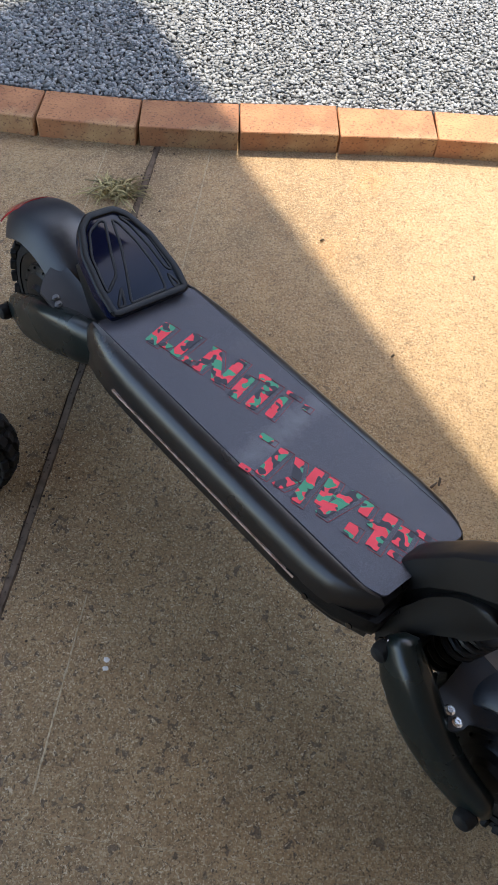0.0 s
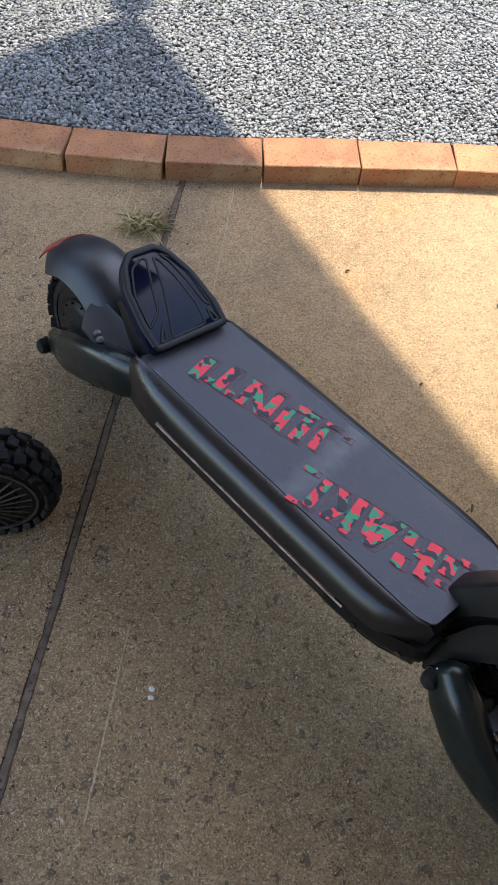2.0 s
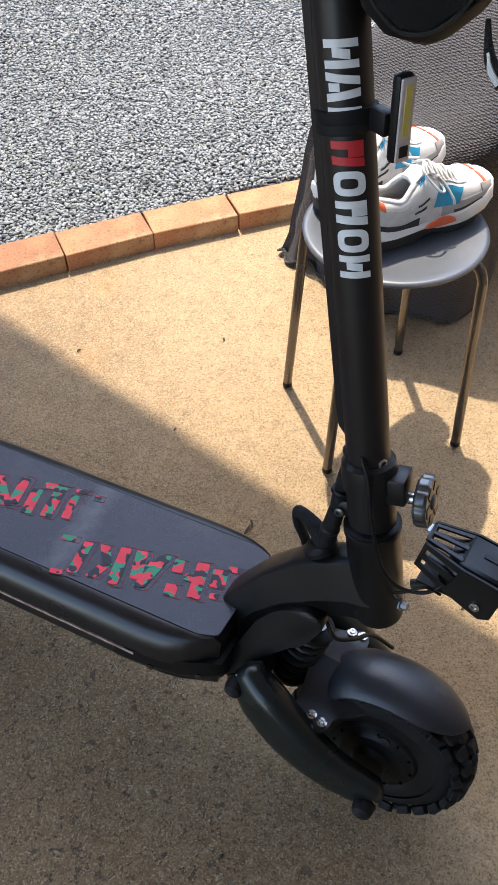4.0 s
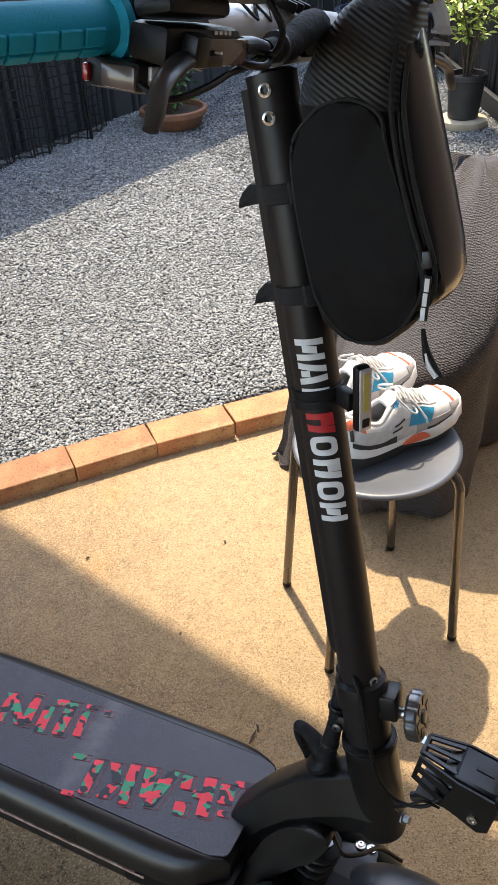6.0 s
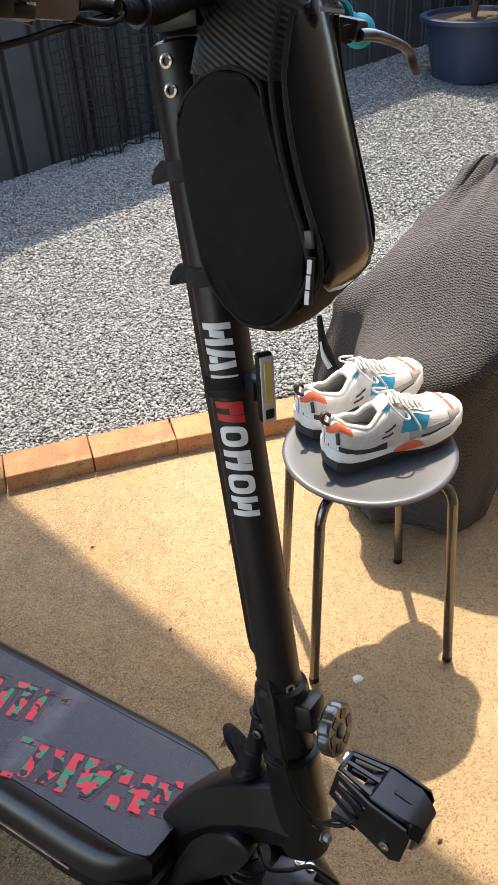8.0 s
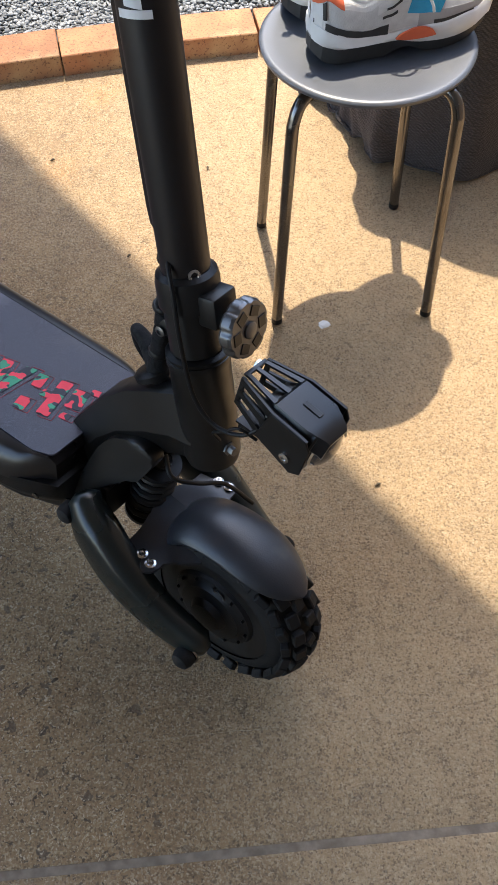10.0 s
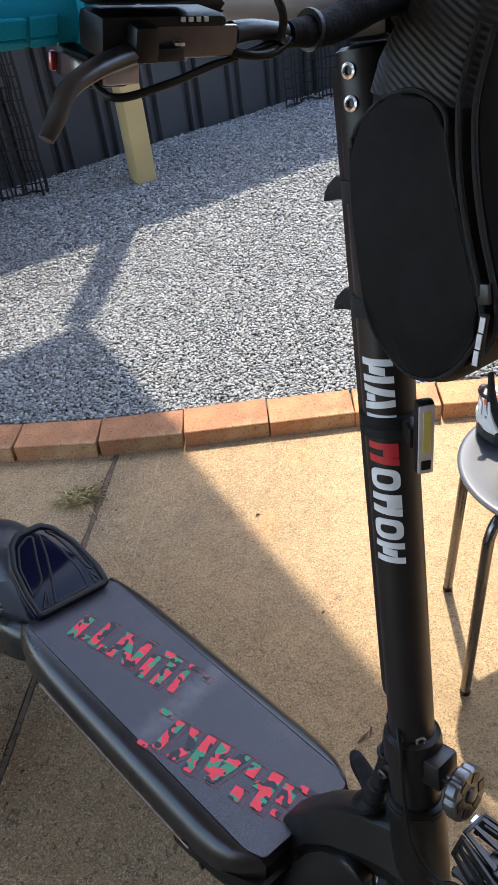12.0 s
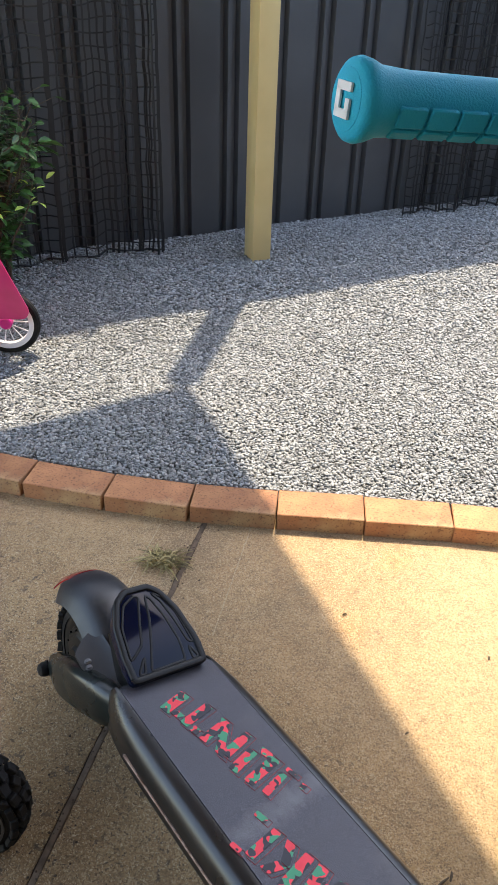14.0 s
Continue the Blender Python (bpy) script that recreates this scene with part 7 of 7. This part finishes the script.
GZ = gravel_z(3.05, 2.08) - 0.004
bm = B()
lathe(bm, [(0.10, 0), (0.135, 0.004), (0.14, 0.02), (0.14, 0.042), (0.132, 0.048), (0.01, 0.048)], (3.05, 2.08, GZ), Z, 40)
tagged(part("stone_paver", bm, "saucer"), "round pale stone disc lying on the gravel", "stone disc")
build_pot("plant_pot", (3.05, 2.08, GZ + 0.048), 0.085, 0.105, 0.235, "pot_black", "black plastic nursery pot on a round stone disc", lip=0.008)
build_plant("potted_shrub", (3.05, 2.08, GZ + 0.265), 0.66, 0.34, 12, 44, 0.056, "leaf_lime", "lime-green leafy shrub growing in a black pot", seed=4, low=0.3)
GZ2 = gravel_z(3.42, 3.49) - 0.004
build_pot("plant_pot", (3.42, 3.49, GZ2), 0.25, 0.33, 0.40, "pot_blue", "large dark blue glazed pot on the gravel", lip=0.03)
build_plant("potted_tree", (3.42, 3.49, GZ2 + 0.37), 0.86, 0.26, 7, 30, 0.085, "leaf", "young green tree growing in a large blue pot", "tree", seed=9, low=0.35)
GZ3 = gravel_z(1.60, 2.88) - 0.004
build_pot("planter_bowl", (1.60, 2.88, GZ3), 0.15, 0.185, 0.105, "terracotta", "low terracotta planter bowl by the fence", lip=0.012)
build_plant("planter_shrub", (1.60, 2.88, GZ3 + 0.08), 0.42, 0.26, 16, 26, 0.05, "leaf", "dark green leafy plant in a terracotta bowl", seed=12, low=0.1)
build_plant("shrub", (-1.24, 1.36, gravel_z(-1.24, 1.36)), 0.76, 0.30, 26, 44, 0.062, "leaf", "glossy dark green shrub growing by the netting", seed=21, low=0.08)
build_plant("shrub", (-1.18, 1.33, gravel_z(-1.18, 1.33)), 0.58, 0.30, 7, 12, 0.055, "leaf_lime", "fresh light green shoots of a shrub by the netting", seed=25, low=0.5)

# ---- child's pink tricycle ----
TH = Vector((-1.005, 0.84, gravel_z(-1.005, 0.84) + 0.118))
trike = empty("toy_tricycle", Matrix.Translation((TH.x, TH.y, TH.z - 0.118)) @ pose(0, 0, 0, 0, 0, 6), "pink plastic child's tricycle with white spoked wheel", "tricycle")
H = Vector((0, 0, 0.118))
for c in (H, H + Vector((-0.36, 0.16, 0)), H + Vector((-0.36, -0.16, 0))):
    bm = B()
    lathe(bm, [(0.098, -0.014), (0.112, -0.014), (0.118, -0.007), (0.118, 0.007), (0.112, 0.014), (0.098, 0.014)], c, Y, 44, cap=False)
    lathe(bm, [(0.0981, -0.0139), (0.0981, 0.0139)], c, Y, 44, cap=False)
    w = part("wheel", bm, "rubber", trike, "small grey-black tyre with a white rim")
    bm = B()
    lathe(bm, [(0.080, -0.010), (0.098, -0.012), (0.098, 0.012), (0.080, 0.010), (0.080, -0.010)], c, Y, 44, cap=False)
    part("rim", bm, "white_plastic", w)
    for k in range(14):
        a = 2 * math.pi * k / 14
        d = Vector((math.cos(a), 0, math.sin(a)))
        bm = B()
        tube(bm, [c + d * 0.015 + Y * 0.006 * (-1) ** k, c + d * 0.086], 0.0019, n=6)
        part("spoke", bm, "white_plastic", w)
    bm = B()
    lathe(bm, [(0.018, -0.022), (0.022, -0.018), (0.022, 0.018), (0.018, 0.022)], c, Y, 20)
    part("hub", bm, "hot_pink", w)
bm = B()
prism(bm, rounded([(-0.105, 0.295), (0.012, 0.295), (0.098, 0.060), (0.080, 0.030), (-0.075, 0.030)], 0.02, 4), lambda u, v, w: H + Vector((u, -0.045 + w - 0.10 * (v - 0.03), v)), 0.005, bevel=0.0015)
part("mudguard_panel", bm, "pink", trike, "flat pink panel over the front wheel")
for pts, r in (([(-0.02, -0.055, 0.0), (-0.055, -0.060, 0.10), (-0.075, -0.075, 0.24), (-0.08, -0.08, 0.34)], 0.010), ([(-0.02, 0.05, 0.0), (-0.055, 0.055, 0.10), (-0.075, 0.0, 0.24)], 0.010),
               ([(-0.20, -0.09, 0.245), (-0.09, -0.085, 0.250), (-0.035, -0.085, 0.235), (-0.045, -0.085, 0.20), (-0.13, -0.085, 0.15), (-0.22, -0.09, 0.09)], 0.012),
               ([(-0.02, -0.06, 0.0), (-0.07, -0.075, -0.045), (-0.12, -0.085, -0.06)], 0.009), ([(-0.08, 0.0, 0.22), (-0.22, 0.0, 0.12), (-0.36, 0.0, 0.02)], 0.014), ([(-0.36, -0.16, 0.0), (-0.36, 0.16, 0.0)], 0.010)):
    bm = B()
    tube(bm, [H + Vector(p) for p in pts], r, n=12, steps=6)
    part("frame_tube", bm, "hot_pink", trike)
bm = B()
box(bm, H + Vector((-0.125, -0.085, -0.068)), (0.075, 0.05, 0.02), rotation(0, 10, 0), bevel=0.006)
part("pedal", bm, "hot_pink", trike)
bm = B()
prism(bm, rounded([(-0.42, 0.06), (-0.22, 0.06), (-0.19, 0.10), (-0.30, 0.13), (-0.40, 0.24), (-0.44, 0.24)], 0.02), lambda u, v, w: H + Vector((u, -0.09 + w, v)), 0.18, bevel=0.008)
part("saddle", bm, "pink", trike)

# ---- wheel of another parked scooter ----
OW = Vector((-0.493, -0.930, 0.0))
other = empty("scooter_wheel", Matrix.Translation(OW) @ pose(0, 0, 0, 0, 0, 4), "black off-road wheel with fine spokes, standing on the patio", "wheel")
build_wheel(other, (0, 0, 0.127), 0.127, spokes=26, label="black cast wheel with thin grey spokes")
bm = B()
tube(bm, [(0, 0.052, 0.127), (-0.05, 0.075, 0.15), (-0.16, 0.08, 0.21)], 0.014, n=12)
part("swing_arm", bm, "black", other)

# ---- litter on the slabs ----
rng = random.Random(31)
tuft = empty("grass_tuft", Matrix.Translation((-0.277, -0.165, 0)), "dry and green grass tuft growing from the joint", "grass")
bm = B()
for i in range(110):
    a = rng.uniform(0, 2 * math.pi)
    r = rng.uniform(0.02, 0.085)
    p0 = Vector((rng.uniform(-0.03, 0.03), rng.uniform(-0.018, 0.018), -0.004))
    p1 = p0 + Vector((math.cos(a) * r * 0.5, math.sin(a) * r * 0.5 * 0.7, rng.uniform(0.008, 0.03)))
    p2 = p0 + Vector((math.cos(a) * r, math.sin(a) * r * 0.7, rng.uniform(0.002, 0.018)))
    tube(bm, [p0, p1, p2], [0.0024, 0.0021, 0.0008], n=4, steps=3)
tagged(part("foliage", bm, "straw", tuft), kind="stuff")
for x, y, a, length in ((0.336, -0.917, 40, 0.030), (0.352, -0.905, 75, 0.018), (0.18, -0.30, 10, 0.010), (0.50, -0.40, 80, 0.010), (0.30, -0.62, 30, 0.008), (0.62, -1.22, 15, 0.010), (-0.26, -0.45, 60, 0.014), (0.08, -1.42, 20, 0.010)):
    bm = B()
    d = Vector((math.cos(radians(a)), math.sin(radians(a)), 0))
    tube(bm, [-d * length / 2 + Z * 0.003, Z * 0.0045 + Vector((0.001, 0.001, 0)), d * length / 2 + Z * 0.003], [0.0016, 0.0026, 0.0012], n=6, steps=4)
    ob = part("twig", bm, "bark")
    ob.matrix_basis = Matrix.Translation((x, y, 0))
    tagged(ob, "small dark broken twig lying on the concrete", "twig", "litter on the slabs")
# the last, largest lump stands in for a sunlit-looking spot in the stool's shadow
for x, y, r in ((-0.2115, -1.2275, 0.0042), (-0.2125, -1.2405, 0.0038), (0.627, -0.873, 0.0095)):
    bm = B()
    bmesh.ops.create_icosphere(bm, subdivisions=2, radius=r)
    for v in bm.verts:
        v.co = Vector((v.co.x * 1.15, v.co.y, max(0, v.co.z * 0.35))) * (1 + 0.5 * noise.noise(v.co * 400 + Vector((r * 9000, 0, 0))))
    ob = part("pebble", bm, "shoe_sole", smooth=0)
    ob.matrix_basis = Matrix.Translation((x, y, 0))
    tagged(ob, "small white fleck on the concrete", "pebble", "litter on the slabs")
